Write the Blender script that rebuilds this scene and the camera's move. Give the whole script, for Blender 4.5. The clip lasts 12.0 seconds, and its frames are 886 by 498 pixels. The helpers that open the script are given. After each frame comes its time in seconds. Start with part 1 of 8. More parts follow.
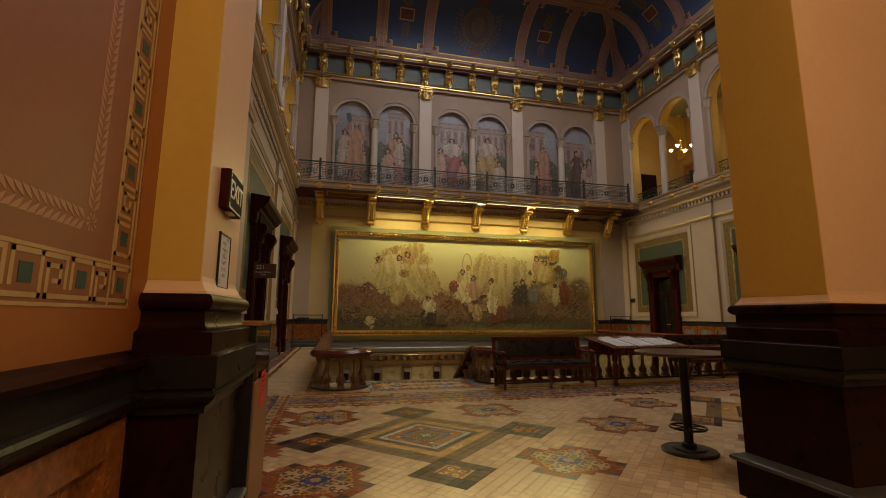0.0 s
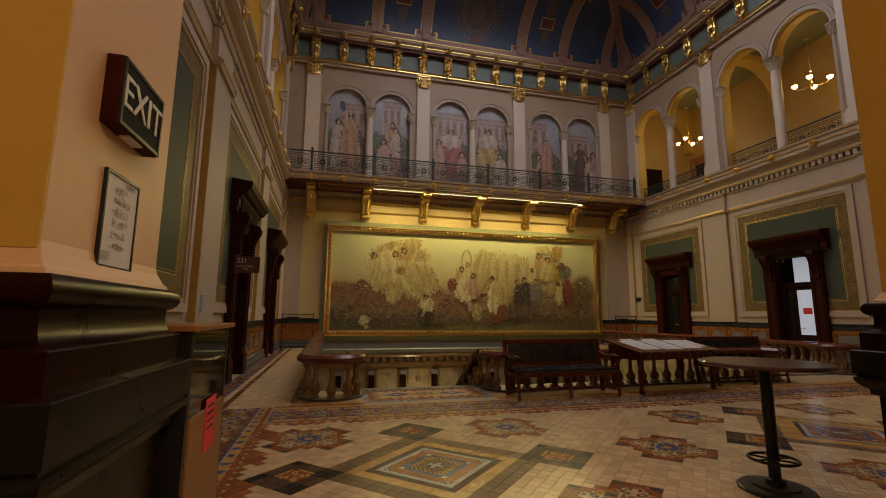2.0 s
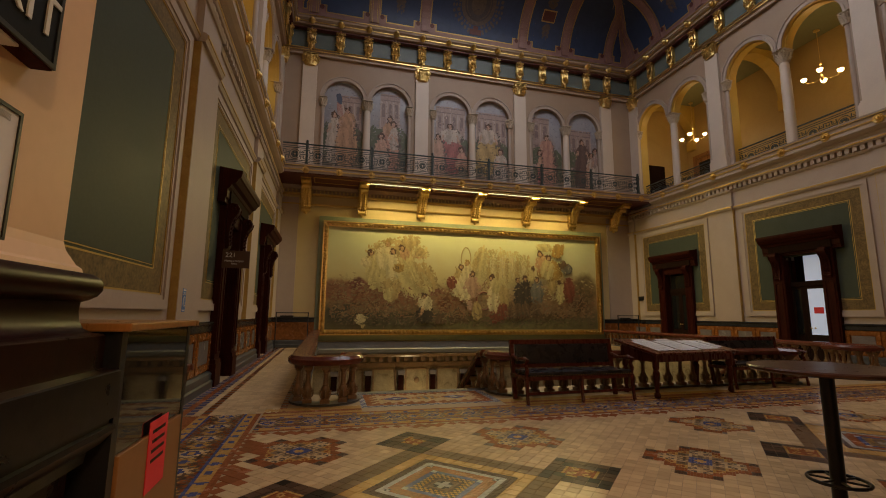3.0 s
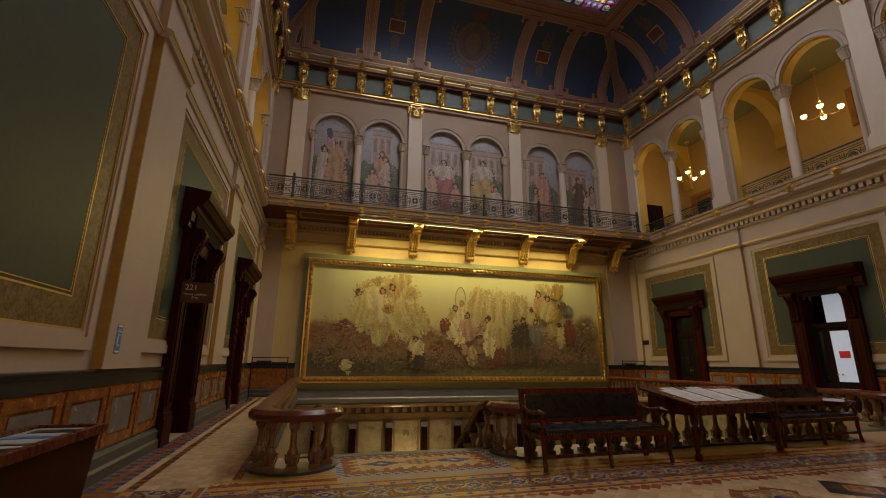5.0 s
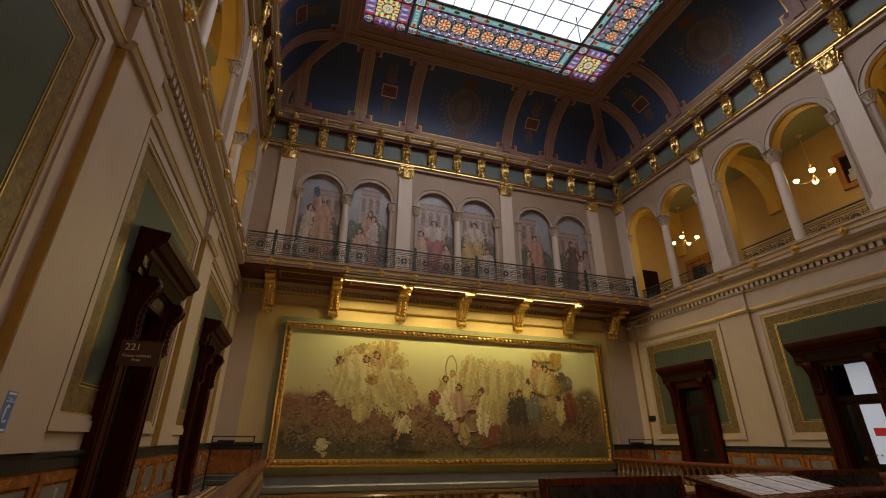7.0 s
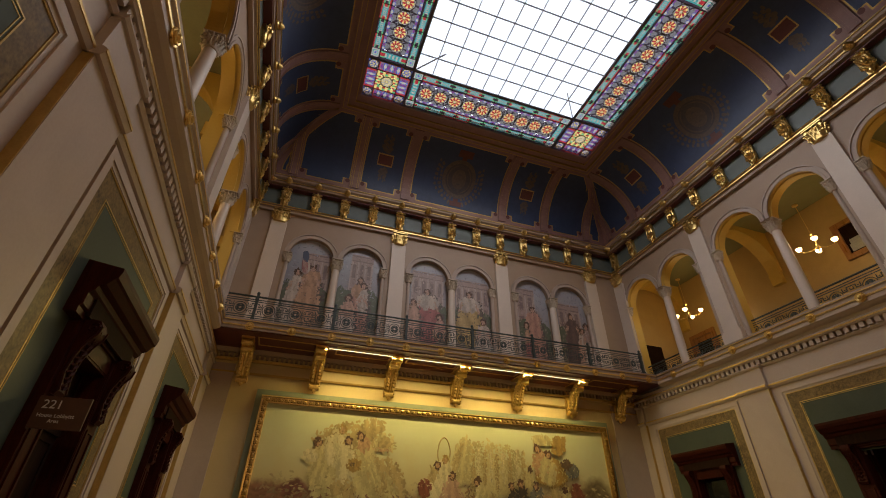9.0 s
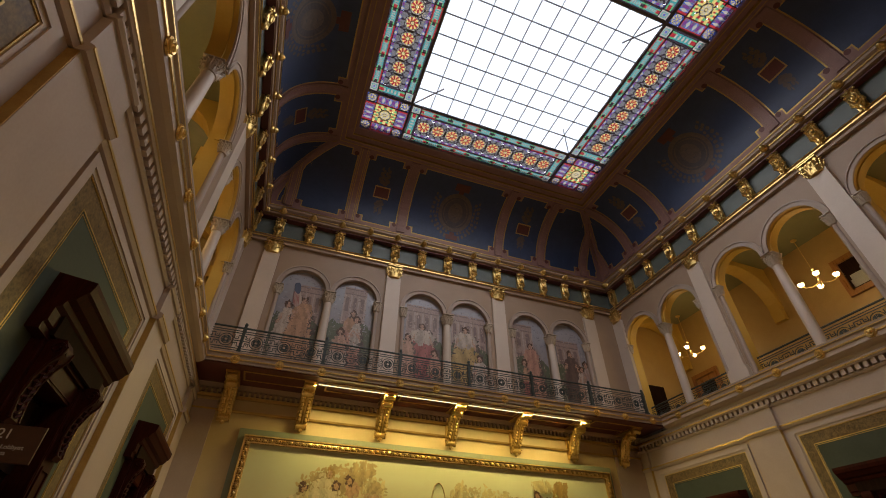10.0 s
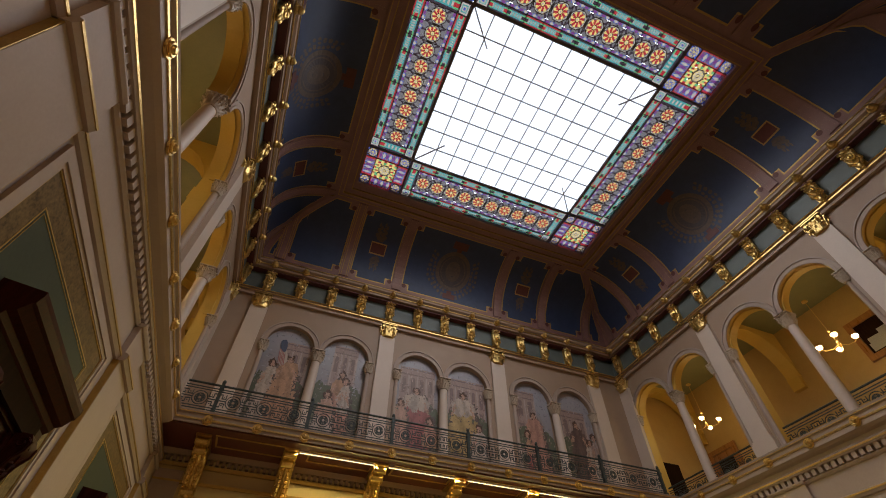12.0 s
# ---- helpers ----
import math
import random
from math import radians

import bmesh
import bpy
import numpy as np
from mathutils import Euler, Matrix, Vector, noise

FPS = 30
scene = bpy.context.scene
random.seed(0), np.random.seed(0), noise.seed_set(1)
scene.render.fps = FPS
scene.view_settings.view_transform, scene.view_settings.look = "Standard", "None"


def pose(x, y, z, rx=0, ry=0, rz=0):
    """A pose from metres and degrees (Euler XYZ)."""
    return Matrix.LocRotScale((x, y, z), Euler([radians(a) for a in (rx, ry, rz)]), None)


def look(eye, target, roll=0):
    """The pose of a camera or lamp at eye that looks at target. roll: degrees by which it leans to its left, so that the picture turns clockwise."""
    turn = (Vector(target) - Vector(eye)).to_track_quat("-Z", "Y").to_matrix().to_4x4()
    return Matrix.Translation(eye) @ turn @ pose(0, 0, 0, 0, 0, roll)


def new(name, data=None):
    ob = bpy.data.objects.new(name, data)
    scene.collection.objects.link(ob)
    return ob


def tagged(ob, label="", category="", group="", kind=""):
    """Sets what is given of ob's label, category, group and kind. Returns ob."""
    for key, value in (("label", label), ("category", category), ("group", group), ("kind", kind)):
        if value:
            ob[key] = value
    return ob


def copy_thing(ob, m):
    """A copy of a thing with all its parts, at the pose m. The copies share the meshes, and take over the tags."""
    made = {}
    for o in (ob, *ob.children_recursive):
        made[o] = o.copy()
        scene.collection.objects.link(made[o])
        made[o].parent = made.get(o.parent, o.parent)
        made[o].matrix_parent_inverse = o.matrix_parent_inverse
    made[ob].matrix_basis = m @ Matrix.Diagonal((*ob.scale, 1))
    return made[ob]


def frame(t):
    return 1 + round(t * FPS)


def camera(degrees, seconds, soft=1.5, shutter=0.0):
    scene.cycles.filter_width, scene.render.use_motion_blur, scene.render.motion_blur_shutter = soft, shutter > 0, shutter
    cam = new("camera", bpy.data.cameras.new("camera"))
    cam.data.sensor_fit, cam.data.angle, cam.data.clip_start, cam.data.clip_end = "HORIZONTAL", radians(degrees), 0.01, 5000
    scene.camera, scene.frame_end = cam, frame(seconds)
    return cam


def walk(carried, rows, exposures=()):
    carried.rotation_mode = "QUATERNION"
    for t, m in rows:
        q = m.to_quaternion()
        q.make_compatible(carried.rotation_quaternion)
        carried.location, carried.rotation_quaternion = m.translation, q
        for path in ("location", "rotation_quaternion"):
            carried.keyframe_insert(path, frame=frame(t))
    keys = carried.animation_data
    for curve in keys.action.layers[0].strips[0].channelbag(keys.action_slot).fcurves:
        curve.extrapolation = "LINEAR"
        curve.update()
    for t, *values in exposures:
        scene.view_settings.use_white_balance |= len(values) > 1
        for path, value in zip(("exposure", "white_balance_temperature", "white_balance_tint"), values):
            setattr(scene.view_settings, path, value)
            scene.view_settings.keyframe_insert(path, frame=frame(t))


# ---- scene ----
cam = camera(90.4, 12.0, 1.0)
PATH = [
    (0, (0.305, 0.014, 1.399), (0.764, 1.937, 1.699), 0.3),
    (0.5, (0.312, 0.307, 1.397), (0.783, 2.227, 1.696), 0.4),
    (1, (0.33, 0.562, 1.396), (0.806, 2.482, 1.695), 0.3),
    (1.5, (0.348, 0.843, 1.403), (0.827, 2.762, 1.701), 0.3),
    (2, (0.358, 1.092, 1.405), (0.843, 3.009, 1.702), 0.4),
    (2.5, (0.378, 1.35, 1.404), (0.868, 3.267, 1.699), 0.4),
    (3, (0.393, 1.649, 1.388), (0.893, 3.563, 1.682), 0.5),
    (5, (0.597, 2.764, 1.341), (1.124, 4.63, 1.834), 0.5),
    (5.5, (0.621, 3.078, 1.35), (1.159, 4.92, 1.911), 0.5),
    (6, (0.653, 3.345, 1.351), (1.194, 5.162, 1.986), 0.5),
    (6.5, (0.672, 3.613, 1.352), (1.224, 5.398, 2.066), 0.5),
    (7, (0.725, 3.877, 1.365), (1.282, 5.626, 2.159), 0.4),
    (9, (0.973, 4.86, 1.258), (1.506, 6.432, 2.374), 0.6),
    (9.5, (1.003, 5.099, 1.247), (1.529, 6.617, 2.437), 0.6),
    (10, (1.045, 5.336, 1.234), (1.567, 6.798, 2.496), 0.6),
    (10.5, (1.079, 5.566, 1.224), (1.588, 6.967, 2.558), 0.6),
    (11, (1.109, 5.811, 1.208), (1.6, 7.155, 2.606), 0.8),
    (11.5, (1.118, 6.071, 1.198), (1.602, 7.359, 2.649), 0.7),
    (12, (1.147, 6.352, 1.209), (1.621, 7.586, 2.71), 0.6),
]
walk(cam, [(t, look(eye, target, roll)) for t, eye, target, roll in PATH])


# ---------------------------------------------------------------- light
world = bpy.data.worlds.new("sky")
scene.world = world
world.use_nodes = True
wn = world.node_tree.nodes
sky = wn.new("ShaderNodeTexSky")
sky.sky_type, sky.sun_disc, sky.sun_elevation, sky.sun_rotation = "NISHITA", False, radians(50), radians(200)
world.node_tree.links.new(sky.outputs[0], wn["Background"].inputs[0])
wn["Background"].inputs[1].default_value = 0.05


def lamp(name, kind, m, power, colour, size=0.1, size_y=None, spread=180):
    data = bpy.data.lights.new(name, kind)
    data.energy, data.color = power, colour
    if kind == "AREA":
        data.shape, data.size, data.size_y = "RECTANGLE", size, size_y or size
        data.spread = radians(spread)
    else:
        data.shadow_soft_size = size
    ob = new(name, data)
    ob.matrix_world = m
    return ob


SKY_GLOW = 3.0
lamp("skylight_daylight", "AREA", pose(6.9, 12.25, 16.96), 585, (1.0, 0.935, 0.94), 9.0, 7.8, 176)
for tx in (3.05, 5.7, 8.3, 10.85):          # tube lights under the balcony
    lamp("tube_light", "AREA", pose(tx, 19.72, 6.74, -12, 0, 0), 126, (1.0, 0.785, 0.30), 2.45, 0.035)
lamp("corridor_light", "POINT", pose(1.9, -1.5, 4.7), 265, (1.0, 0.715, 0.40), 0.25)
scene.view_settings.exposure = 0.0

# ---------------------------------------------------------------- mesh helpers


def B():
    return bmesh.new()


def part(name, bm, material, parent=None, label="", smooth=False):
    me = bpy.data.meshes.new(name)
    bmesh.ops.recalc_face_normals(bm, faces=bm.faces[:])
    bm.to_mesh(me)
    bm.free()
    for k in (material if isinstance(material, (list, tuple)) else [material]):
        me.materials.append(k)
    if smooth:
        for p in me.polygons:
            p.use_smooth = True
        me.set_sharp_from_angle(angle=radians(38))
    ob = new(name, me)
    if parent is not None:
        ob.parent = parent
    if label:
        tagged(ob, label)
    return ob


def again(src, name, parent, m):
    """Another object on the mesh of src."""
    ob = new(name, src.data)
    ob.parent = parent
    ob.matrix_local = m
    return ob


def root(name, m=None, label="", category="", group="", kind=""):
    ob = new(name)
    ob.empty_display_size = 0.1
    if m is not None:
        ob.matrix_world = m
    return tagged(ob, label, category, group, kind)


def box(bm, x0, y0, z0, x1, y1, z1, mi=0):
    v = [bm.verts.new((x, y, z)) for z in (z0, z1) for x, y in ((x0, y0), (x1, y0), (x1, y1), (x0, y1))]
    for f in ((3, 2, 1, 0), (4, 5, 6, 7), (0, 1, 5, 4), (1, 2, 6, 5), (2, 3, 7, 6), (3, 0, 4, 7)):
        bm.faces.new([v[i] for i in f]).material_index = mi


def bevel_box(bm, x0, y0, z0, x1, y1, z1, r=0.01):
    t = bmesh.new()
    box(t, x0, y0, z0, x1, y1, z1)
    bmesh.ops.bevel(t, geom=t.edges[:], offset=r, segments=2, affect="EDGES", profile=0.6)
    merge(bm, t)


def merge(bm, t, m=None):
    if m is not None:
        t.transform(m)
    vs = {v: bm.verts.new(v.co) for v in t.verts}
    for f in t.faces:
        try:
            g = bm.faces.new([vs[v] for v in f.verts])
            g.material_index = f.material_index
        except ValueError:
            pass
    t.free()


def prism(bm, pts, place, d0, d1, mi=0):
    """A flat outline pts (s, z), pushed from depth d0 to d1; place(s, z, d) gives the point."""
    a = [bm.verts.new(place(s, z, d0)) for s, z in pts]
    b = [bm.verts.new(place(s, z, d1)) for s, z in pts]
    n = len(pts)
    for f in [a[::-1], b] + [[a[i], a[(i + 1) % n], b[(i + 1) % n], b[i]] for i in range(n)]:
        bm.faces.new(f).material_index = mi


def lathe(bm, prof, m=None, seg=16, mi=0):
    rings = []
    for r, z in prof:
        rings.append([bm.verts.new((r * math.cos(k * math.tau / seg), r * math.sin(k * math.tau / seg), z)) for k in range(seg)])
    for a, b in zip(rings, rings[1:]):
        for k in range(seg):
            bm.faces.new((a[k], a[(k + 1) % seg], b[(k + 1) % seg], b[k])).material_index = mi
    bm.faces.new(rings[0][::-1]).material_index = mi
    bm.faces.new(rings[-1]).material_index = mi
    if m is not None:
        bmesh.ops.transform(bm, matrix=m, verts=[v for r in rings for v in r])


def ball(bm, x, y, z, r, seg=10, squash=1.0):
    n = max(4, seg // 2)
    lathe(bm, [(max(0.001, r * math.sin(math.pi * i / n)), -r * squash * math.cos(math.pi * i / n)) for i in range(n + 1)], pose(x, y, z), seg)


def tube(bm, pts, r, seg=6):
    """A round bar through the points."""
    rings = []
    for i, p in enumerate(pts):
        p = Vector(p)
        d = (Vector(pts[min(i + 1, len(pts) - 1)]) - Vector(pts[max(i - 1, 0)])).normalized()
        u = d.cross((0, 0, 1) if abs(d.z) < 0.9 else (1, 0, 0)).normalized()
        w = d.cross(u)
        rad = r[i] if isinstance(r, (list, tuple)) else r
        rings.append([bm.verts.new(p + rad * (math.cos(k * math.tau / seg) * u + math.sin(k * math.tau / seg) * w)) for k in range(seg)])
    for a, b in zip(rings, rings[1:]):
        for k in range(seg):
            bm.faces.new((a[k], a[(k + 1) % seg], b[(k + 1) % seg], b[k]))
    bm.faces.new(rings[0][::-1])
    bm.faces.new(rings[-1])


def run(bm, prof, a, b, n, mi=0):
    """A moulding: the outline prof (out, z) drawn along the line a-b, n pointing out of the wall."""
    a, b, n = Vector((*a, 0)), Vector((*b, 0)), Vector((*n, 0))
    va = [bm.verts.new(a + n * d + Vector((0, 0, z))) for d, z in prof]
    vb = [bm.verts.new(b + n * d + Vector((0, 0, z))) for d, z in prof]
    k = len(prof)
    for f in [va[::-1], vb] + [[va[i], va[(i + 1) % k], vb[(i + 1) % k], vb[i]] for i in range(k)]:
        bm.faces.new(f).material_index = mi


def rect_frame(bm, place, s0, z0, s1, z1, w, d0, d1):
    """A mitred frame of width w inside the rectangle."""
    o = [(s0, z0), (s1, z0), (s1, z1), (s0, z1)]
    i = [(s0 + w, z0 + w), (s1 - w, z0 + w), (s1 - w, z1 - w), (s0 + w, z1 - w)]
    for k in range(4):
        j = (k + 1) % 4
        prism(bm, [o[k], o[j], i[j], i[k]], place, d0, d1)


def half_ring(bm, place, sc, zc, r0, r1, d0, d1, seg=20):
    for k in range(seg):
        a, b = math.pi * k / seg, math.pi * (k + 1) / seg
        prism(bm, [(sc + r0 * math.cos(a), zc + r0 * math.sin(a)), (sc + r1 * math.cos(a), zc + r1 * math.sin(a)),
                   (sc + r1 * math.cos(b), zc + r1 * math.sin(b)), (sc + r0 * math.cos(b), zc + r0 * math.sin(b))], place, d0, d1)


def north(s, z, d):                         # a place on the painted end wall, d out of it
    return (s, 21.0 - d, z)


def west(s, z, d):
    return (-1.75 + d, s, z)


def east(s, z, d):
    return (15.5 - d, s, z)


def west_up(s, z, d):
    return (-2.0 + d, s, z)


def east_up(s, z, d):
    return (15.95 - d, s, z)


# ---------------------------------------------------------------- materials


def node(nt, kind, **values):
    n = nt.nodes.new(kind)
    for k, v in values.items():
        n.inputs[k].default_value = v
    return n


def mat(name, c1, c2, scale=3.0, rough=0.5, metal=0.0, bump=0.1, fine=40.0, stretch=(1, 1, 1), vary=0.0, coat=0.0, fine_mix=0.35, spec=0.5):
    m = bpy.data.materials.new(name)
    m.use_nodes = True
    nt = m.node_tree
    p = nt.nodes["Principled BSDF"]
    tc = nt.nodes.new("ShaderNodeTexCoord")
    mp = node(nt, "ShaderNodeMapping", Scale=stretch)
    nt.links.new(tc.outputs["Object"], mp.inputs["Vector"])
    big = node(nt, "ShaderNodeTexNoise", Scale=scale, Detail=6.0, Roughness=0.6, Distortion=0.6)
    small = node(nt, "ShaderNodeTexNoise", Scale=fine, Detail=4.0)
    nt.links.new(mp.outputs[0], big.inputs["Vector"])
    nt.links.new(mp.outputs[0], small.inputs["Vector"])
    mix = nt.nodes.new("ShaderNodeMix")
    mix.data_type = "FLOAT"
    mix.inputs[0].default_value = fine_mix
    nt.links.new(big.outputs["Fac"], mix.inputs[2])
    nt.links.new(small.outputs["Fac"], mix.inputs[3])
    ramp = nt.nodes.new("ShaderNodeValToRGB")
    ramp.color_ramp.elements[0].position, ramp.color_ramp.elements[1].position = 0.32, 0.68
    ramp.color_ramp.elements[0].color, ramp.color_ramp.elements[1].color = (*c1, 1), (*c2, 1)
    nt.links.new(mix.outputs[0], ramp.inputs[0])
    out = ramp.outputs[0]
    if vary:
        info = nt.nodes.new("ShaderNodeNewGeometry")
        hsv = nt.nodes.new("ShaderNodeHueSaturation")
        rng = node(nt, "ShaderNodeMapRange")
        rng.inputs[3].default_value, rng.inputs[4].default_value = 1 - vary, 1 + vary
        nt.links.new(info.outputs["Random Per Island"], rng.inputs[0])
        nt.links.new(rng.outputs[0], hsv.inputs["Value"])
        nt.links.new(out, hsv.inputs["Color"])
        out = hsv.outputs[0]
    nt.links.new(out, p.inputs["Base Color"])
    rr = node(nt, "ShaderNodeMapRange")
    rr.inputs[3].default_value, rr.inputs[4].default_value = max(0.03, rough - 0.1), min(1, rough + 0.1)
    nt.links.new(big.outputs["Fac"], rr.inputs[0])
    nt.links.new(rr.outputs[0], p.inputs["Roughness"])
    p.inputs["Metallic"].default_value = metal
    p.inputs["Coat Weight"].default_value = coat
    p.inputs["Specular IOR Level"].default_value = spec
    p.inputs["Coat Roughness"].default_value = 0.15
    if bump:
        bp = node(nt, "ShaderNodeBump", Strength=bump, Distance=0.01)
        nt.links.new(mix.outputs[0], bp.inputs["Height"])
        nt.links.new(bp.outputs[0], p.inputs["Normal"])
    return m


WALL = mat("pale_painted_plaster", (0.395, 0.312, 0.256), (0.45, 0.362, 0.30), 1.2, 0.55, bump=0.04, fine=25, spec=0.25)
MAUVE = mat("mauve_painted_plaster", (0.335, 0.238, 0.165), (0.39, 0.28, 0.195), 1.2, 0.55, bump=0.04, fine=25)
OCHRE = mat("ochre_painted_plaster", (0.56, 0.36, 0.065), (0.63, 0.42, 0.09), 1.0, 0.5, bump=0.05, fine=20)
PEACH = mat("peach_painted_plaster", (0.66, 0.44, 0.26), (0.73, 0.50, 0.31), 1.0, 0.5, bump=0.05, fine=20)
TERRA = mat("terracotta_painted_plaster", (0.23, 0.085, 0.028), (0.275, 0.105, 0.036), 2.0, 0.5, bump=0.04, fine=30)
RUST = mat("rust_painted_plaster", (0.30, 0.10, 0.02), (0.36, 0.13, 0.03), 2.0, 0.45, bump=0.04, fine=30)
GREEN = mat("grey_green_painted_plaster", (0.052, 0.064, 0.046), (0.068, 0.082, 0.060), 1.5, 0.55, bump=0.03, fine=25, spec=0.15)
STENCIL = mat("stencilled_tan_border", (0.060, 0.040, 0.016), (0.25, 0.165, 0.070), 9.0, 0.5, bump=0.1, fine=30, fine_mix=0.5, spec=0.2)
GOLD = mat("gilding", (0.58, 0.38, 0.11), (0.92, 0.69, 0.28), 16.0, 0.31, 1.0, 0.40, 60)
GOLDLINE = mat("gold_paint_line", (0.42, 0.27, 0.075), (0.56, 0.38, 0.12), 9.0, 0.4, 0.6, 0.05, 50)
STONE = mat("grey_stone", (0.042, 0.044, 0.048), (0.085, 0.088, 0.094), 3.0, 0.32, bump=0.06, fine=30)
RAILSTONE = mat("polished_black_stone", (0.012, 0.013, 0.016), (0.034, 0.036, 0.042), 3.0, 0.22, bump=0.05, fine=30)
# lighter copy of the grey stone, with the tube light in its colour
LEDGE = mat("lit_grey_stone", (0.13, 0.125, 0.11), (0.20, 0.19, 0.165), 3.0, 0.35, bump=0.06, fine=30)
CREAM_PAINT = mat("cream_painted_plaster", (0.58, 0.485, 0.40), (0.65, 0.55, 0.455), 1.2, 0.5, bump=0.04, fine=25)
DARKSTONE = mat("dark_red_marble", (0.006, 0.002, 0.0015), (0.026, 0.006, 0.0035), 5.0, 0.30, bump=0.05, fine=35, spec=0.10)
MARBLE = mat("orange_veined_marble", (0.13, 0.038, 0.008), (0.38, 0.145, 0.036), 7.0, 0.25, bump=0.03, fine=40)
PANELSTONE = mat("grey_marble_panel", (0.14, 0.12, 0.115), (0.23, 0.20, 0.185), 4.0, 0.25, bump=0.03, fine=30)
CREAMSTONE = mat("mottled_cream_marble", (0.16, 0.12, 0.065), (0.42, 0.34, 0.20), 3.2, 0.3, bump=0.04, fine=20)
MAHOGANY = mat("dark_mahogany", (0.018, 0.0032, 0.0018), (0.056, 0.009, 0.004), 3.0, 0.52, bump=0.08, fine=30, stretch=(6, 6, 0.8), spec=0.08)
REDMAHOGANY = mat("polished_red_mahogany", (0.045, 0.008, 0.004), (0.135, 0.027, 0.011), 3.0, 0.28, bump=0.08, fine=30, stretch=(6, 6, 0.8), spec=0.3)
REDWOOD = mat("red_brown_polished_stone", (0.085, 0.020, 0.011), (0.17, 0.050, 0.026), 6.0, 0.22, bump=0.05, fine=40, spec=0.4)
BROWNSTONE = mat("brown_polished_stone", (0.15, 0.085, 0.04), (0.28, 0.17, 0.085), 8.0, 0.3, bump=0.06, fine=45)
IRON = mat("green_black_iron", (0.040, 0.052, 0.050), (0.085, 0.105, 0.098), 8.0, 0.42, 0.35, 0.1, 60)
BLACK = mat("black_painted_metal", (0.010, 0.010, 0.011), (0.022, 0.022, 0.024), 6.0, 0.4, 0.3, 0.06, 60)
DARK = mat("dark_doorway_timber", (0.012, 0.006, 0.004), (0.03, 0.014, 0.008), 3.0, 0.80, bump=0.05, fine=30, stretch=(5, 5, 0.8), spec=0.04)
LEATHER = mat("black_leather", (0.010, 0.011, 0.014), (0.030, 0.031, 0.037), 5.0, 0.28, bump=0.3, fine=70, spec=0.35)
NAVY = mat("dark_blue_painted_vault", (0.022, 0.040, 0.092), (0.038, 0.062, 0.140), 3.0, 0.5, bump=0.12, fine=45)
COVE = mat("brown_mauve_vault_plaster", (0.23, 0.125, 0.105), (0.31, 0.175, 0.15), 2.5, 0.5, bump=0.05, fine=30)
MAROON = mat("maroon_painted_plaster", (0.09, 0.022, 0.018), (0.13, 0.035, 0.028), 4.0, 0.5, bump=0.05, fine=30)
TEAL = mat("teal_grey_frieze_paint", (0.105, 0.13, 0.12), (0.14, 0.17, 0.155), 2.0, 0.5, bump=0.03, fine=30)
ORNAMENT = mat("faded_painted_ornament", (0.075, 0.055, 0.045), (0.14, 0.10, 0.075), 8.0, 0.5, bump=0.06, fine=40)
GALLERY = mat("gallery_tan_paint", (0.44, 0.29, 0.10), (0.52, 0.35, 0.13), 1.2, 0.45, bump=0.03, fine=25)
GALGREEN = mat("gallery_olive_ceiling", (0.20, 0.19, 0.09), (0.25, 0.24, 0.12), 1.5, 0.55, bump=0.03, fine=25)
OAK = mat("varnished_oak", (0.24, 0.10, 0.025), (0.40, 0.18, 0.05), 3.0, 0.3, bump=0.06, fine=30, stretch=(5, 5, 0.7), coat=0.2)
WHITEPAPER = mat("printed_white_paper", (0.62, 0.62, 0.64), (0.72, 0.72, 0.74), 6.0, 0.6, bump=0.02)
GREYPAPER = mat("grey_print", (0.33, 0.33, 0.34), (0.48, 0.48, 0.49), 30.0, 0.6, bump=0.02)
REDPAPER = mat("red_paper", (0.72, 0.030, 0.045), (0.80, 0.045, 0.06), 6.0, 0.6, bump=0.02)
BLUEPAPER = mat("blue_sticker_print", (0.05, 0.15, 0.42), (0.07, 0.20, 0.50), 6.0, 0.4, bump=0.02)
MATGREEN = mat("sage_green_mount", (0.20, 0.23, 0.14), (0.24, 0.27, 0.17), 2.0, 0.5, bump=0.03)
CAPSTONE = mat("cream_leafy_stone", (0.46, 0.38, 0.28), (0.58, 0.48, 0.36), 6.0, 0.5, bump=0.1, fine=40)
BANDSTONE = mat("near_black_stone", (0.008, 0.007, 0.006), (0.024, 0.020, 0.017), 3.0, 0.30, bump=0.06, fine=30, spec=0.14)
GROUT = mat("floor_grout", (0.30, 0.205, 0.115), (0.38, 0.265, 0.15), 8.0, 0.7, bump=0.1)


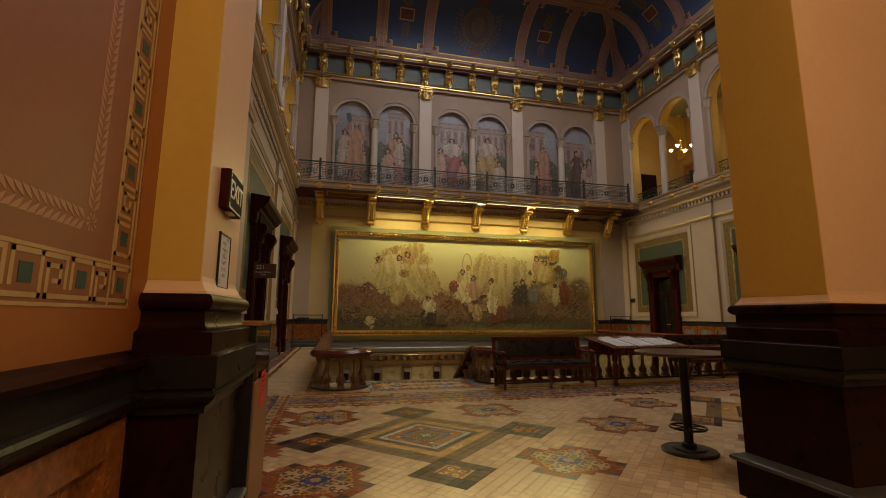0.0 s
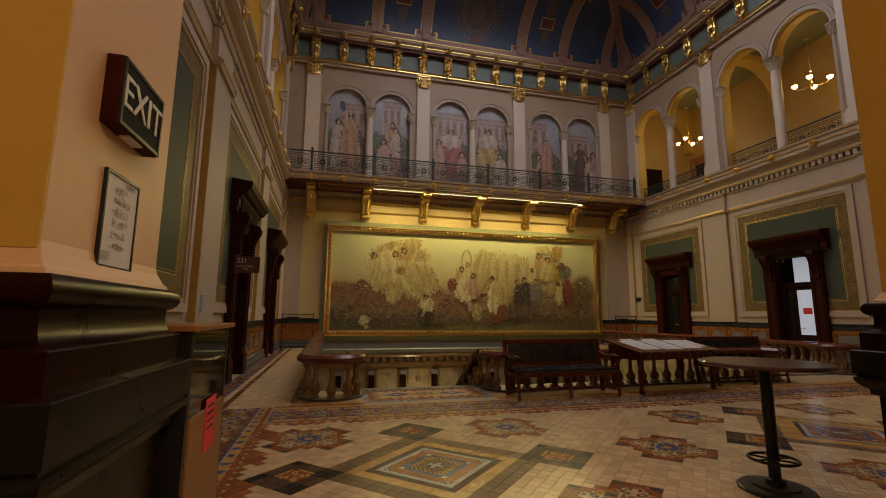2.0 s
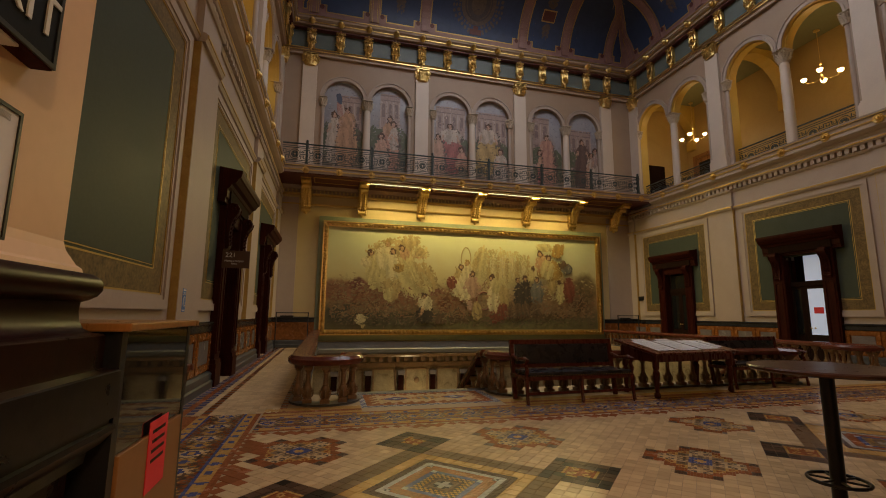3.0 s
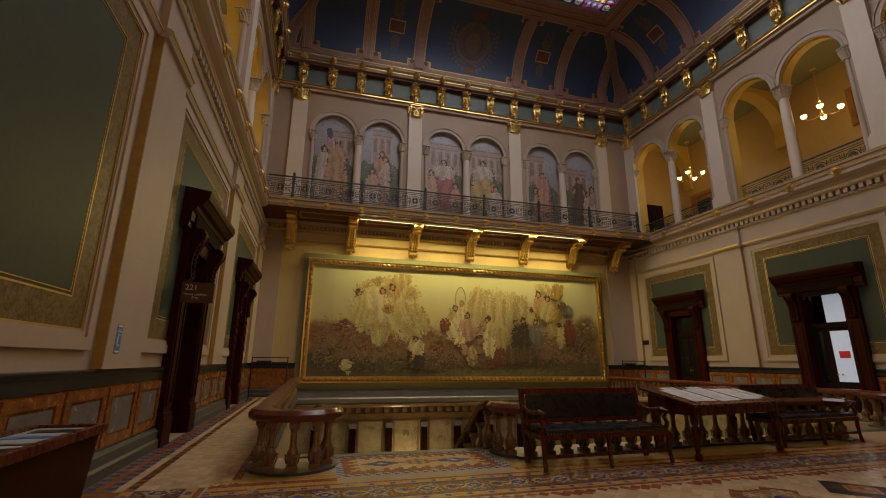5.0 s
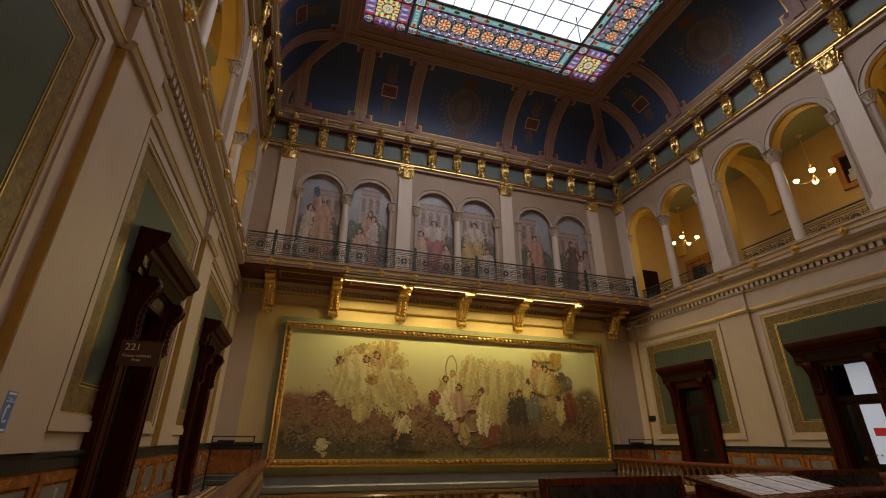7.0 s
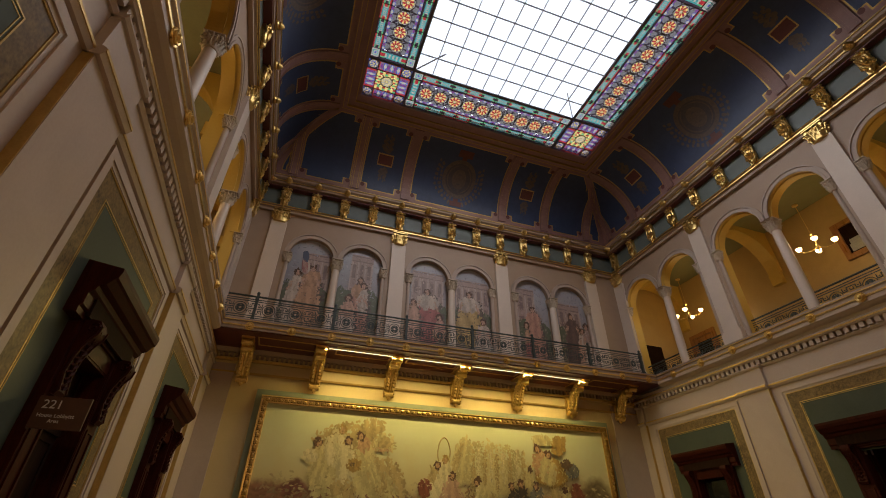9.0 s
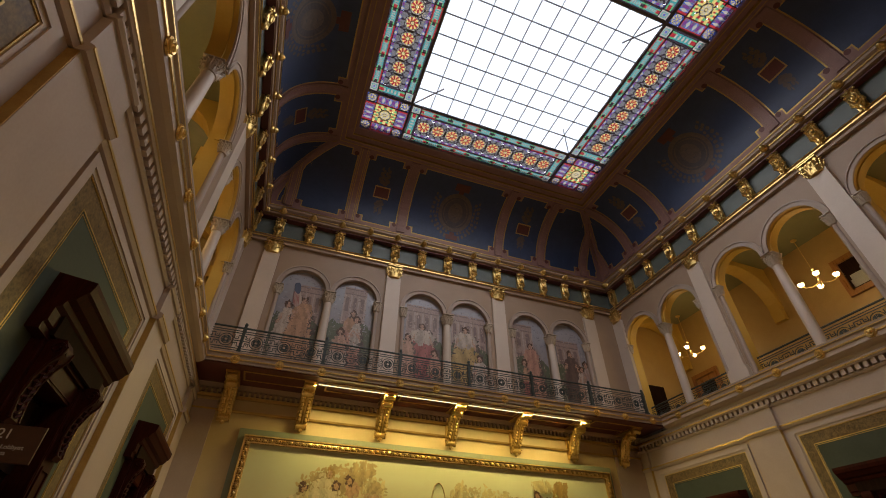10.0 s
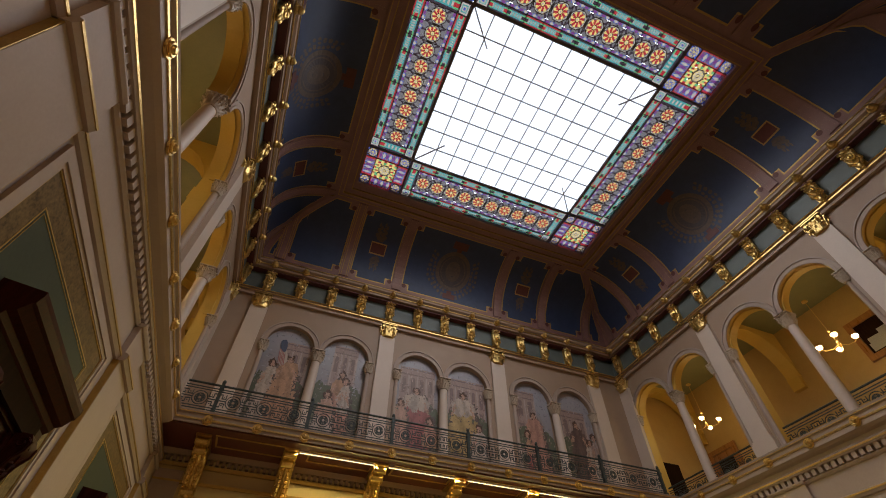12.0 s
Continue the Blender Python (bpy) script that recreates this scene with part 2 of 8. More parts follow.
def glass(name, colour, haze=0.35):
    """Coloured leaded glass that lets the daylight through."""
    m = bpy.data.materials.new(name)
    m.use_nodes = True
    nt = m.node_tree
    nt.nodes.remove(nt.nodes["Principled BSDF"])
    tc = nt.nodes.new("ShaderNodeTexCoord")
    ns = node(nt, "ShaderNodeTexNoise", Scale=5.0, Detail=5.0)
    nt.links.new(tc.outputs["Object"], ns.inputs["Vector"])
    mx = nt.nodes.new("ShaderNodeMix")
    mx.data_type = "RGBA"
    mx.inputs[6].default_value = (*[c * 0.7 for c in colour], 1)
    mx.inputs[7].default_value = (*colour, 1)
    nt.links.new(ns.outputs["Fac"], mx.inputs[0])
    a, b, g = nt.nodes.new("ShaderNodeBsdfTransparent"), nt.nodes.new("ShaderNodeBsdfTranslucent"), node(nt, "ShaderNodeBsdfGlossy", Roughness=0.15)
    nt.links.new(mx.outputs[2], a.inputs[0])
    nt.links.new(mx.outputs[2], b.inputs[0])
    s1, s2 = node(nt, "ShaderNodeMixShader", Fac=haze), node(nt, "ShaderNodeMixShader", Fac=0.04)
    nt.links.new(a.outputs[0], s1.inputs[1])
    nt.links.new(b.outputs[0], s1.inputs[2])
    nt.links.new(s1.outputs[0], s2.inputs[1])
    nt.links.new(g.outputs[0], s2.inputs[2])
    nt.links.new(s2.outputs[0], nt.nodes["Material Output"].inputs[0])
    return m


def glow(name, colour, strength):
    m = bpy.data.materials.new(name)
    m.use_nodes = True
    p = m.node_tree.nodes["Principled BSDF"]
    p.inputs["Base Color"].default_value = (*colour, 1)
    p.inputs["Emission Color"].default_value = (*colour, 1)
    p.inputs["Emission Strength"].default_value = strength
    return m


LAMPGLASS = glow("lit_opal_glass", (1.0, 0.72, 0.34), 9.0)
TUBE = glow("lit_tube", (1.0, 0.86, 0.5), 1.7)
G_WHITE = glass("white_laylight_glass", (0.82, 0.84, 0.88), 0.5)
G_TEAL = glass("teal_stained_glass", (0.030, 0.125, 0.125))
G_DARK = glass("dark_umber_glass", (0.020, 0.014, 0.020))
G_GREEN = glass("green_stained_glass", (0.05, 0.17, 0.075))
G_RED = glass("red_stained_glass", (0.17, 0.014, 0.018))
G_PURPLE = glass("purple_stained_glass", (0.075, 0.022, 0.095))
G_AMBER = glass("amber_stained_glass", (0.32, 0.24, 0.08))
G_PALE = glass("pale_stained_glass", (0.19, 0.17, 0.15))
G_BLUE = glass("blue_stained_glass", (0.025, 0.04, 0.17))
G_OLIVE = glass("olive_stained_glass", (0.075, 0.07, 0.075))
LEAD = mat("grey_lead_came", (0.10, 0.085, 0.085), (0.17, 0.145, 0.145), 8.0, 0.5, 0.4, 0.05)


def painted(name, low, mid, top, width, height, spots, wisps=(), rough=0.45, folding=2.0):
    """A painted field: three tones from bottom to top with soft patches (s, z, rs, rz, r, g, b) in shares of the field."""
    m = bpy.data.materials.new(name)
    m.use_nodes = True
    nt = m.node_tree
    p = nt.nodes["Principled BSDF"]
    tc = nt.nodes.new("ShaderNodeTexCoord")
    mp = node(nt, "ShaderNodeMapping", Scale=(1 / width, 1 / height, 1))
    nt.links.new(tc.outputs["Object"], mp.inputs["Vector"])
    warp = node(nt, "ShaderNodeTexNoise", Scale=3.2, Detail=7.0, Roughness=0.62)
    nt.links.new(tc.outputs["Object"], warp.inputs["Vector"])
    sub = nt.nodes.new("ShaderNodeVectorMath")
    sub.operation = "SUBTRACT"
    sub.inputs[1].default_value = (0.5, 0.5, 0.5)
    nt.links.new(warp.outputs["Color"], sub.inputs[0])
    sc = nt.nodes.new("ShaderNodeVectorMath")
    sc.operation = "MULTIPLY"
    sc.inputs[1].default_value = (0.30 / width, 0.30 / height * 1.3, 0)
    nt.links.new(sub.outputs[0], sc.inputs[0])
    add = nt.nodes.new("ShaderNodeVectorMath")
    nt.links.new(mp.outputs[0], add.inputs[0])
    nt.links.new(sc.outputs[0], add.inputs[1])
    sep = nt.nodes.new("ShaderNodeSeparateXYZ")
    nt.links.new(add.outputs[0], sep.inputs[0])
    cloud = node(nt, "ShaderNodeTexNoise", Scale=1.1, Detail=8.0, Roughness=0.65)
    nt.links.new(tc.outputs["Object"], cloud.inputs["Vector"])
    h = nt.nodes.new("ShaderNodeMath")
    h.operation = "MULTIPLY_ADD"
    h.inputs[1].default_value = 0.30
    nt.links.new(cloud.outputs["Fac"], h.inputs[0])
    nt.links.new(sep.outputs["Y"], h.inputs[2])
    ramp = nt.nodes.new("ShaderNodeValToRGB")
    cr = ramp.color_ramp
    cr.elements[0].position, cr.elements[0].color = 0.16, (*low[0], 1)
    cr.elements[1].position, cr.elements[1].color = 1.12, (*top, 1)
    for pos, c in ((0.34, low[1]), (0.50, mid[0]), (0.66, mid[1])):
        e = cr.elements.new(pos)
        e.color = (*c, 1)
    nt.links.new(h.outputs[0], ramp.inputs[0])
    out = ramp.outputs[0]
    folds = node(nt, "ShaderNodeTexNoise", Scale=folding, Detail=4.0, Roughness=0.55, Distortion=2.0)
    nt.links.new(tc.outputs["Object"], folds.inputs["Vector"])
    tone = node(nt, "ShaderNodeMapRange")
    tone.inputs[1].default_value, tone.inputs[2].default_value = 0.34, 0.66
    nt.links.new(folds.outputs["Fac"], tone.inputs[0])
    for s, z, rs, rz, r, g, b in [*wisps, *spots]:
        mv = node(nt, "ShaderNodeMapping", Location=(-s / rs, -z / rz, 0), Scale=(1 / rs, 1 / rz, 0))
        nt.links.new(add.outputs[0], mv.inputs["Vector"])
        ln = nt.nodes.new("ShaderNodeVectorMath")
        ln.operation = "LENGTH"
        nt.links.new(mv.outputs[0], ln.inputs[0])
        mr = node(nt, "ShaderNodeMapRange")
        mr.inputs[1].default_value, mr.inputs[2].default_value, mr.inputs[3].default_value, mr.inputs[4].default_value = 0.72, 1.12, 0.92, 0.0
        nt.links.new(ln.outputs["Value"], mr.inputs[0])
        shade = nt.nodes.new("ShaderNodeMix")
        shade.data_type = "RGBA"
        shade.inputs[6].default_value = (r * 0.58, g * 0.50, b * 0.46, 1)
        shade.inputs[7].default_value = (min(1, r * 1.28), min(1, g * 1.28), min(1, b * 1.28), 1)
        nt.links.new(tone.outputs[0], shade.inputs[0])
        mx = nt.nodes.new("ShaderNodeMix")
        mx.data_type = "RGBA"
        nt.links.new(mr.outputs[0], mx.inputs[0])
        nt.links.new(out, mx.inputs[6])
        nt.links.new(shade.outputs[2], mx.inputs[7])
        out = mx.outputs[2]
    nt.links.new(out, p.inputs["Base Color"])
    p.inputs["Roughness"].default_value = rough
    bp = node(nt, "ShaderNodeBump", Strength=0.08, Distance=0.01)
    nt.links.new(warp.outputs["Fac"], bp.inputs["Height"])
    nt.links.new(bp.outputs[0], p.inputs["Normal"])
    return m


# ---------------------------------------------------------------- large structure


def wall(name, place, s0, s1, z0, z1, d0, d1, material, gaps=()):
    """A thick wall with rectangular openings (sa, sb, za, zb) through it."""
    bm = B()
    cuts = sorted({s0, s1, *[g for q in gaps for g in q[:2]]})
    for a, b in zip(cuts, cuts[1:]):
        z = z0
        for ga, gb, za, zb in sorted(gaps, key=lambda q: q[2]):
            if ga <= a and gb >= b:
                if za > z:
                    prism(bm, [(a, z), (b, z), (b, za), (a, za)], place, d0, d1)
                z = zb
        if z1 > z:
            prism(bm, [(a, z), (b, z), (b, z1), (a, z1)], place, d0, d1)
    return tagged(part(name, bm, material), kind="structure")


# floor slab with the stair well left open
bm = B()
box(bm, -5.0, -7.0, -0.35, 22.0, 9.84, -0.003)
box(bm, -5.0, 9.84, -0.35, -0.02, 21.0, -0.003)
box(bm, 13.30, 9.84, -0.35, 22.0, 21.0, -0.003)
floor = tagged(part("floor", bm, GROUT), "patterned encaustic tile floor of the hall, polished", kind="structure")

WEST_DOORS, EAST_DOORS = (12.0, 17.6), (12.55, 18.05)
wall("wall_west", west, 3.2, 21.5, -0.3, 6.6, -0.45, 0.0, WALL, [(c - 0.62, c + 0.62, -0.3, 3.35) for c in WEST_DOORS])
wall("wall_east", east, 3.2, 21.5, -0.3, 6.6, -0.45, 0.0, WALL, [(c - 0.62, c + 0.62, -0.3, 3.50) for c in EAST_DOORS])
# end wall: the tube lights' yellow is put into the plaster colour
wall("wall_north", north, -2.6, 16.4, -0.28, 7.0, -0.5, 0.0, mat("lamp_yellow_plaster", (0.55, 0.42, 0.19), (0.61, 0.47, 0.23), 1.2, 0.55, bump=0.04, fine=25))
wall("wall_south", lambda s, z, d: (s, 3.3 + d, z), -2.6, 16.4, 6.7, 14.9, -0.5, 0.0, MAUVE)
wall("wall_corridor", lambda s, z, d: (s, -6.5 + d, z), -5.0, 22.0, -0.3, 7.2, -0.4, 0.0, PEACH)
wall("wall_corridor_west", lambda s, z, d: (-0.58 + d, s, z), -6.5, 3.2, -0.3, 7.2, -3.0, 0.0, TERRA)
wall("wall_corridor_east", lambda s, z, d: (20.0 - d, s, z), -6.5, 3.2, -0.3, 7.2, -0.4, 0.0, PEACH)
bm = B()
box(bm, -5.0, -6.5, 6.6, 20.4, 3.3, 6.9)
tagged(part("ceiling_corridor", bm, PEACH), kind="structure")

# stair well below the hall
wall("wall_stairwell_north", north, -0.6, 14.2, -4.6, -0.28, -0.5, 0.0, CREAMSTONE)
wall("wall_stairwell_west", lambda s, z, d: (-0.02 + d, s, z), 9.4, 21.0, -4.6, -0.35, -0.4, 0.0, CREAMSTONE)
wall("wall_stairwell_east", lambda s, z, d: (13.3 - d, s, z), 9.4, 21.0, -4.6, -0.35, -0.4, 0.0, CREAMSTONE)
wall("wall_stairwell_south", lambda s, z, d: (s, 9.84 + d, z), -0.02, 13.3, -4.6, -0.35, -0.4, 0.0, CREAMSTONE)
bm = B()
box(bm, -0.5, 9.4, -4.8, 13.8, 21.2, -4.6)
tagged(part("floor_lower", bm, CREAMSTONE), kind="structure")
bm = B()
for a, b, prof in ((-0.02, 13.6, [(0, -0.30), (0.16, -0.30), (0.20, -0.24), (0.20, -0.10), (0.14, -0.04), (0.10, 0.10), (0.06, 0.22), (0, 0.22)]),):
    run(bm, prof, (a, 21.0), (b, 21.0), (0, -1))
tagged(part("baseboard_well_band", bm, LEDGE), kind="structure")
bm = B()
run(bm, [(0, -0.42), (0.26, -0.42), (0.30, -0.36), (0.30, -0.31), (0, -0.31)], (-0.02, 21.0), (13.3, 21.0), (0, -1))
run(bm, [(0, -0.86), (0.10, -0.86), (0.10, -0.66), (0, -0.66)], (-0.02, 21.0), (13.3, 21.0), (0, -1))
x = 0.12
while x < 13.2:
    box(bm, x, 20.76, -0.62, x + 0.17, 21.0, -0.43)
    x += 0.36
tagged(part("trim_dentil_course", bm, BROWNSTONE), "brown stone dentil course over the stair well", kind="structure")


# -------- wainscot and wall decoration of the two long walls
CHAIR = [(0, 1.02), (0.04, 1.02), (0.055, 1.04), (0.05, 1.14), (0.075, 1.165), (0.085, 1.20), (0.07, 1.215), (0, 1.22)]
PLINTH = [(0, 0), (0.14, 0), (0.14, 0.12), (0.11, 0.15), (0.11, 0.26), (0.06, 0.30), (0, 0.30)]


def wainscot(side, place, inner, n, doors, s0, s1):
    spans, a = [], s0
    for c in doors:
        spans.append((a, c - 0.98))
        a = c + 0.98
    spans.append((a, s1))
    chair, base, body = B(), B(), B()
    panel = []
    for a, b in spans:
        pa, pb = place(a, 0, 0)[:2], place(b, 0, 0)[:2]
        run(chair, CHAIR, pa, pb, n)
        run(base, PLINTH, pa, pb, n)
        k = max(1, round((b - a) / 0.95))
        w = (b - a) / k
        prism(body, [(a, 0.30), (b, 0.30), (b, 1.02), (a, 1.02)], place, 0.0, 0.03)
        for i in range(k):
            rect_frame(body, place, a + i * w + 0.03, 0.33, a + (i + 1) * w - 0.03, 1.0, 0.10, 0.03, 0.055)
            panel.append((a + i * w + 0.17, a + (i + 1) * w - 0.17))
    holder = tagged(part("trim_wainscot_" + side, body, MARBLE), "orange veined marble wainscot with grey panels", kind="structure")
    for a, b in panel:
        q = B()
        prism(q, [(a, 0.46), (b, 0.46), (b, 0.87), (a, 0.87)], place, 0.03, 0.045)
        part("panel", q, PANELSTONE, holder)
    tagged(part("trim_chair_rail_" + side, chair, RAILSTONE), "polished near-black stone chair rail", kind="structure")
    tagged(part("baseboard_" + side, base, STONE), "stepped grey stone baseboard", kind="structure")


wainscot("west", west, 1, (1, 0), WEST_DOORS, 3.25, 21.0)
wainscot("east", east, 1, (-1, 0), EAST_DOORS, 3.25, 21.0)
bm = B()
run(bm, CHAIR, (-1.75, 21.0), (-0.02, 21.0), (0, -1))
run(bm, CHAIR, (13.62, 21.0), (15.5, 21.0), (0, -1))
tagged(part("trim_chair_rail_north", bm, RAILSTONE), kind="structure")
bm = B()
for a, b in ((-1.75, -0.02), (13.62, 15.5)):
    prism(bm, [(a, 0.30), (b, 0.30), (b, 1.02), (a, 1.02)], north, 0, 0.03)
    for i in range(2):
        w = (b - a) / 2
        rect_frame(bm, north, a + i * w + 0.03, 0.33, a + (i + 1) * w - 0.03, 1.0, 0.1, 0.03, 0.055)
tagged(part("trim_wainscot_north", bm, MARBLE), kind="structure")
bm = B()
run(bm, PLINTH, (-1.75, 21.0), (-0.02, 21.0), (0, -1))
run(bm, PLINTH, (13.62, 21.0), (15.5, 21.0), (0, -1))
tagged(part("baseboard_north", bm, STONE), kind="structure")


def frame_gap(bm, place, s0, z0, s1, z1, w, d0, d1, door=None):
    """A frame whose foot is cut where a doorcase stands."""
    if door is None:
        rect_frame(bm, place, s0, z0, s1, z1, w, d0, d1)
        return
    prism(bm, [(s0, z0), (s0 + w, z0), (s0 + w, z1 - w), (s0, z1)], place, d0, d1)
    prism(bm, [(s1 - w, z0), (s1, z0), (s1, z1), (s1 - w, z1 - w)], place, d0, d1)
    prism(bm, [(s0, z1), (s0 + w, z1 - w), (s1 - w, z1 - w), (s1, z1)], place, d0, d1)
    for a, b in ((s0 + w, door - 0.96), (door + 0.96, s1 - w)):
        if b > a:
            prism(bm, [(a, z0), (b, z0), (b, z0 + w), (a, z0 + w)], place, d0, d1)


def wall_panel(place, s0, s1, door=None, label=""):
    """A sunk green field with stencilled border inside a moulded frame."""
    z0, z1 = 1.42, 5.42
    holder = B()
    frame_gap(holder, place, s0, z0, s1, z1, 0.13, 0.0, 0.05, door)
    frame_gap(holder, place, s0 + 0.13, z0 + 0.13, s1 - 0.13, z1 - 0.13, 0.06, 0.0, 0.028, door)
    top = tagged(part("trim_wall_panel", holder, WALL), label or "grey-green wall panel with stencilled tan border", kind="structure")
    q = B()
    frame_gap(q, place, s0 + 0.19, z0 + 0.19, s1 - 0.19, z1 - 0.19, 0.022, 0.0, 0.016, door)
    frame_gap(q, place, s0 + 0.50, z0 + 0.50, s1 - 0.50, z1 - 0.50, 0.018, 0.0, 0.010, door)
    frame_gap(q, place, s0 + 0.545, z0 + 0.545, s1 - 0.545, z1 - 0.545, 0.010, 0.0, 0.010, door)
    part("gold_line", q, GOLDLINE, top)
    q = B()
    frame_gap(q, place, s0 + 0.212, z0 + 0.212, s1 - 0.212, z1 - 0.212, 0.29, 0.0, 0.006, door)
    part("border", q, STENCIL, top)
    q = B()
    prism(q, [(s0 + 0.502, z0 + 0.502), (s1 - 0.502, z0 + 0.502), (s1 - 0.502, z1 - 0.502), (s0 + 0.502, z1 - 0.502)], place, 0.0, 0.004)
    if door is None:
        part("field", q, GREEN, top)
    else:
        q.free()
        q = B()
        a, b = s0 + 0.502, s1 - 0.502
        for c, d, e, f in ((a, z0 + 0.502, door - 0.7, z1 - 0.502), (door + 0.7, z0 + 0.502, b, z1 - 0.502), (door - 0.7, 3.4, door + 0.7, z1 - 0.502)):
            prism(q, [(c, d), (e, d), (e, f), (c, f)], place, 0.0, 0.004)
        part("field", q, GREEN, top)


for a, b, c in ((4.0, 8.42, None), (9.90, 14.02, 12.0), (15.50, 19.64, 17.57)):
    wall_panel(west, a, b, c)
for a, b, c in ((5.1, 9.3, None), (10.52, 14.67, 12.55), (16.14, 20.22, 18.05)):
    wall_panel(east, a, b, c)
# flat pilaster strips and string courses
bm = B()
for s0, s1 in ((8.62, 9.72), (14.25, 15.30), (19.9, 21.0)):
    prism(bm, [(s0, 1.22), (s1, 1.22), (s1, 5.50), (s0, 5.50)], west, 0, 0.11)
for s0, s1 in ((14.88, 16.0), (9.5, 10.25), (20.55, 21.0)):
    prism(bm, [(s0, 1.22), (s1, 1.22), (s1, 5.50), (s0, 5.50)], east, 0, 0.11)
for s0, s1 in ((-1.75, -0.95), (14.1, 15.5)):
    prism(bm, [(s0, 1.22), (s1, 1.22), (s1, 6.3), (s0, 6.3)], north, 0, 0.06)
tagged(part("trim_wall_strip", bm, WALL), kind="structure")
bm = B()
for pl, strips in ((west, ((8.62, 9.72), (14.25, 15.30), (19.9, 21.0))), (east, ((14.88, 16.0), (9.5, 10.25), (20.55, 21.0)))):
    for s0, s1 in strips:
        for a, b in ((s0 - 0.012, s0 - 0.002), (s1 + 0.002, s1 + 0.012)):
            prism(bm, [(a, 1.22), (b, 1.22), (b, 5.50), (a, 5.50)], pl, 0, 0.104)
tagged(part("trim_wall_strip_edge", bm, GOLDLINE), "dull gold painted edges of the wall strips", kind="structure")
STRING = [(0, 5.50), (0.05, 5.50), (0.08, 5.56), (0.08, 5.62), (0.03, 5.65), (0, 5.65)]
STRING2 = [(0, 6.20), (0.03, 6.20), (0.06, 6.25), (0.06, 6.28), (0, 6.28)]
bm, gl = B(), B()
for pl, n in ((west, (1, 0)), (east, (-1, 0))):
    for prof in (STRING, STRING2):
        run(bm, prof, pl(3.25, 0, 0)[:2], pl(21, 0, 0)[:2], n)
    run(gl, [(0.08, 5.57), (0.092, 5.57), (0.092, 5.61), (0.08, 5.61)], pl(3.25, 0, 0)[:2], pl(21, 0, 0)[:2], n)
for pl, n, strips in ((west, (1, 0), ((8.62, 9.72), (14.25, 15.30), (19.9, 21.0))), (east, (-1, 0), ((14.88, 16.0), (9.5, 10.25), (20.55, 21.0)))):
    for s0, s1 in strips:
        for prof in (STRING, STRING2):
            run(bm, [(d + 0.11 if d else 0.0, z) for d, z in prof], pl(s0 - 0.03, 0, 0)[:2], pl(s1 + 0.03, 0, 0)[:2], n)
        prism(bm, [(s0, 5.65), (s1, 5.65), (s1, 6.20), (s0, 6.20)], pl, 0.0, 0.105)
        run(gl, [(0.19, 5.57), (0.202, 5.57), (0.202, 5.61), (0.19, 5.61)], pl(s0 - 0.03, 0, 0)[:2], pl(s1 + 0.03, 0, 0)[:2], n)
tagged(part("trim_string_course", bm, WALL), kind="structure")
tagged(part("trim_string_gold_line", gl, GOLDLINE), kind="structure")

# gallery edge: dentils, fascia, gilded line
bm, dn, gl = B(), B(), B()
FASCIA = [(-0.45, 6.70), (0.10, 6.70), (0.22, 6.74), (0.30, 6.80), (0.30, 7.08), (0.34, 7.10), (0.36, 7.18), (0.30, 7.20), (-0.45, 7.20)]
for pl, n in ((west, (1, 0)), (east, (-1, 0))):
    run(bm, FASCIA, pl(3.25, 0, 0)[:2], pl(19.1 if pl is east else 19.1, 0, 0)[:2], n)
    run(gl, [(0.17, 6.485), (0.18, 6.485), (0.18, 6.53), (0.17, 6.53)], pl(3.25, 0, 0)[:2], pl(21, 0, 0)[:2], n)
    run(gl, [(0.30, 6.93), (0.325, 6.93), (0.325, 6.98), (0.30, 6.98)], pl(3.25, 0, 0)[:2], pl(19.05, 0, 0)[:2], n)
    run(gl, [(0.30, 7.105), (0.348, 7.105), (0.348, 7.13), (0.30, 7.13)], pl(3.25, 0, 0)[:2], pl(19.05, 0, 0)[:2], n)
    s = 3.4
    while s < 20.9:
        prism(dn, [(s, 6.29), (s + 0.12, 6.29), (s + 0.12, 6.44), (s, 6.44)], pl, 0.0, 0.12)
        s += 0.20
    run(dn, [(0, 6.44), (0.15, 6.44), (0.17, 6.48), (0.17, 6.54), (0.10, 6.60), (0.10, 6.70), (0, 6.70)], pl(3.25, 0, 0)[:2], pl(21, 0, 0)[:2], n)
tagged(part("trim_gallery_edge", bm, WALL), "pale moulded gallery edge", kind="structure")
tagged(part("trim_gallery_dentils", dn, WALL), kind="structure")

# cantilevered balcony on the end wall
bm = B()
box(bm, -1.75, 19.16, 6.88, 15.5, 21.0, 7.16)
NB = [(0, 6.85), (0.05, 6.85), (0.06, 7.08), (0.10, 7.10), (0.12, 7.18), (0.06, 7.20), (0, 7.20)]
run(bm, NB, (-1.45, 19.16), (15.2, 19.16), (0, -1))
tagged(part("trim_balcony_slab", bm, WALL), "pale balcony slab with moulded edge", kind="structure")
run(gl, [(0.06, 6.93), (0.085, 6.93), (0.085, 6.98), (0.06, 6.98)], (-1.45, 19.16), (15.2, 19.16), (0, -1))
run(gl, [(0.06, 7.105), (0.108, 7.105), (0.108, 7.13), (0.06, 7.13)], (-1.45, 19.16), (15.2, 19.16), (0, -1))
tagged(part("trim_gallery_gold_line", gl, GOLD), kind="structure")
bm, gl = B(), B()
box(bm, -1.7, 19.2, 6.82, 15.45, 20.95, 6.882)
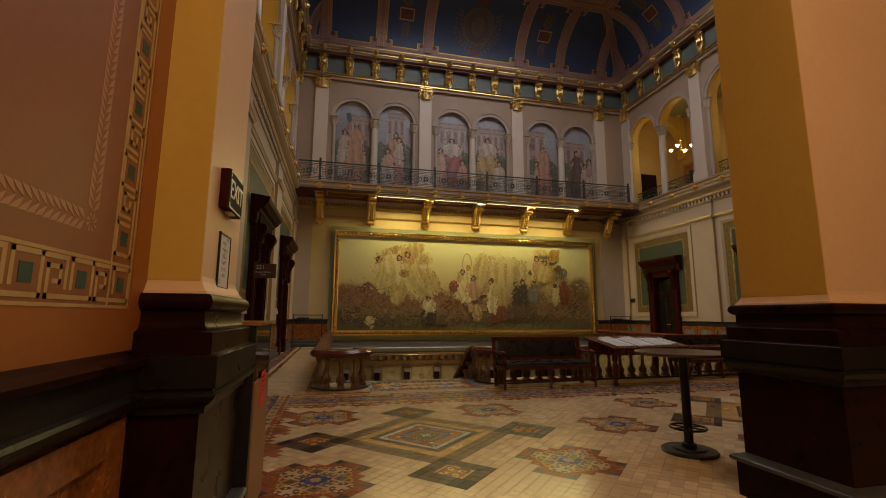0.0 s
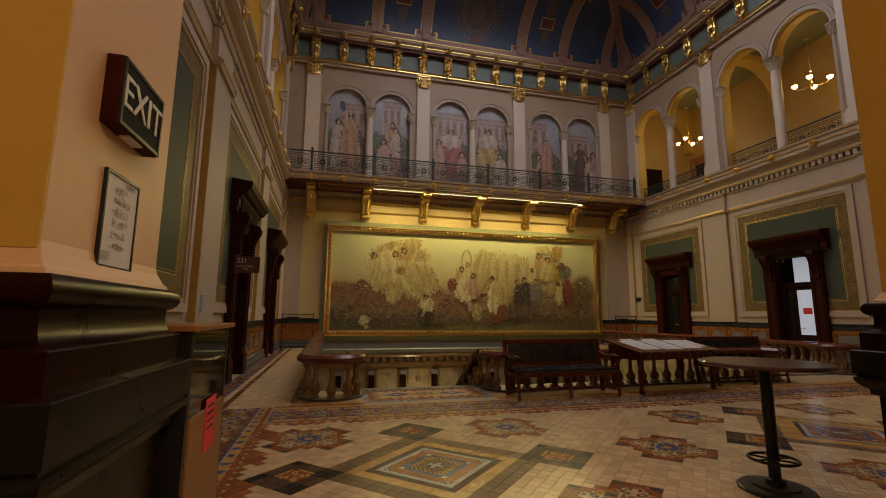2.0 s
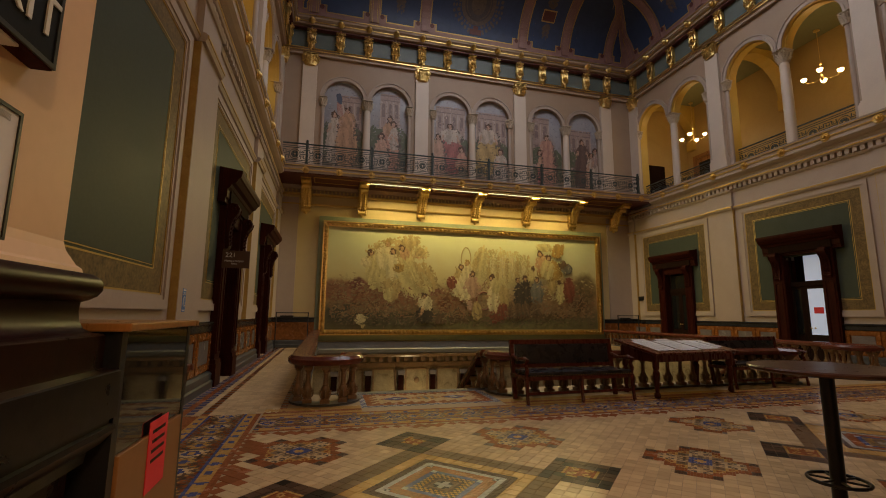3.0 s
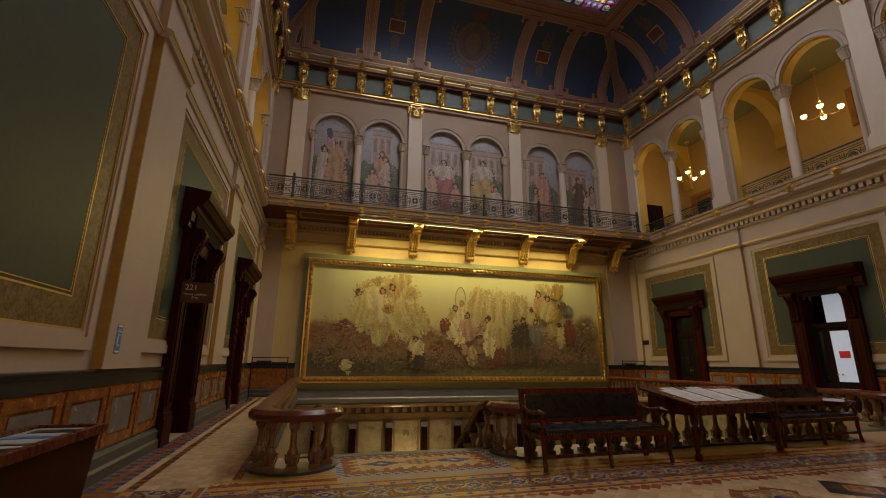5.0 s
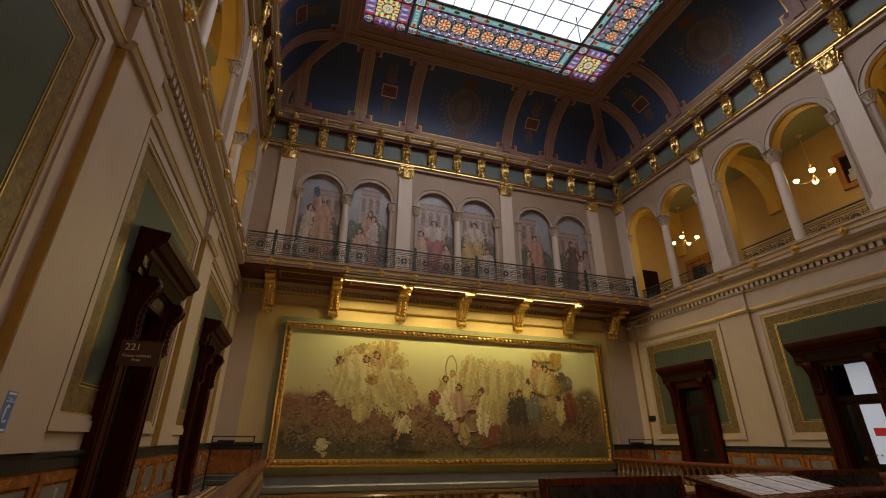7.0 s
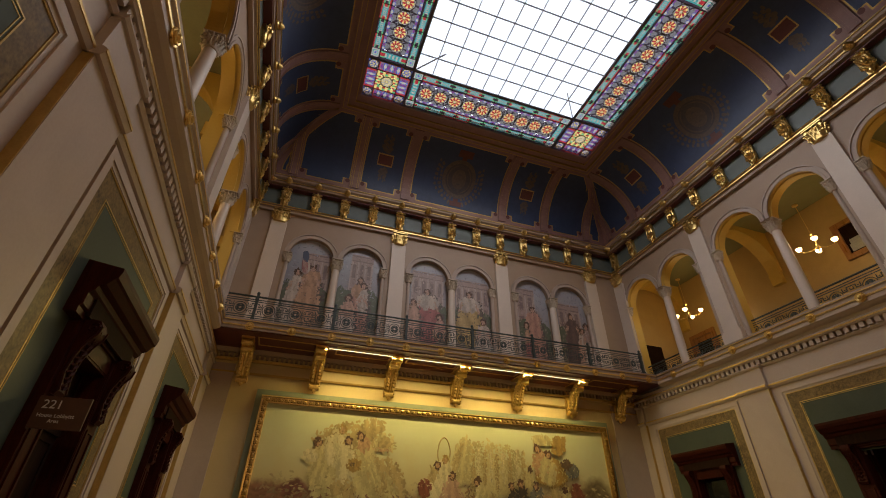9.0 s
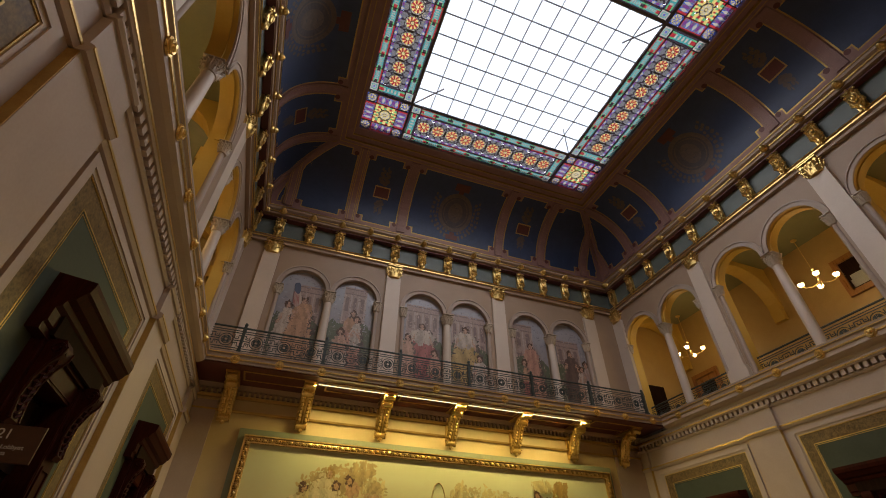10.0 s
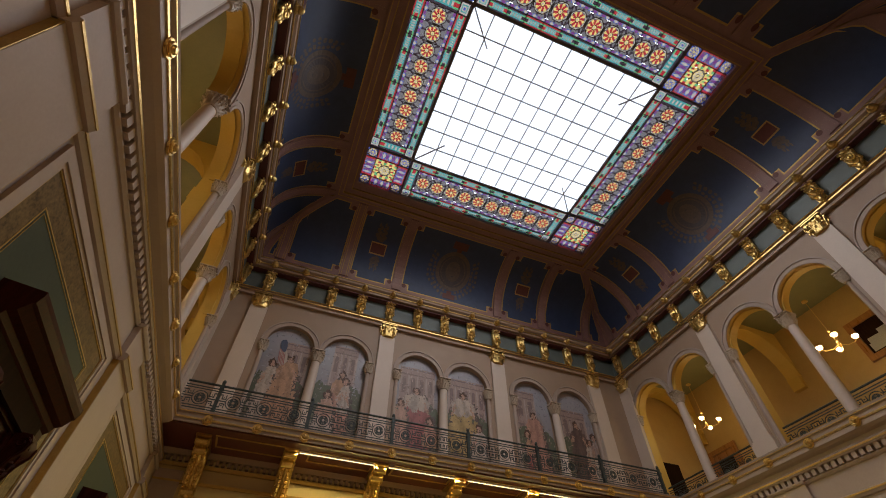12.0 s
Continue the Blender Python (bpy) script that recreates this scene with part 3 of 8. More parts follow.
for k in range(6):
    a = -0.35 + 2.55 * k
    rect_frame(gl, lambda s, z, d: (s, z, 6.82 - d), a, 19.55, a + 1.95, 20.3, 0.05, 0.0, 0.02)
tagged(part("trim_balcony_soffit", bm, MAROON), kind="structure")
tagged(part("trim_soffit_gold_frame", gl, GOLDLINE), kind="structure")
bm, dn = B(), B()
run(bm, [(0, 5.98), (0.05, 5.98), (0.08, 6.05), (0, 6.05)], (-1.75, 21), (15.5, 21), (0, -1))
run(bm, [(0, 6.40), (0.10, 6.40), (0.14, 6.48), (0, 6.48)], (-1.75, 21), (15.5, 21), (0, -1))
s = -1.7
while s < 15.4:
    prism(dn, [(s, 6.54), (s + 0.09, 6.54), (s + 0.09, 6.67), (s, 6.67)], north, 0.0, 0.12)
    s += 0.165
run(dn, [(0, 6.67), (0.16, 6.67), (0.2, 6.82), (0, 6.82)], (-1.75, 21), (15.5, 21), (0, -1))
tagged(part("trim_end_wall_mouldings", bm, GOLDLINE), kind="structure")
tagged(part("trim_end_wall_dentils", dn, MAUVE), kind="structure")

# -------- upper arcades
SPRING, RAD = 11.02, 0.89


def arcade(name, place, s0, s1, bays, depth, material, half, r=RAD, spring=SPRING, top=13.05):
    """An upper wall with pairs of round arches; half: from the bay's middle to an arch's middle."""
    pts = [(s0, 7.18), (s0, top), (s1, top), (s1, 7.18)]
    for c in sorted(bays, reverse=True):
        pts.append((c + half + r, 7.18))
        for mid in (c + half, c - half):
            pts += [(mid + r * math.cos(math.pi * k / 20), spring + r * math.sin(math.pi * k / 20)) for k in range(21)]
        pts.append((c - half - r, 7.18))
    bm = B()
    prism(bm, pts, place, -depth, 0.0)
    holder = tagged(part(name, bm, material), kind="structure")
    bm = B()
    for c in bays:
        for mid in (c - half, c + half):
            half_ring(bm, place, mid, spring, r - 0.01, r + 0.07, 0.0, 0.05)
            half_ring(bm, place, mid, spring, r + 0.07, r + 0.15, 0.0, 0.025)
            half_ring(bm, place, mid, spring, r + 0.15, r + 0.19, 0.0, 0.06)
    tagged(part("trim_arch_moulding", bm, WALL), kind="structure")
    if depth > 0.3:                         # ochre reveals
        bm = B()
        for c in bays:
            for mid in (c - half, c + half):
                half_ring(bm, place, mid, spring, r - 0.012, r, -depth, -0.004, 48)
                for ra, da, db in ((0.055, -0.20, -0.12), (0.035, -0.34, -0.20)):
                    half_ring(bm, place, mid, spring, r - ra, r - 0.012, da, db, 32)
            for e in (-1, 1):
                s = c + e * (half + r)
                prism(bm, [(s, 7.18), (s - e * 0.012, 7.18), (s - e * 0.012, spring), (s, spring)], place, -depth, -0.004)
        tagged(part("trim_arch_reveal", bm, OCHRE), kind="structure")
    return holder


NB_BAYS, EAST_BAYS, WEST_BAYS = (1.79, 6.85, 11.94), (7.60, 12.95, 18.30), (6.34, 12.16, 17.97)
arcade("wall_upper_north", north, -2.6, 16.4, NB_BAYS, 0.22, MAUVE, 1.05)
arcade("wall_upper_west", west_up, 3.3, 21.0, WEST_BAYS, 0.50, MAUVE, 1.24, 1.08, 11.05)
arcade("wall_upper_east", east_up, 3.3, 21.0, EAST_BAYS, 0.50, MAUVE, 1.16, 1.0, 11.05)
bm = B()
box(bm, -2.6, 21.24, 6.6, 16.4, 21.6, 13.05)
tagged(part("wall_upper_north_back", bm, MAUVE), kind="structure")

# galleries behind the side arcades
for side, s in (("west", -1), ("east", 1)):
    x0 = -2.50 if s < 0 else 16.45
    x1 = x0 + 3.4 * s
    bm = B()
    box(bm, min(x0 - 0.95 * s, x1), 3.0, 6.9, max(x0 - 0.95 * s, x1), 21.5, 7.16)
    tagged(part("floor_gallery_" + side, bm, BROWNSTONE), kind="structure")
    bm = B()
    box(bm, min(x1, x1 + 0.3 * s), 3.0, 6.9, max(x1, x1 + 0.3 * s), 21.5, 13.4)
    tagged(part("wall_gallery_" + side, bm, GALLERY), kind="structure")
    bm = B()
    for y in (2.7, 21.3):
        box(bm, min(x0, x1), y, 7.1, max(x0, x1), y + 0.3, 13.4)
    tagged(part("wall_gallery_end_" + side, bm, GALLERY), kind="structure")
    bm = B()
    box(bm, min(x0 - 0.1 * s, x1), 3.0, 13.05, max(x0 - 0.1 * s, x1), 21.5, 13.3)
    tagged(part("ceiling_gallery_" + side, bm, GALGREEN), kind="structure")
    # cross arches
    bm = B()
    for y in ((10.25, 15.65, 20.9) if s > 0 else (9.25, 15.07, 20.9)):
        cx, r = (x0 + x1) / 2, 1.62
        pl = lambda a, z, d, y=y: (a, y + d, z)
        pts = [(cx - 1.70, 13.05), (cx + 1.70, 13.05), (cx + 1.70, 11.05)]
        pts += [(cx + r * math.cos(math.pi * k / 16), 11.05 + 1.75 * math.sin(math.pi * k / 16)) for k in range(17)] + [(cx - 1.70, 11.05)]
        prism(bm, pts, pl, -0.28, 0.28)
        for e in (-1, 1):
            box(bm, cx + e * 1.66 - 0.16, y - 0.24, 10.55, cx + e * 1.66 + 0.16, y + 0.24, 11.05)
    tagged(part("trim_gallery_arch_" + side, bm, OCHRE), kind="structure")

# -------- entablature under the vault
ARCHI = [(0, 12.88), (0.14, 12.88), (0.14, 12.98), (0.20, 13.02), (0.20, 13.10), (0.24, 13.16), (0.20, 13.18), (0, 13.18)]
CORN = [(0, 14.05), (0.20, 14.05), (0.28, 14.14), (0.42, 14.18), (0.46, 14.34), (0.55, 14.40), (0.58, 14.56), (0.50, 14.62), (0, 14.62)]
bm, fr, gl = B(), B(), B()
EDGES = [((-2.6, 21.0), (16.4, 21.0), (0, -1)), ((-2.0, 3.3), (-2.0, 21.0), (1, 0)), ((15.95, 3.3), (15.95, 21.0), (-1, 0)), ((-2.6, 3.3), (16.4, 3.3), (0, 1))]
for a, b, n in EDGES:
    run(bm, ARCHI, a, b, n)
    run(bm, CORN, a, b, n)
    run(fr, [(0, 13.18), (0.15, 13.18), (0.15, 14.05), (0, 14.05)], a, b, n)
    run(gl, [(0.20, 13.03), (0.225, 13.03), (0.225, 13.075), (0.20, 13.075)], a, b, n)
    run(gl, [(0.24, 13.12), (0.262, 13.14), (0.24, 13.17)], a, b, n)
    run(gl, [(0.46, 14.27), (0.485, 14.27), (0.485, 14.32), (0.46, 14.32)], a, b, n)
    run(gl, [(0.58, 14.50), (0.60, 14.50), (0.60, 14.54), (0.58, 14.54)], a, b, n)
sf = B()
for a, b, n in EDGES:
    run(sf, [(0.15, 14.012), (0.40, 14.012), (0.40, 14.046), (0.15, 14.046)], a, b, n)
tagged(part("trim_cornice_soffit", sf, MAROON), "dark maroon soffit boards under the cornice", kind="structure")
tagged(part("trim_entablature", bm, MAUVE), "mauve moulded entablature below the vault", kind="structure")
tagged(part("trim_frieze", fr, TEAL), "teal frieze band", kind="structure")
tagged(part("trim_entablature_gold_line", gl, GOLD), kind="structure")
bm = B()
for a, b, n in EDGES:
    run(bm, [(-0.4, 12.9), (0, 12.9), (0, 14.75), (-0.4, 14.75)], a, b, n)
tagged(part("wall_above_arcade", bm, MAUVE), kind="structure")

# -------- coved vault
RX0, RX1, RY0, RY1 = 0.75, 13.15, 7.05, 18.05      # edge of the flat rim
OX0, OX1, OY0, OY1 = -1.52, 15.46, 3.80, 20.50     # foot of the cove
ZF, ZT = 14.60, 17.00


def cove(side, s, t, off=0.0):
    """A place on the curved cove: s along the wall, t from its foot (0) to the rim (1), off inwards."""
    a = t * math.pi / 2
    inn, up = 1 - math.cos(a), math.sin(a)
    if side in "NS":
        o, r = (OY1, RY1) if side == "N" else (OY0, RY0)
        depth = abs(r - o)
    else:
        o, r = (OX0, RX0) if side == "W" else (OX1, RX1)
        depth = abs(r - o)
    h = ZT - ZF
    nd, nz = h * math.cos(a), -depth * math.sin(a)
    ln = math.hypot(nd, nz) or 1
    d = depth * inn + off * nd / ln
    z = ZF + h * up + off * nz / ln
    q = o + d * (1 if r > o else -1)
    return (s, q, z) if side in "NS" else (q, s, z)


def span(side, t):
    """The two ends of the cove at t, where the corners meet."""
    k = 1 - math.cos(t * math.pi / 2)
    if side in "NS":
        return OX0 + (RX0 - OX0) * k, OX1 + (RX1 - OX1) * k
    return OY0 + (RY0 - OY0) * k, OY1 + (RY1 - OY1) * k


def patch(bm, side, s0, s1, t0, t1, off, nt=10, gap=0.0, thick=True):
    """A sheet on the cove, kept gap away from the corners."""
    rows = []
    for i in range(nt + 1):
        t = t0 + (t1 - t0) * i / nt
        lo, hi = span(side, t)
        a, b = max(s0, lo + gap), min(s1, hi - gap)
        if b - a < 0.02:
            a = b = (a + b) / 2
        rows.append([(a, t), (b, t)])
    top = [[bm.verts.new(cove(side, s, t, off)) for s, t in r] for r in rows]
    for p, q in zip(top, top[1:]):
        bm.faces.new((p[0], p[1], q[1], q[0]))
    if thick:
        low = [[bm.verts.new(cove(side, s, t, -0.02)) for s, t in r] for r in rows]
        for p, q, lp, lq in zip(top, top[1:], low, low[1:]):
            bm.faces.new((p[0], q[0], lq[0], lp[0]))
            bm.faces.new((p[1], lp[1], lq[1], q[1]))
        for k in (0, -1):
            bm.faces.new((top[k][0], top[k][1], low[k][1], low[k][0]))


RIBS = {"N": (-0.75, 1.95, 4.33, 9.36, 11.75, 14.3), "S": (-0.75, 1.95, 4.33, 9.36, 11.75, 14.3),
        "W": (4.9, 7.8, 10.25, 15.65, 18.1, 20.0), "E": (4.9, 7.8, 10.25, 15.65, 18.1, 20.0)}
base, field, rim, gold, dots, orn, red, dim = B(), B(), B(), B(), B(), B(), B(), B()


def disc(bm, side, s, t, rs, rt, off, seg=28, inner=0.0):
    if inner:
        for k in range(seg):
            a, b = math.tau * k / seg, math.tau * (k + 1) / seg
            bm.faces.new([bm.verts.new(cove(side, s + rs * q * math.cos(c), t + rt * q * math.sin(c), off)) for c, q in ((a, inner), (a, 1), (b, 1), (b, inner))])
    else:
        place = lambda q, c: bm.verts.new(cove(side, s + rs * q * math.cos(c), t + rt * q * math.sin(c), off))
        for k in range(seg):
            a, b = math.tau * k / seg, math.tau * (k + 1) / seg
            bm.faces.new((place(0.5, a), place(1, a), place(1, b), place(0.5, b)))
            bm.faces.new((place(0, a), place(0.5, a), place(0.5, b)))


for side in "NSWE":
    patch(base, side, -99, 99, 0, 1, 0.0, 14, thick=False)
    r = RIBS[side]
    for s in r:
        patch(rim, side, s - 0.20, s + 0.20, 0.03, 0.97, 0.05, 12, 0.05)
        for e in (-0.20, 0.17, -0.115, 0.095):
            patch(gold, side, s + e, s + e + 0.02, 0.03, 0.97, 0.058, 12, 0.05)
    lo, hi = span(side, 0)
    edges = [(lo, r[0])] + list(zip(r, r[1:])) + [(r[-1], hi)]
    for k, (a, b) in enumerate(edges):
        a, b = a + 0.28, b - 0.28
        if b - a < 0.15:
            continue
        n = min(0.28, (b - a) * 0.2)
        for bm, grow, off in ((gold, 0.045, 0.008), (field, 0.0, 0.014)):
            g = grow / 3.4
            patch(bm, side, a - grow, a + n + (-grow if grow else 0), 0.15 - g, 0.85 + g, off, 10, 0.28 - grow, False)
            patch(bm, side, a + n - grow, b - n + grow, 0.07 - g, 0.93 + g, off, 12, 0.28 - grow, False)
            patch(bm, side, b - n + grow, b + grow, 0.15 - g, 0.85 + g, off, 10, 0.28 - grow, False)
        m = (a + b) / 2
        if k in (1, 2, 3, 4, 5):
            for s in (a + 0.06, b - 0.06):
                for t in (0.12, 0.88):
                    lo2, hi2 = span(side, t)
                    if lo2 + 0.4 < s < hi2 - 0.4:
                        disc(dots, side, s, t, 0.10, 0.030, 0.012, 12)
        if k == 3:                          # great medallion
            disc(orn, side, m, 0.47, 0.86, 0.255, 0.030, inner=0.80)
            disc(dim, side, m, 0.47, 0.69, 0.204, 0.026)
            disc(orn, side, m, 0.47, 0.62, 0.184, 0.031, inner=0.92)
            disc(orn, side, m, 0.47, 0.36, 0.13, 0.032, inner=0.0)
            patch(red, side, m - 0.30, m + 0.30, 0.10, 0.17, 0.03, 4)
            patch(red, side, m - 0.36, m + 0.36, 0.76, 0.86, 0.03, 4)
            patch(red, side, m - 0.12, m + 0.12, 0.17, 0.21, 0.028, 3)
            patch(red, side, m - 0.12, m + 0.12, 0.72, 0.76, 0.028, 3)
            for e in (-1, 1):               # leaf sprays round it
                for q in range(11):
                    an = -1.25 + q * 0.17
                    for w in (0.98, 1.10, 1.22):
                        jit = 0.05 * math.sin(q * 5.3 + w * 31)
                        disc(orn, side, m + e * (w + jit) * math.cos(an), 0.47 + 0.30 * (w + jit) * math.sin(an + 0.07 * w), 0.05 + 0.05 * abs(jit) * 20 * 0.4, 0.022, 0.020 + 0.003 * w, 6)
        elif k in (2, 4):                   # cartouche with plume
            patch(gold, side, m - 0.36, m + 0.36, 0.41, 0.56, 0.02, 4)
            patch(red, side, m - 0.32, m + 0.32, 0.425, 0.545, 0.026, 4)
            for q in range(13):
                e = (-1) ** q
                disc(orn, side, m + e * 0.03 * (q % 4 + 1) * 1.6, 0.60 + 0.016 * q, 0.13 - 0.007 * q, 0.03, 0.020 + 0.0015 * q, 7)
                disc(orn, side, m + e * 0.028 * (q % 4 + 1) * 1.4, 0.37 - 0.013 * q, 0.12 - 0.008 * q, 0.026, 0.020 + 0.0015 * q, 7)
tagged(part("ceiling_vault", base, COVE, smooth=True), "coved vault painted dark blue in brown panels", kind="structure")
tagged(part("ceiling_vault_field", field, NAVY, smooth=True), "dark blue painted fields of the vault", kind="structure")
tagged(part("ceiling_vault_rib", rim, COVE), "brown ribs of the vault", kind="structure")
tagged(part("ceiling_vault_gold_line", gold, GOLDLINE), kind="structure")
tagged(part("ceiling_vault_corner_square", dots, MAROON), kind="structure")
tagged(part("ceiling_vault_ornament", orn, ORNAMENT), "faded painted medallions and plumes", kind="structure")
tagged(part("ceiling_vault_cartouche", red, MAROON), kind="structure")
tagged(part("ceiling_vault_medallion", dim, mat("slate_brown_medallion_paint", (0.045, 0.040, 0.050), (0.085, 0.068, 0.066), 6.0, 0.5, bump=0.06)), kind="structure")

# flat rim round the skylight
SX0, SX1, SY0, SY1 = 1.42, 12.48, 7.62, 17.12       # stained glass, outer edge
IX0, IX1, IY0, IY1 = 3.26, 10.54, 9.26, 15.30       # white glass
rim, gold = B(), B()
pl = lambda s, q, d: (s, q, 17.0 - d)


def ring(bm, x0, y0, x1, y1, w, d0, d1):
    rect_frame(bm, pl, x0, y0, x1, y1, w, d0, d1)


def ring2(bm, outer, inner, d0, d1):
    (a0, b0, a1, b1), (c0, e0, c1, e1) = outer, inner
    o, i = [(a0, b0), (a1, b0), (a1, b1), (a0, b1)], [(c0, e0), (c1, e0), (c1, e1), (c0, e1)]
    for k in range(4):
        j = (k + 1) % 4
        prism(bm, [o[k], o[j], i[j], i[k]], pl, d0, d1)


ring2(rim, (RX0 - 0.3, RY0 - 0.3, RX1 + 0.3, RY1 + 0.3), (SX0, SY0, SX1, SY1), -0.30, 0.0)
ring2(rim, (RX0, RY0, RX1, RY1), (RX0 + 0.22, RY0 + 0.22, RX1 - 0.22, RY1 - 0.22), 0.0, 0.10)
ring2(rim, (SX0 - 0.16, SY0 - 0.16, SX1 + 0.16, SY1 + 0.16), (SX0, SY0, SX1, SY1), 0.0, 0.06)
for q, w, d in ((0.20, 0.03, 0.115), (0.03, 0.025, 0.115), (0.50, 0.035, 0.075)):
    ring(gold, RX0 + q, RY0 + q, RX1 - q, RY1 - q, w, 0.0, d)
tagged(part("ceiling_rim", rim, COVE), "brown moulded rim round the skylight", kind="structure")
tagged(part("ceiling_rim_gold_line", gold, GOLDLINE), kind="structure")
bm = B()
box(bm, -2.6, 3.0, 17.9, 16.4, 21.6, 18.0)
tagged(part("ceiling_attic", bm, WALL), kind="structure")

# ---------------------------------------------------------------- skylight
bm = B()
box(bm, SX0 - 0.5, SY0 - 0.5, 17.70, SX1 + 0.5, SY1 + 0.5, 17.72)
tagged(part("backdrop_sky", bm, glow("overcast_daylight", (0.90, 0.95, 1.0), SKY_GLOW)), kind="structure")

GLASSES = [G_WHITE, G_TEAL, G_RED, G_PURPLE, G_AMBER, G_PALE, G_BLUE, G_OLIVE, G_DARK, G_GREEN]
WHITE, TEALG, REDG, PURP, AMB, PALE, BLUEG, OLV, DRKG, GRNG = range(10)
skylight = root("skylight", pose(0, 0, 0), "white laylight glass with a stained glass border", "skylight")
lead, stain = B(), B()
ZG = 17.05


def pane(bm, pts, mi, z=ZG):
    bm.faces.new([bm.verts.new((x, y, z)) for x, y in pts]).material_index = mi


def came(x0, y0, x1, y1, w=0.03, h=0.035, z=ZG):
    d = Vector((x1 - x0, y1 - y0, 0)).normalized()
    n = Vector((-d.y, d.x, 0)) * w / 2
    q = [Vector((x0, y0, z)) + n, Vector((x1, y1, z)) + n, Vector((x1, y1, z)) - n, Vector((x0, y0, z)) - n]
    a = [lead.verts.new(v + Vector((0, 0, 0.004))) for v in q]
    b = [lead.verts.new(v - Vector((0, 0, h))) for v in q]
    for f in [a, b[::-1]] + [[a[i], a[(i + 1) % 4], b[(i + 1) % 4], b[i]] for i in range(4)]:
        lead.faces.new(f)


# white field: each pane is its own piece
nx, ny = 10, 8
px, py = (IX1 - IX0) / nx, (IY1 - IY0) / ny
q = B()
for x0, y0, x1, y1 in ((-px / 2, -py / 2, px / 2, py / 2),):
    v = [q.verts.new((x, y, z)) for z in (0.0, 0.008) for x, y in ((x0, y0), (x1, y0), (x1, y1), (x0, y1))]
    for f in ((3, 2, 1, 0), (4, 5, 6, 7)):
        q.faces.new([v[i] for i in f])
first = part("pane", q, G_WHITE, skylight)
first.matrix_local = pose(IX0 + px / 2, IY0 + py / 2, ZG)
for i in range(nx):
    for j in range(ny):
        if i or j:
            again(first, "pane", skylight, pose(IX0 + (i + 0.5) * px, IY0 + (j + 0.5) * py, ZG))
for i in range(nx + 1):
    came(IX0 + i * px, IY0, IX0 + i * px, IY1, 0.034, 0.025, ZG - 0.003)
for j in range(ny + 1):
    came(IX0, IY0 + j * py, IX1, IY0 + j * py, 0.036, 0.03, ZG - 0.006)
for cx, cy, ex, ey in ((IX0, IY0, 1, 1), (IX1, IY0, -1, 1), (IX0, IY1, 1, -1), (IX1, IY1, -1, -1)):
    came(cx, cy, cx + ex * px * 1.3, cy + ey * py * 1.4, 0.04, 0.04, ZG - 0.002)


def rect(x0, y0, x1, y1, mi):
    pane(stain, [(x0, y0), (x1, y0), (x1, y1), (x0, y1)], mi)


def rosette(cx, cy, hw, hh, petal, ground, corner, n=8):
    """An octagon with a flower of n petals, in a cell of half size (hw, hh)."""
    r = min(hw, hh)
    seg = n * 4
    for k in range(seg):
        a, b = math.tau * k / seg, math.tau * (k + 1) / seg
        long = 0.70 if k % 4 in (1, 2) else 0.52
        bands = [(0.0, 0.10, PALE), (0.10, 0.20, AMB), (0.20, 0.26, DRKG), (0.26, long, petal if k % 4 != 3 else AMB), (long, 0.76, AMB if k % 4 in (0, 3) else ground), (0.76, 0.80, DRKG), (0.80, 0.93, PALE)]
        for r0, r1, mi in bands:
            pts = [(cx + r * q * math.cos(c), cy + r * q * math.sin(c)) for c, q in ((a, r0), (a, r1), (b, r1), (b, r0))]
            pane(stain, pts[1:] if r0 == 0 else pts, mi)
        out = []
        for c in (b, a):
            k2 = min(hw / max(1e-6, abs(math.cos(c))), hh / max(1e-6, abs(math.sin(c))))
            out.append((cx + math.cos(c) * k2, cy + math.sin(c) * k2))
        pane(stain, [(cx + r * 0.93 * math.cos(a), cy + r * 0.93 * math.sin(a)), (cx + r * 0.93 * math.cos(b), cy + r * 0.93 * math.sin(b)), *out], corner if k % 4 else DRKG)
    if r > 0.2:
        for k in range(8):
            a, b = math.tau * (k + 0.5) / 8, math.tau * (k + 1.5) / 8
            came(cx + r * 0.97 * math.cos(a), cy + r * 0.97 * math.sin(a), cx + r * 0.97 * math.cos(b), cy + r * 0.97 * math.sin(b), 0.026, 0.02)


def knot(x0, y0, x1, y1):
    """A small pale square flower at the end of a strip."""
    w, h = x1 - x0, y1 - y0
    steps = ((0.0, DRKG), (0.10, PALE), (0.22, TEALG), (0.30, PALE), (0.40, BLUEG))
    at = lambda q: [(x0 + w * q, y0 + h * q), (x1 - w * q, y0 + h * q), (x1 - w * q, y1 - h * q), (x0 + w * q, y1 - h * q)]
    for (q, mi), (r, _) in zip(steps, steps[1:]):
        for k in range(4):
            pane(stain, [at(q)[k], at(q)[(k + 1) % 4], at(r)[(k + 1) % 4], at(r)[k]], mi)
    pane(stain, at(0.40), BLUEG)


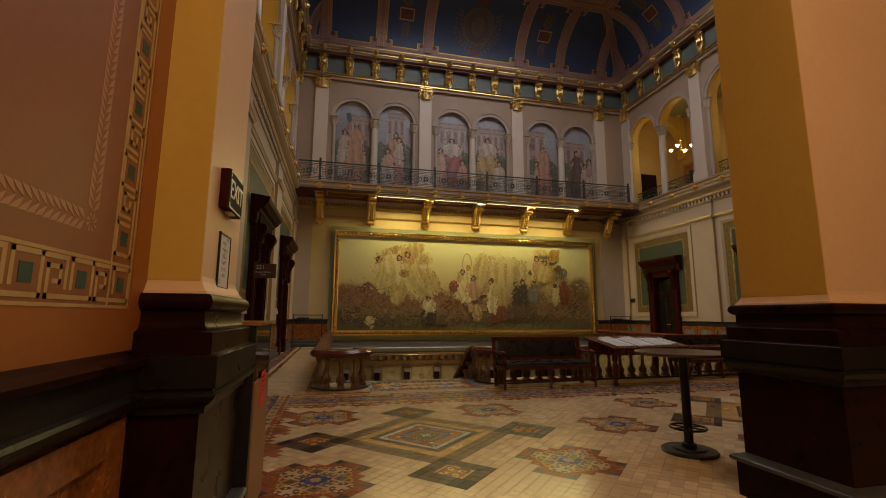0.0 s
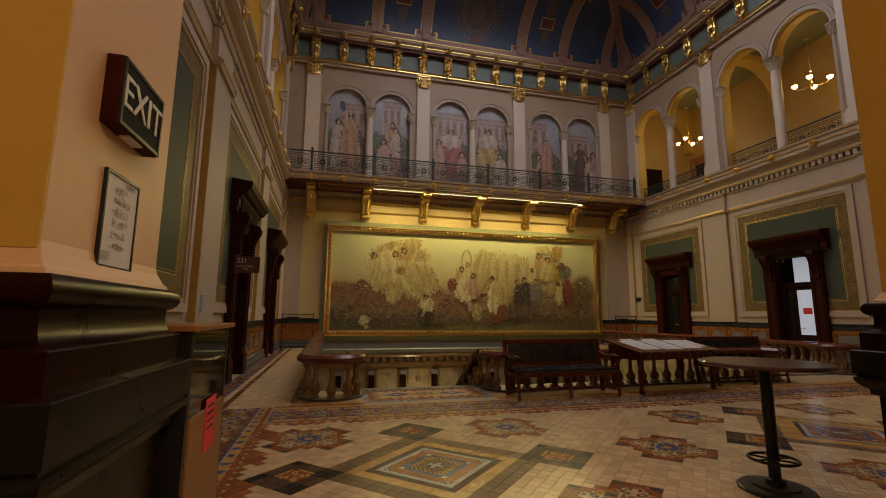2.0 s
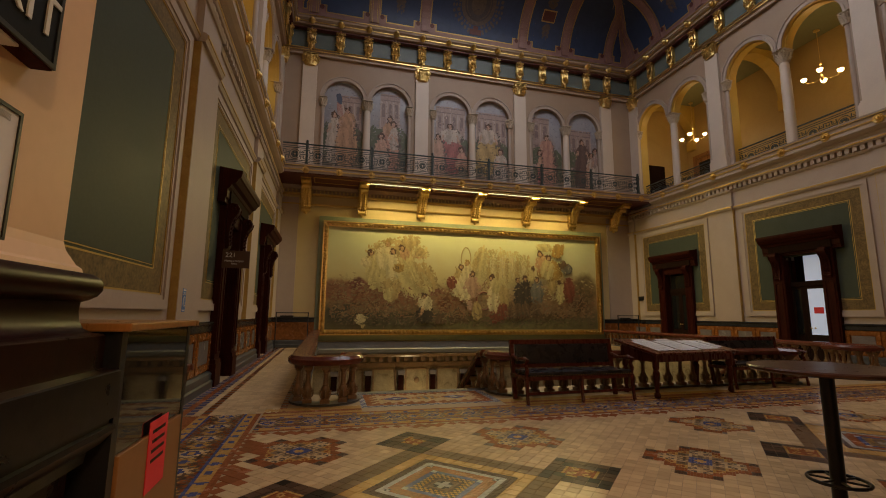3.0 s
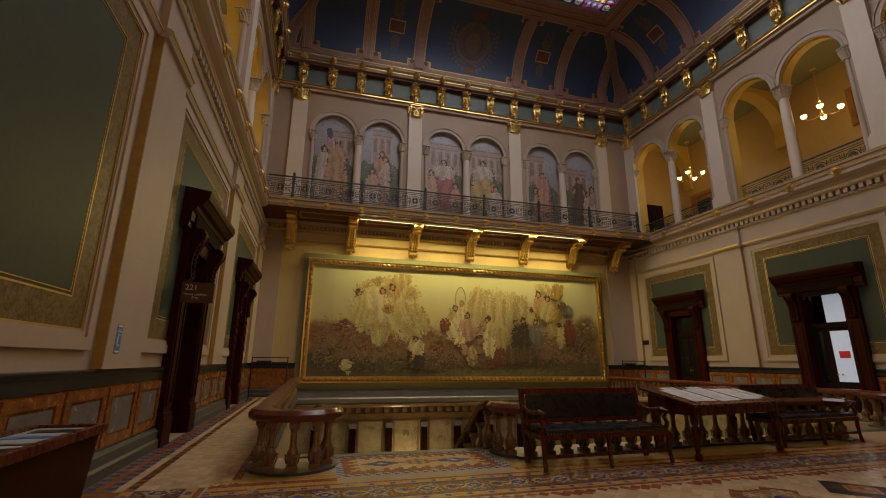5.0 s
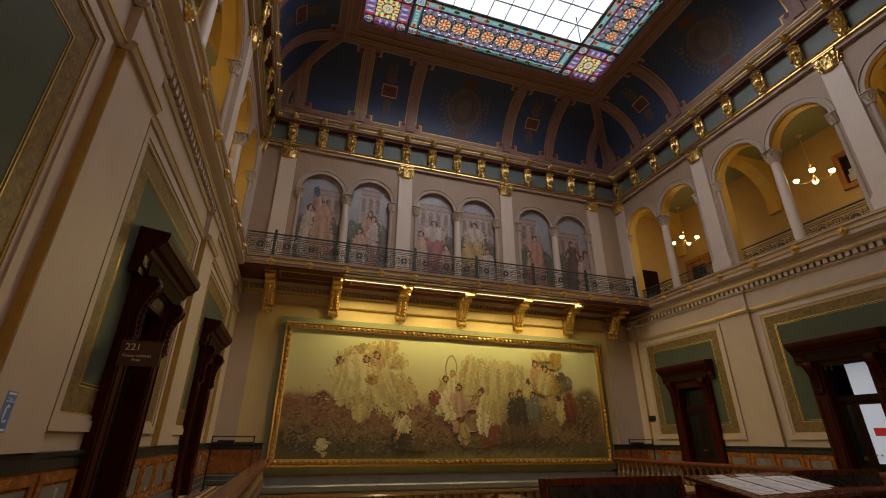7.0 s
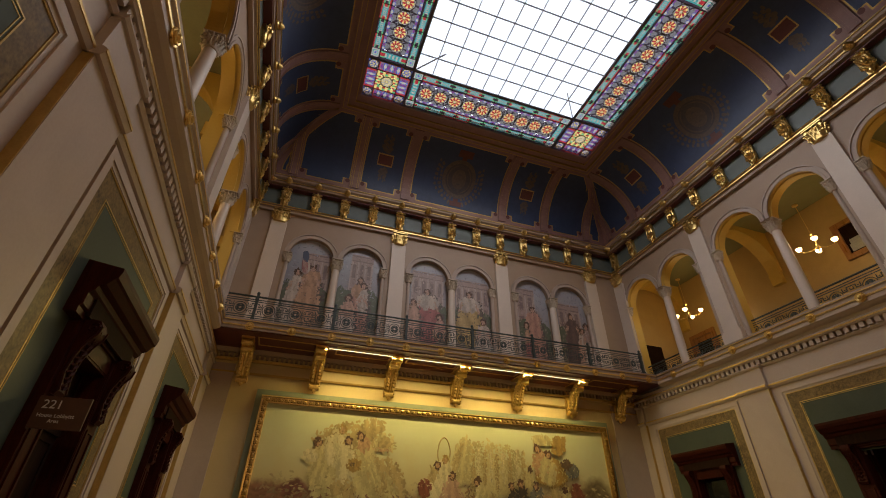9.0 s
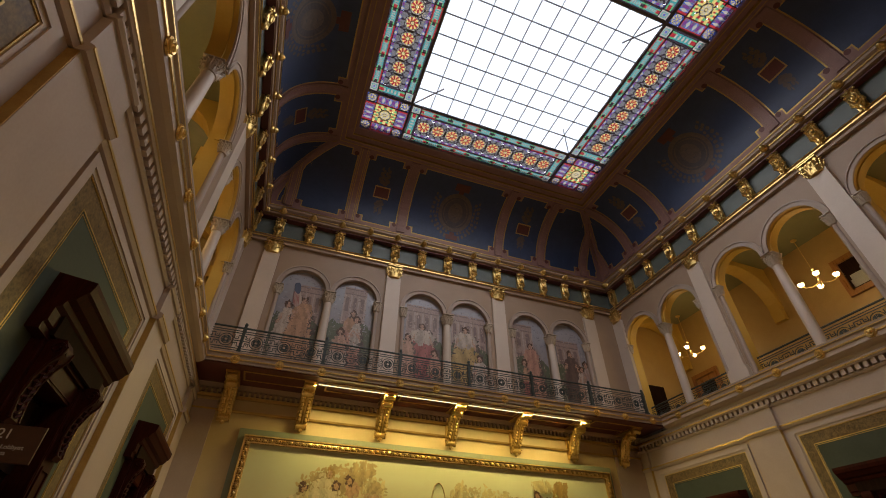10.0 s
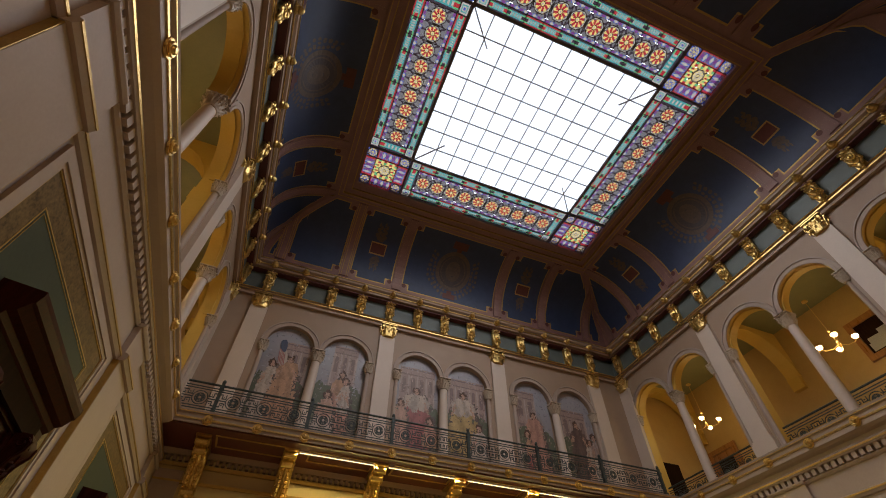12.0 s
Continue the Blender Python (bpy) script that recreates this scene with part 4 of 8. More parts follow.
def strip(s0, s1, c0, c1, put, n, seed):
    """Teal ladders between dark and red grounds along a strip from s0 to s1, from c0 to c1 across it; put(s, c) gives the place."""
    rnd = random.Random(seed)

    def q(a, b, c, d, mi):
        pane(stain, [put(a, c), put(b, c), put(b, d), put(a, d)], mi)

    w, h = (s1 - s0) / n, c1 - c0
    for k in range(n):
        a, b = s0 + k * w, s0 + (k + 1) * w
        ground = REDG if rnd.random() < 0.28 else DRKG
        e0, e1 = a + w * 0.19, b - w * 0.19
        q(a, b, c0, c0 + h * 0.20, ground)
        q(a, b, c1 - h * 0.20, c1, ground)
        for f0, f1 in ((a, e0), (e1, b)):
            q(f0, f1, c0 + h * 0.20, c0 + h * 0.34, GRNG)
            q(f0, f1, c0 + h * 0.34, c1 - h * 0.34, DRKG if k % 3 else REDG)
            q(f0, f1, c1 - h * 0.34, c1 - h * 0.20, GRNG)
        q(e0, e1, c0 + h * 0.20, c0 + h * 0.32, TEALG)
        q(e0, e1, c1 - h * 0.32, c1 - h * 0.20, TEALG)
        m = 9
        for i in range(m):
            q(e0 + (e1 - e0) * i / m, e0 + (e1 - e0) * (i + 1) / m, c0 + h * 0.32, c1 - h * 0.32, TEALG if i % 2 else PALE)
        came(*put(a, c0), *put(a, c1), 0.022, 0.02)


def dotted(s0, s1, c0, c1, put, n):
    """A narrow strip of purple, blue and pale lozenges."""
    w = (s1 - s0) / n
    for k in range(n):
        a, b, m, d = s0 + k * w, s0 + (k + 1) * w, s0 + (k + 0.5) * w, (c0 + c1) / 2
        pane(stain, [put(a, d), put(m, c0), put(b, d), put(m, c1)], PALE if k % 2 else PURP)
        for p0, p1, p2 in (((a, c0), (m, c0), (a, d)), ((m, c0), (b, c0), (b, d)), ((b, d), (b, c1), (m, c1)), ((m, c1), (a, c1), (a, d))):
            pane(stain, [put(*p0), put(*p1), put(*p2)], BLUEG if k % 2 else OLV)


def border(s0, s1, c0, c1, put, n, seed):
    """One side of the stained border: ladders, dots, a row of flowers, dots, ladders."""
    d = c1 - c0
    e = 0.42                                # end piece: knots with a ladder across
    strip(s0 + e, s1 - e, c0, c0 + d * 0.20, put, n, seed)
    strip(s0 + e, s1 - e, c1 - d * 0.20, c1, put, n, seed + 1)
    dotted(s0 + e, s1 - e, c0 + d * 0.20, c0 + d * 0.27, put, n * 4)
    dotted(s0 + e, s1 - e, c1 - d * 0.27, c1 - d * 0.20, put, n * 4)
    w = (s1 - s0 - 2 * e) / n
    for k in range(n):
        m = s0 + e + (k + 0.5) * w
        (x, y), (hx, hy) = put(m, (c0 + c1) / 2), (put(w / 2, d * 0.23) if put(1, 0)[0] == 1 else (d * 0.23, w / 2))
        rosette(x, y, hx, hy, REDG, OLV, OLV)
        came(*put(m - w / 2, c0 + d * 0.20), *put(m - w / 2, c1 - d * 0.20), 0.022, 0.02)
    for a, b in ((s0, s0 + e), (s1 - e, s1)):
        for c, f in ((c0, c0 + d * 0.20), (c1 - d * 0.20, c1)):
            (x0, y0), (x1, y1) = put(a, c), put(b, f)
            knot(x0, y0, x1, y1)
        turn = (lambda s, c: put(c, s))
        strip(c0 + d * 0.20, c1 - d * 0.20, a, b, turn, 1, 9)
    for c in (c0 + d * 0.20, c1 - d * 0.20):
        came(*put(s0, c), *put(s1, c), 0.028, 0.025)
    for c in (c0, c1):
        came(*put(s0, c), *put(s1, c), 0.045, 0.035)


FW = 0.075                                  # bar between white field and border
along_x, along_y = (lambda s, c: (s, c)), (lambda s, c: (c, s))
for y0, y1 in ((SY0, IY0 - FW), (IY1 + FW, SY1)):
    border(IX0, IX1, y0, y1, along_x, 10, 1)
for x0, x1 in ((SX0, IX0 - FW), (IX1 + FW, SX1)):
    border(IY0, IY1, x0, x1, along_y, 9, 3)
# corner fields: yellow flower, four blue knots, red and purple lozenge bars
for x0, x1 in ((SX0, IX0 - FW), (IX1 + FW, SX1)):
    for y0, y1 in ((SY0, IY0 - FW), (IY1 + FW, SY1)):
        cx, cy, hw, hh = (x0 + x1) / 2, (y0 + y1) / 2, (x1 - x0) / 2, (y1 - y0) / 2
        rosette(cx, cy, hw * 0.30, hh * 0.30, PALE, AMB, AMB)
        for u0, v0, u1, v1 in ((-0.52, 0.30, 0.52, 0.52), (-0.52, -0.52, 0.52, -0.30), (-0.52, -0.30, -0.30, 0.30), (0.30, -0.30, 0.52, 0.30)):
            a0, b0, a1, b1 = cx + u0 * hw, cy + v0 * hh, cx + u1 * hw, cy + v1 * hh
            n = 8
            for i in range(n):
                for j in range(2):
                    if u1 - u0 > v1 - v0:
                        rect(a0 + (a1 - a0) * i / n, b0 + (b1 - b0) * j / 2, a0 + (a1 - a0) * (i + 1) / n, b0 + (b1 - b0) * (j + 1) / 2, (AMB, GRNG, AMB, REDG)[(i + 2 * j) % 4])
                    else:
                        rect(a0 + (a1 - a0) * j / 2, b0 + (b1 - b0) * i / n, a0 + (a1 - a0) * (j + 1) / 2, b0 + (b1 - b0) * (i + 1) / n, (AMB, GRNG, AMB, REDG)[(i + 2 * j) % 4])
        for ex in (-1, 1):
            for ey in (-1, 1):
                rosette(cx + ex * hw * 0.76, cy + ey * hh * 0.76, hw * 0.24, hh * 0.24, BLUEG, PALE, BLUEG)
            for flat_bar in (0, 1):
                a, b = (hw * 0.52, hh * 0.24) if flat_bar else (hw * 0.24, hh * 0.52)
                ox, oy = (0, ex * hh * 0.76) if flat_bar else (ex * hw * 0.76, 0)
                px0, py0, px1, py1 = cx + ox - a, cy + oy - b, cx + ox + a, cy + oy + b
                o = [(px0, py0), (px1, py0), (px1, py1), (px0, py1)]
                i = [(cx + ox + a * u * 0.88, cy + oy + b * v * 0.78) for u, v in ((-1, -1), (1, -1), (1, 1), (-1, 1))]
                for k in range(4):
                    pane(stain, [o[k], o[(k + 1) % 4], i[(k + 1) % 4], i[k]], REDG)
                dotted(*((i[0][0], i[1][0], i[0][1], i[2][1], along_x) if flat_bar else (i[0][1], i[2][1], i[0][0], i[1][0], along_y)), 6)
        for e in (-0.52, 0.52):
            came(cx - hw, cy + e * hh, cx + hw, cy + e * hh, 0.03, 0.025)
            came(cx + e * hw, cy - hh, cx + e * hw, cy + hh, 0.03, 0.025)
for x in (IX0 - FW / 2, IX1 + FW / 2):
    came(x, SY0, x, SY1, FW, 0.07, ZG + 0.006)
for y in (IY0 - FW / 2, IY1 + FW / 2):
    came(SX0, y, SX1, y, FW, 0.07, ZG + 0.01)
part("lead_came", lead, LEAD, skylight, "grey lead and iron glazing bars")
tagged(part("stained_glass", stain, GLASSES, skylight, "red, teal and purple stained glass panes"), kind="stuff")

# ---------------------------------------------------------------- gilded things on the walls


def leaf_ring(bm, r0, r1, z0, z1, n, w, start=0.0):
    """A ring of leaves that stand up and curl outwards."""
    for k in range(n):
        a = math.tau * k / n + start
        m = pose(0, 0, 0, 0, 0, math.degrees(a))
        h = z1 - z0
        rows = [(r0, z0, w), (r0 + 0.02 * 1, z0 + h * 0.5, w * 0.95), (r0 + (r1 - r0) * 0.6, z0 + h * 0.9, w * 0.7), (r1, z1, w * 0.45), (r1 + 0.01, z0 + h * 0.86, w * 0.25)]
        prev = None
        for r, z, ww in rows:
            cur = [bm.verts.new(m @ Vector(c)) for c in ((r, -ww / 2, z), (r + 0.02, 0, z), (r, ww / 2, z))]
            if prev:
                for i in range(2):
                    bm.faces.new((prev[i], prev[i + 1], cur[i + 1], cur[i]))
            prev = cur


def capital(bm, w, h, square=True, d=None):
    """A leafy capital of half width w, its foot at z = 0."""
    t = bmesh.new()
    r = w * 0.86
    lathe(t, [(r * 0.92, 0), (r, 0.02), (r, 0.05), (r * 0.9, 0.06), (r * 0.92, h * 0.5), (r * 1.12, h * 0.84)], None, 16)
    leaf_ring(t, r * 0.95, r * 1.26, 0.05, h * 0.40, 12, r * 0.46)
    leaf_ring(t, r * 0.97, r * 1.36, h * 0.24, h * 0.66, 12, r * 0.44, math.pi / 12)
    leaf_ring(t, r * 1.0, r * 1.46, h * 0.48, h * 0.86, 12, r * 0.36)
    for k in range(12):
        a = math.tau * k / 12
        ball(t, r * 1.27 * math.cos(a), r * 1.27 * math.sin(a), h * 0.37, r * 0.10, 6, 1.3)
        ball(t, r * 1.37 * math.cos(a + math.pi / 12), r * 1.37 * math.sin(a + math.pi / 12), h * 0.63, r * 0.10, 6, 1.3)
    for k in range(8):                      # curled leaf tips
        a = math.tau * k / 8
        ball(t, r * 1.30 * math.cos(a), r * 1.30 * math.sin(a), h * 0.42, r * 0.17, 6, 0.8)
        a += math.pi / 8
        ball(t, r * 1.44 * math.cos(a), r * 1.44 * math.sin(a), h * 0.70, r * 0.18, 6, 0.8)
        tube(t, [(r * 1.0 * math.cos(a), r * 1.0 * math.sin(a), h * 0.12), (r * 1.14 * math.cos(a), r * 1.14 * math.sin(a), h * 0.40), (r * 1.38 * math.cos(a), r * 1.38 * math.sin(a), h * 0.68)], r * 0.07, 5)
    for k in range(4):                      # corner scrolls
        a = math.pi / 4 + k * math.pi / 2
        for s in (0.0, 0.5, 1.0):
            ball(t, r * (1.30 + 0.08 * s) * math.cos(a), r * (1.30 + 0.08 * s) * math.sin(a), h * (0.82 - 0.07 * s), r * (0.26 - 0.06 * s), 8)
        ball(t, r * 1.2 * math.cos(a + math.pi / 4), r * 1.2 * math.sin(a + math.pi / 4), h * 0.90, r * 0.15, 8)
    box(t, -w * 1.10, -w * 1.10, h * 0.94, w * 1.10, w * 1.10, h)
    if d:
        t.transform(Matrix.Diagonal((1, d, 1, 1)))
    merge(bm, t)


# pilasters: local x along the wall, y out of it (towards -y)
pil = root("pilaster", pose(4.33, 21.0, 7.16), "cream flat pilaster with a gilded leafy capital", "pilaster", "pilasters of the upper walls")
q = B()
box(q, -0.31, -0.13, 0.72, 0.31, 0.0, 5.25)
part("shaft", q, CREAM_PAINT, pil)
q = B()
for a, b, c, d in ((0.40, 0.20, 0, 0.62), (0.37, 0.18, 0.62, 0.68), (0.345, 0.16, 0.68, 0.74)):
    box(q, -a, -b, c, a, 0.0, d)
part("pedestal", q, CREAM_PAINT, pil)
q = B()
capital(q, 0.30, 0.58, d=0.62)
part("capital", q, GOLD, pil, "gilded leafy capital", smooth=True).matrix_local = pose(0, -0.09, 5.20)
for x in (-0.80, 9.36, 14.33):
    copy_thing(pil, pose(x, 21.0, 7.16))
for y in (9.25, 15.07, 20.72):
    copy_thing(pil, pose(-2.0, y, 7.16, 0, 0, 90))
for y in (4.9, 10.25, 15.65, 20.70):
    copy_thing(pil, pose(15.95, y, 7.16, 0, 0, -90))

# round columns between the arches
col = root("column", pose(1.79, 20.98, 7.16), "cream round column with a leafy stone capital", "column", "columns of the upper arcades")
q = B()
lathe(q, [(0.24, 0), (0.24, 0.14), (0.22, 0.16), (0.235, 0.20), (0.235, 0.24), (0.19, 0.28), (0.19, 0.30)], None, 20)
part("base", q, WALL, col, smooth=True)
q = B()
lathe(q, [(0.17, 0.30), (0.172, 1.2), (0.165, 2.4), (0.148, 3.44)], None, 20)
part("shaft", q, CREAM_PAINT, col, smooth=True)
q = B()
capital(q, 0.215, 0.46)
part("capital", q, CAPSTONE, col, "cream leafy capital", smooth=True).matrix_local = pose(0, 0, 3.40)
for x in NB_BAYS[1:]:
    copy_thing(col, pose(x, 20.98, 7.16))
for y in WEST_BAYS:
    copy_thing(col, pose(-2.25, y, 7.19))
for y in EAST_BAYS:
    copy_thing(col, pose(16.20, y, 7.19))
# half columns at the arch jambs
jamb = root("jamb_column", pose(0, 21.0, 7.16), "slim cream jamb column with a leafy capital", "column", "jamb columns of the arches")
q = B()
lathe(q, [(0.12, 0), (0.12, 0.2), (0.085, 0.24), (0.075, 3.48)], None, 12)
part("shaft", q, WALL, jamb, smooth=True)
q = B()
capital(q, 0.145, 0.42)
part("capital", q, CAPSTONE, jamb, smooth=True).matrix_local = pose(0, 0, 3.42)
places = [pose(c + e * (1.05 + RAD + 0.02), 20.99, 7.16) for c in NB_BAYS for e in (-1, 1)]
places += [pose(15.98, c + e * (1.16 + 1.0 + 0.03), 7.19) for c in EAST_BAYS for e in (-1, 1)]
places += [pose(-2.03, c + e * (1.24 + 1.08 + 0.03), 7.19) for c in WEST_BAYS for e in (-1, 1)]
jamb.matrix_world = places[0]
for m in places[1:]:
    copy_thing(jamb, m)

# consoles on the frieze, each with a rosette above
con = root("frieze_console", pose(0, 20.85, 13.18), "gilded scrolled console with leaf drop on the frieze", "bracket", "gilded consoles of the frieze")
q = B()
box(q, -0.15, -0.10, -0.02, 0.15, 0.0, 0.86)
ring = lambda rx, rz, z, y, n: [(rx * math.cos(math.tau * k / n), y, z + rz * math.sin(math.tau * k / n)) for k in range(n + 1)]
tube(q, ring(0.15, 0.25, 0.46, -0.17, 18), 0.048, 6)
tube(q, ring(0.075, 0.13, 0.46, -0.24, 12), 0.034, 6)
ball(q, 0, -0.25, 0.46, 0.055, 8, 1.5)
for e in (-1, 1):
    tube(q, [(e * (0.06 + 0.09 * (1 - k / 14) * math.cos(k * 0.55) + 0.05), -0.21, 0.76 + 0.09 * (1 - k / 14) * math.sin(k * 0.55)) for k in range(13)], 0.034, 6)
    for z, r in ((0.66, 0.055), (0.56, 0.04), (0.34, 0.045), (0.24, 0.055)):
        ball(q, e * 0.17, -0.16, z, r, 8)
    tube(q, [(e * 0.13, -0.14, 0.20), (e * 0.09, -0.19, 0.06), (e * 0.03, -0.15, -0.06)], [0.045, 0.035, 0.02], 6)
lathe(q, [(0.01, -0.17), (0.05, -0.13), (0.03, -0.08), (0.075, -0.02), (0.09, 0.06), (0.05, 0.14), (0.085, 0.20)], pose(0, -0.16, 0), 10)
ball(q, 0, -0.24, 0.76, 0.075, 8)
ball(q, 0, -0.19, 0.88, 0.06, 8)
part("scroll", q, GOLD, con, smooth=True)
q = B()
lathe(q, [(0.14, 0.30), (0.15, 0.36), (0.11, 0.40), (0.12, 0.44), (0.08, 0.52), (0.02, 0.56)], pose(0, 0, 1.15, 90, 0, 0), 14)
part("rosette", q, GOLD, con, smooth=True)
ys = [-0.80 + 5.05 * k / 4 for k in range(13)]
cons = [pose(x, 20.85, 13.18) for x in ys]
for x, y, step in ((-1.85, 20.60, 1.43), (15.80, 20.35, 1.35)):
    while y > 4:
        cons.append(pose(x, y, 13.18, 0, 0, 90 if x < 0 else -90))
        y -= step
con.matrix_world = cons[0]
for m in cons[1:]:
    copy_thing(con, m)

# round knobs along the gallery edge
knob = root("gallery_knob", pose(0, 19.1, 6.955), "round gilded knob on the gallery edge", "ornament", "gilded knobs of the gallery edge")
q = B()
lathe(q, [(0.125, 0), (0.14, 0.015), (0.135, 0.04), (0.10, 0.035), (0.098, 0.05), (0.105, 0.06), (0.095, 0.08), (0.065, 0.075), (0.06, 0.095), (0.045, 0.115), (0.008, 0.12)], pose(0, 0, 0, 90, 0, 0), 16)
part("boss", q, GOLD, knob, smooth=True)
kn = [pose(-0.64 + 1.2825 * k, 19.10, 6.955) for k in range(13)]
for k in range(11):
    kn.append(pose(15.20, 18.19 - 1.385 * k, 6.955, 0, 0, -90))
    kn.append(pose(-1.45, 17.97 - 1.455 * k, 6.955, 0, 0, 90))
knob.matrix_world = kn[0]
for m in kn[1:]:
    copy_thing(knob, m)

# great scrolled brackets under the balcony
brk = root("balcony_bracket", pose(0, 21.0, 5.71), "gilded scrolled bracket under the balcony", "bracket", "gilded brackets under the balcony")
q = B()
path = []
for k in range(21):
    f = k / 20
    path.append((0.13 + 1.12 * f ** 1.9 + 0.13 * math.sin(f * math.tau * 0.95), 0.04 + 1.02 * f ** 0.85))
for dx, rr in ((-0.135, 1.0), (-0.07, 0.7), (0.0, 1.0), (0.07, 0.7), (0.135, 1.0)):
    tube(q, [(dx, -y, z) for y, z in path], [(0.038 + 0.042 * math.sin(math.pi * k / 20)) * rr for k in range(21)], 8)
inner = [(y - 0.06, z) for y, z in path]
prism(q, [(y, z) for y, z in inner] + [(y - 0.16, z + 0.06) for y, z in inner[::-1] if y > 0.3] + [(0.05, 0.9), (0.05, 0.05)], lambda s, z, d: (d, -s, z), -0.06, 0.06)
for y, z, r in ((0.16, 0.05, 0.12), (0.86, 0.88, 0.13), (1.22, 0.98, 0.09)):
    turns = [(y + r * (1 - 0.75 * k / 22) * math.cos(k * 0.6), z + r * (1 - 0.75 * k / 22) * math.sin(k * 0.6)) for k in range(23)]
    for e in (-0.165, 0.165):
        tube(q, [(e, -a, b) for a, b in turns], 0.026, 5)
    lathe(q, [(r * 0.3, -0.15), (r * 0.85, -0.14), (r * 0.85, 0.14), (r * 0.3, 0.15)], pose(0, -y, z, 0, 90, 0), 12)
for k in range(3, 19, 2):                   # leaf ribs across the belly
    y, z = path[k]
    for e in (-1, 1):
        ball(q, e * 0.10, -y - 0.06, z - 0.03, 0.058, 6, 1.2)
        ball(q, e * 0.17, -y, z, 0.05, 6, 1.2)
part("scroll", q, GOLD, brk, smooth=True)
q = B()
leaf_ring(q, 0.05, 0.15, -0.10, 0.12, 6, 0.10)
ball(q, 0, 0, -0.10, 0.05, 8)
part("leaf_drop", q, GOLD, brk, smooth=True).matrix_local = pose(0, -0.14, 0.0)
q = B()
box(q, -0.20, -1.42, 1.06, 0.20, 0.0, 1.12)
box(q, -0.16, -0.07, 0.0, 0.16, 0.0, 1.06)
part("back_plate", q, GOLD, brk)
bx = [-0.65, 1.71, 4.36, 6.95, 9.55, 12.05, 14.42]
brk.matrix_world = pose(bx[0], 21.0, 5.71)
for x in bx[1:]:
    copy_thing(brk, pose(x, 21.0, 5.71))
# tubes that light the painting
tube_ob = root("picture_light", pose(0, 19.72, 6.62), "lit tube light under the balcony", "light", "tube lights under the balcony")
q = B()
lathe(q, [(0.011, -1.1), (0.011, 1.1)], pose(0, 0, 0, 0, 90, 0), 10)
part("tube", q, TUBE, tube_ob)
q = B()
box(q, -1.12, -0.03, 0.022, 1.12, 0.03, 0.047)
part("batten", q, WALL, tube_ob)
tube_ob.matrix_world = pose(3.05, 19.70, 6.775)
for x in (5.7, 8.3, 10.85):
    copy_thing(tube_ob, pose(x, 19.70, 6.775))

# ---------------------------------------------------------------- iron railings


def rail_panel(bm, x0, x1, z0, z1):
    """Key-pattern ironwork with a ringed flower, between two uprights."""
    w, h = x1 - x0, z1 - z0
    t = 0.011
    bar = lambda a, b, c, d: box(bm, min(a, c) - t, -t, min(b, d) - t, max(a, c) + t, t, max(b, d) + t)
    for z in (z0, z0 + 0.07, z1 - 0.10, z1 - 0.03):
        bar(x0, z, x1, z)
    cx, cz = (x0 + x1) / 2, (z0 + z1) / 2 - 0.02
    for r in (0.20, 0.13, 0.06):
        tube(bm, [(cx + r * math.cos(k * math.tau / 14), 0, cz + r * math.sin(k * math.tau / 14)) for k in range(15)], 0.014, 4)
    for k in range(8):
        a = math.tau * k / 8
        bar(cx + 0.05 * math.cos(a), cz + 0.05 * math.sin(a), cx + 0.12 * math.cos(a), cz + 0.12 * math.sin(a))
    for e in (-1, 1):
        a, b = cx + e * 0.22, (x1 if e > 0 else x0)
        m = (a + b) / 2
        for s in (-1, 1):
            y0, y1 = cz + s * 0.07, cz + s * (h / 2 - 0.16)
            bar(a, y0, m, y0), bar(m, y0, m, y1), bar(m, y1, b, y1), bar(a, y1, a, y0)
            bar(m + e * 0.08, y0, b, y0), bar(m + e * 0.08, y0, m + e * 0.08, (y0 + y1) / 2), bar(a + e * 0.06, (y0 + y1) / 2, m - e * 0.05, (y0 + y1) / 2)
        bar(a, cz, b, cz)


def railing(m, length, bays, posts=True, label="green-black iron railing with key pattern"):
    top = root("railing", m, label, "railing")
    w = length / bays
    q = B()
    k2 = max(1, round(w / 0.85))
    ww = w / k2
    rail_panel(q, 0.0, ww, 0.10, 0.78)
    src = part("ironwork", q, IRON, top)
    for k in range(1, bays * k2):
        again(src, "ironwork", top, pose(ww * k, 0, 0))
    q = B()
    tube(q, [(0, 0, 0.86), (length, 0, 0.86)], 0.032, 8)
    part("handrail", q, IRON, top)
    if posts:
        q = B()
        box(q, -0.045, -0.045, 0.0, 0.045, 0.045, 0.92)
        box(q, -0.065, -0.065, 0.0, 0.065, 0.065, 0.10)
        box(q, -0.06, -0.06, 0.74, 0.06, 0.06, 0.79)
        ball(q, 0, 0, 0.98, 0.055, 8, 1.3)
        src = part("post", q, IRON, top)
        for k in range(1, bays + 1):
            again(src, "post", top, pose(w * k, 0, 0))
    return top


railing(pose(-0.64, 19.22, 7.19), 2.56 * 6, 6)
railing(pose(-1.55, 19.22, 7.19), 0.91, 1, False)
for x, bays in ((16.2, EAST_BAYS), (-2.25, WEST_BAYS)):
    for c in bays:
        for a, b in ((c - 2.1, c - 0.2), (c + 0.2, c + 2.1)):
            railing(pose(x, a, 7.19, 0, 0, 90), b - a, 1, False)

# ---------------------------------------------------------------- pictures


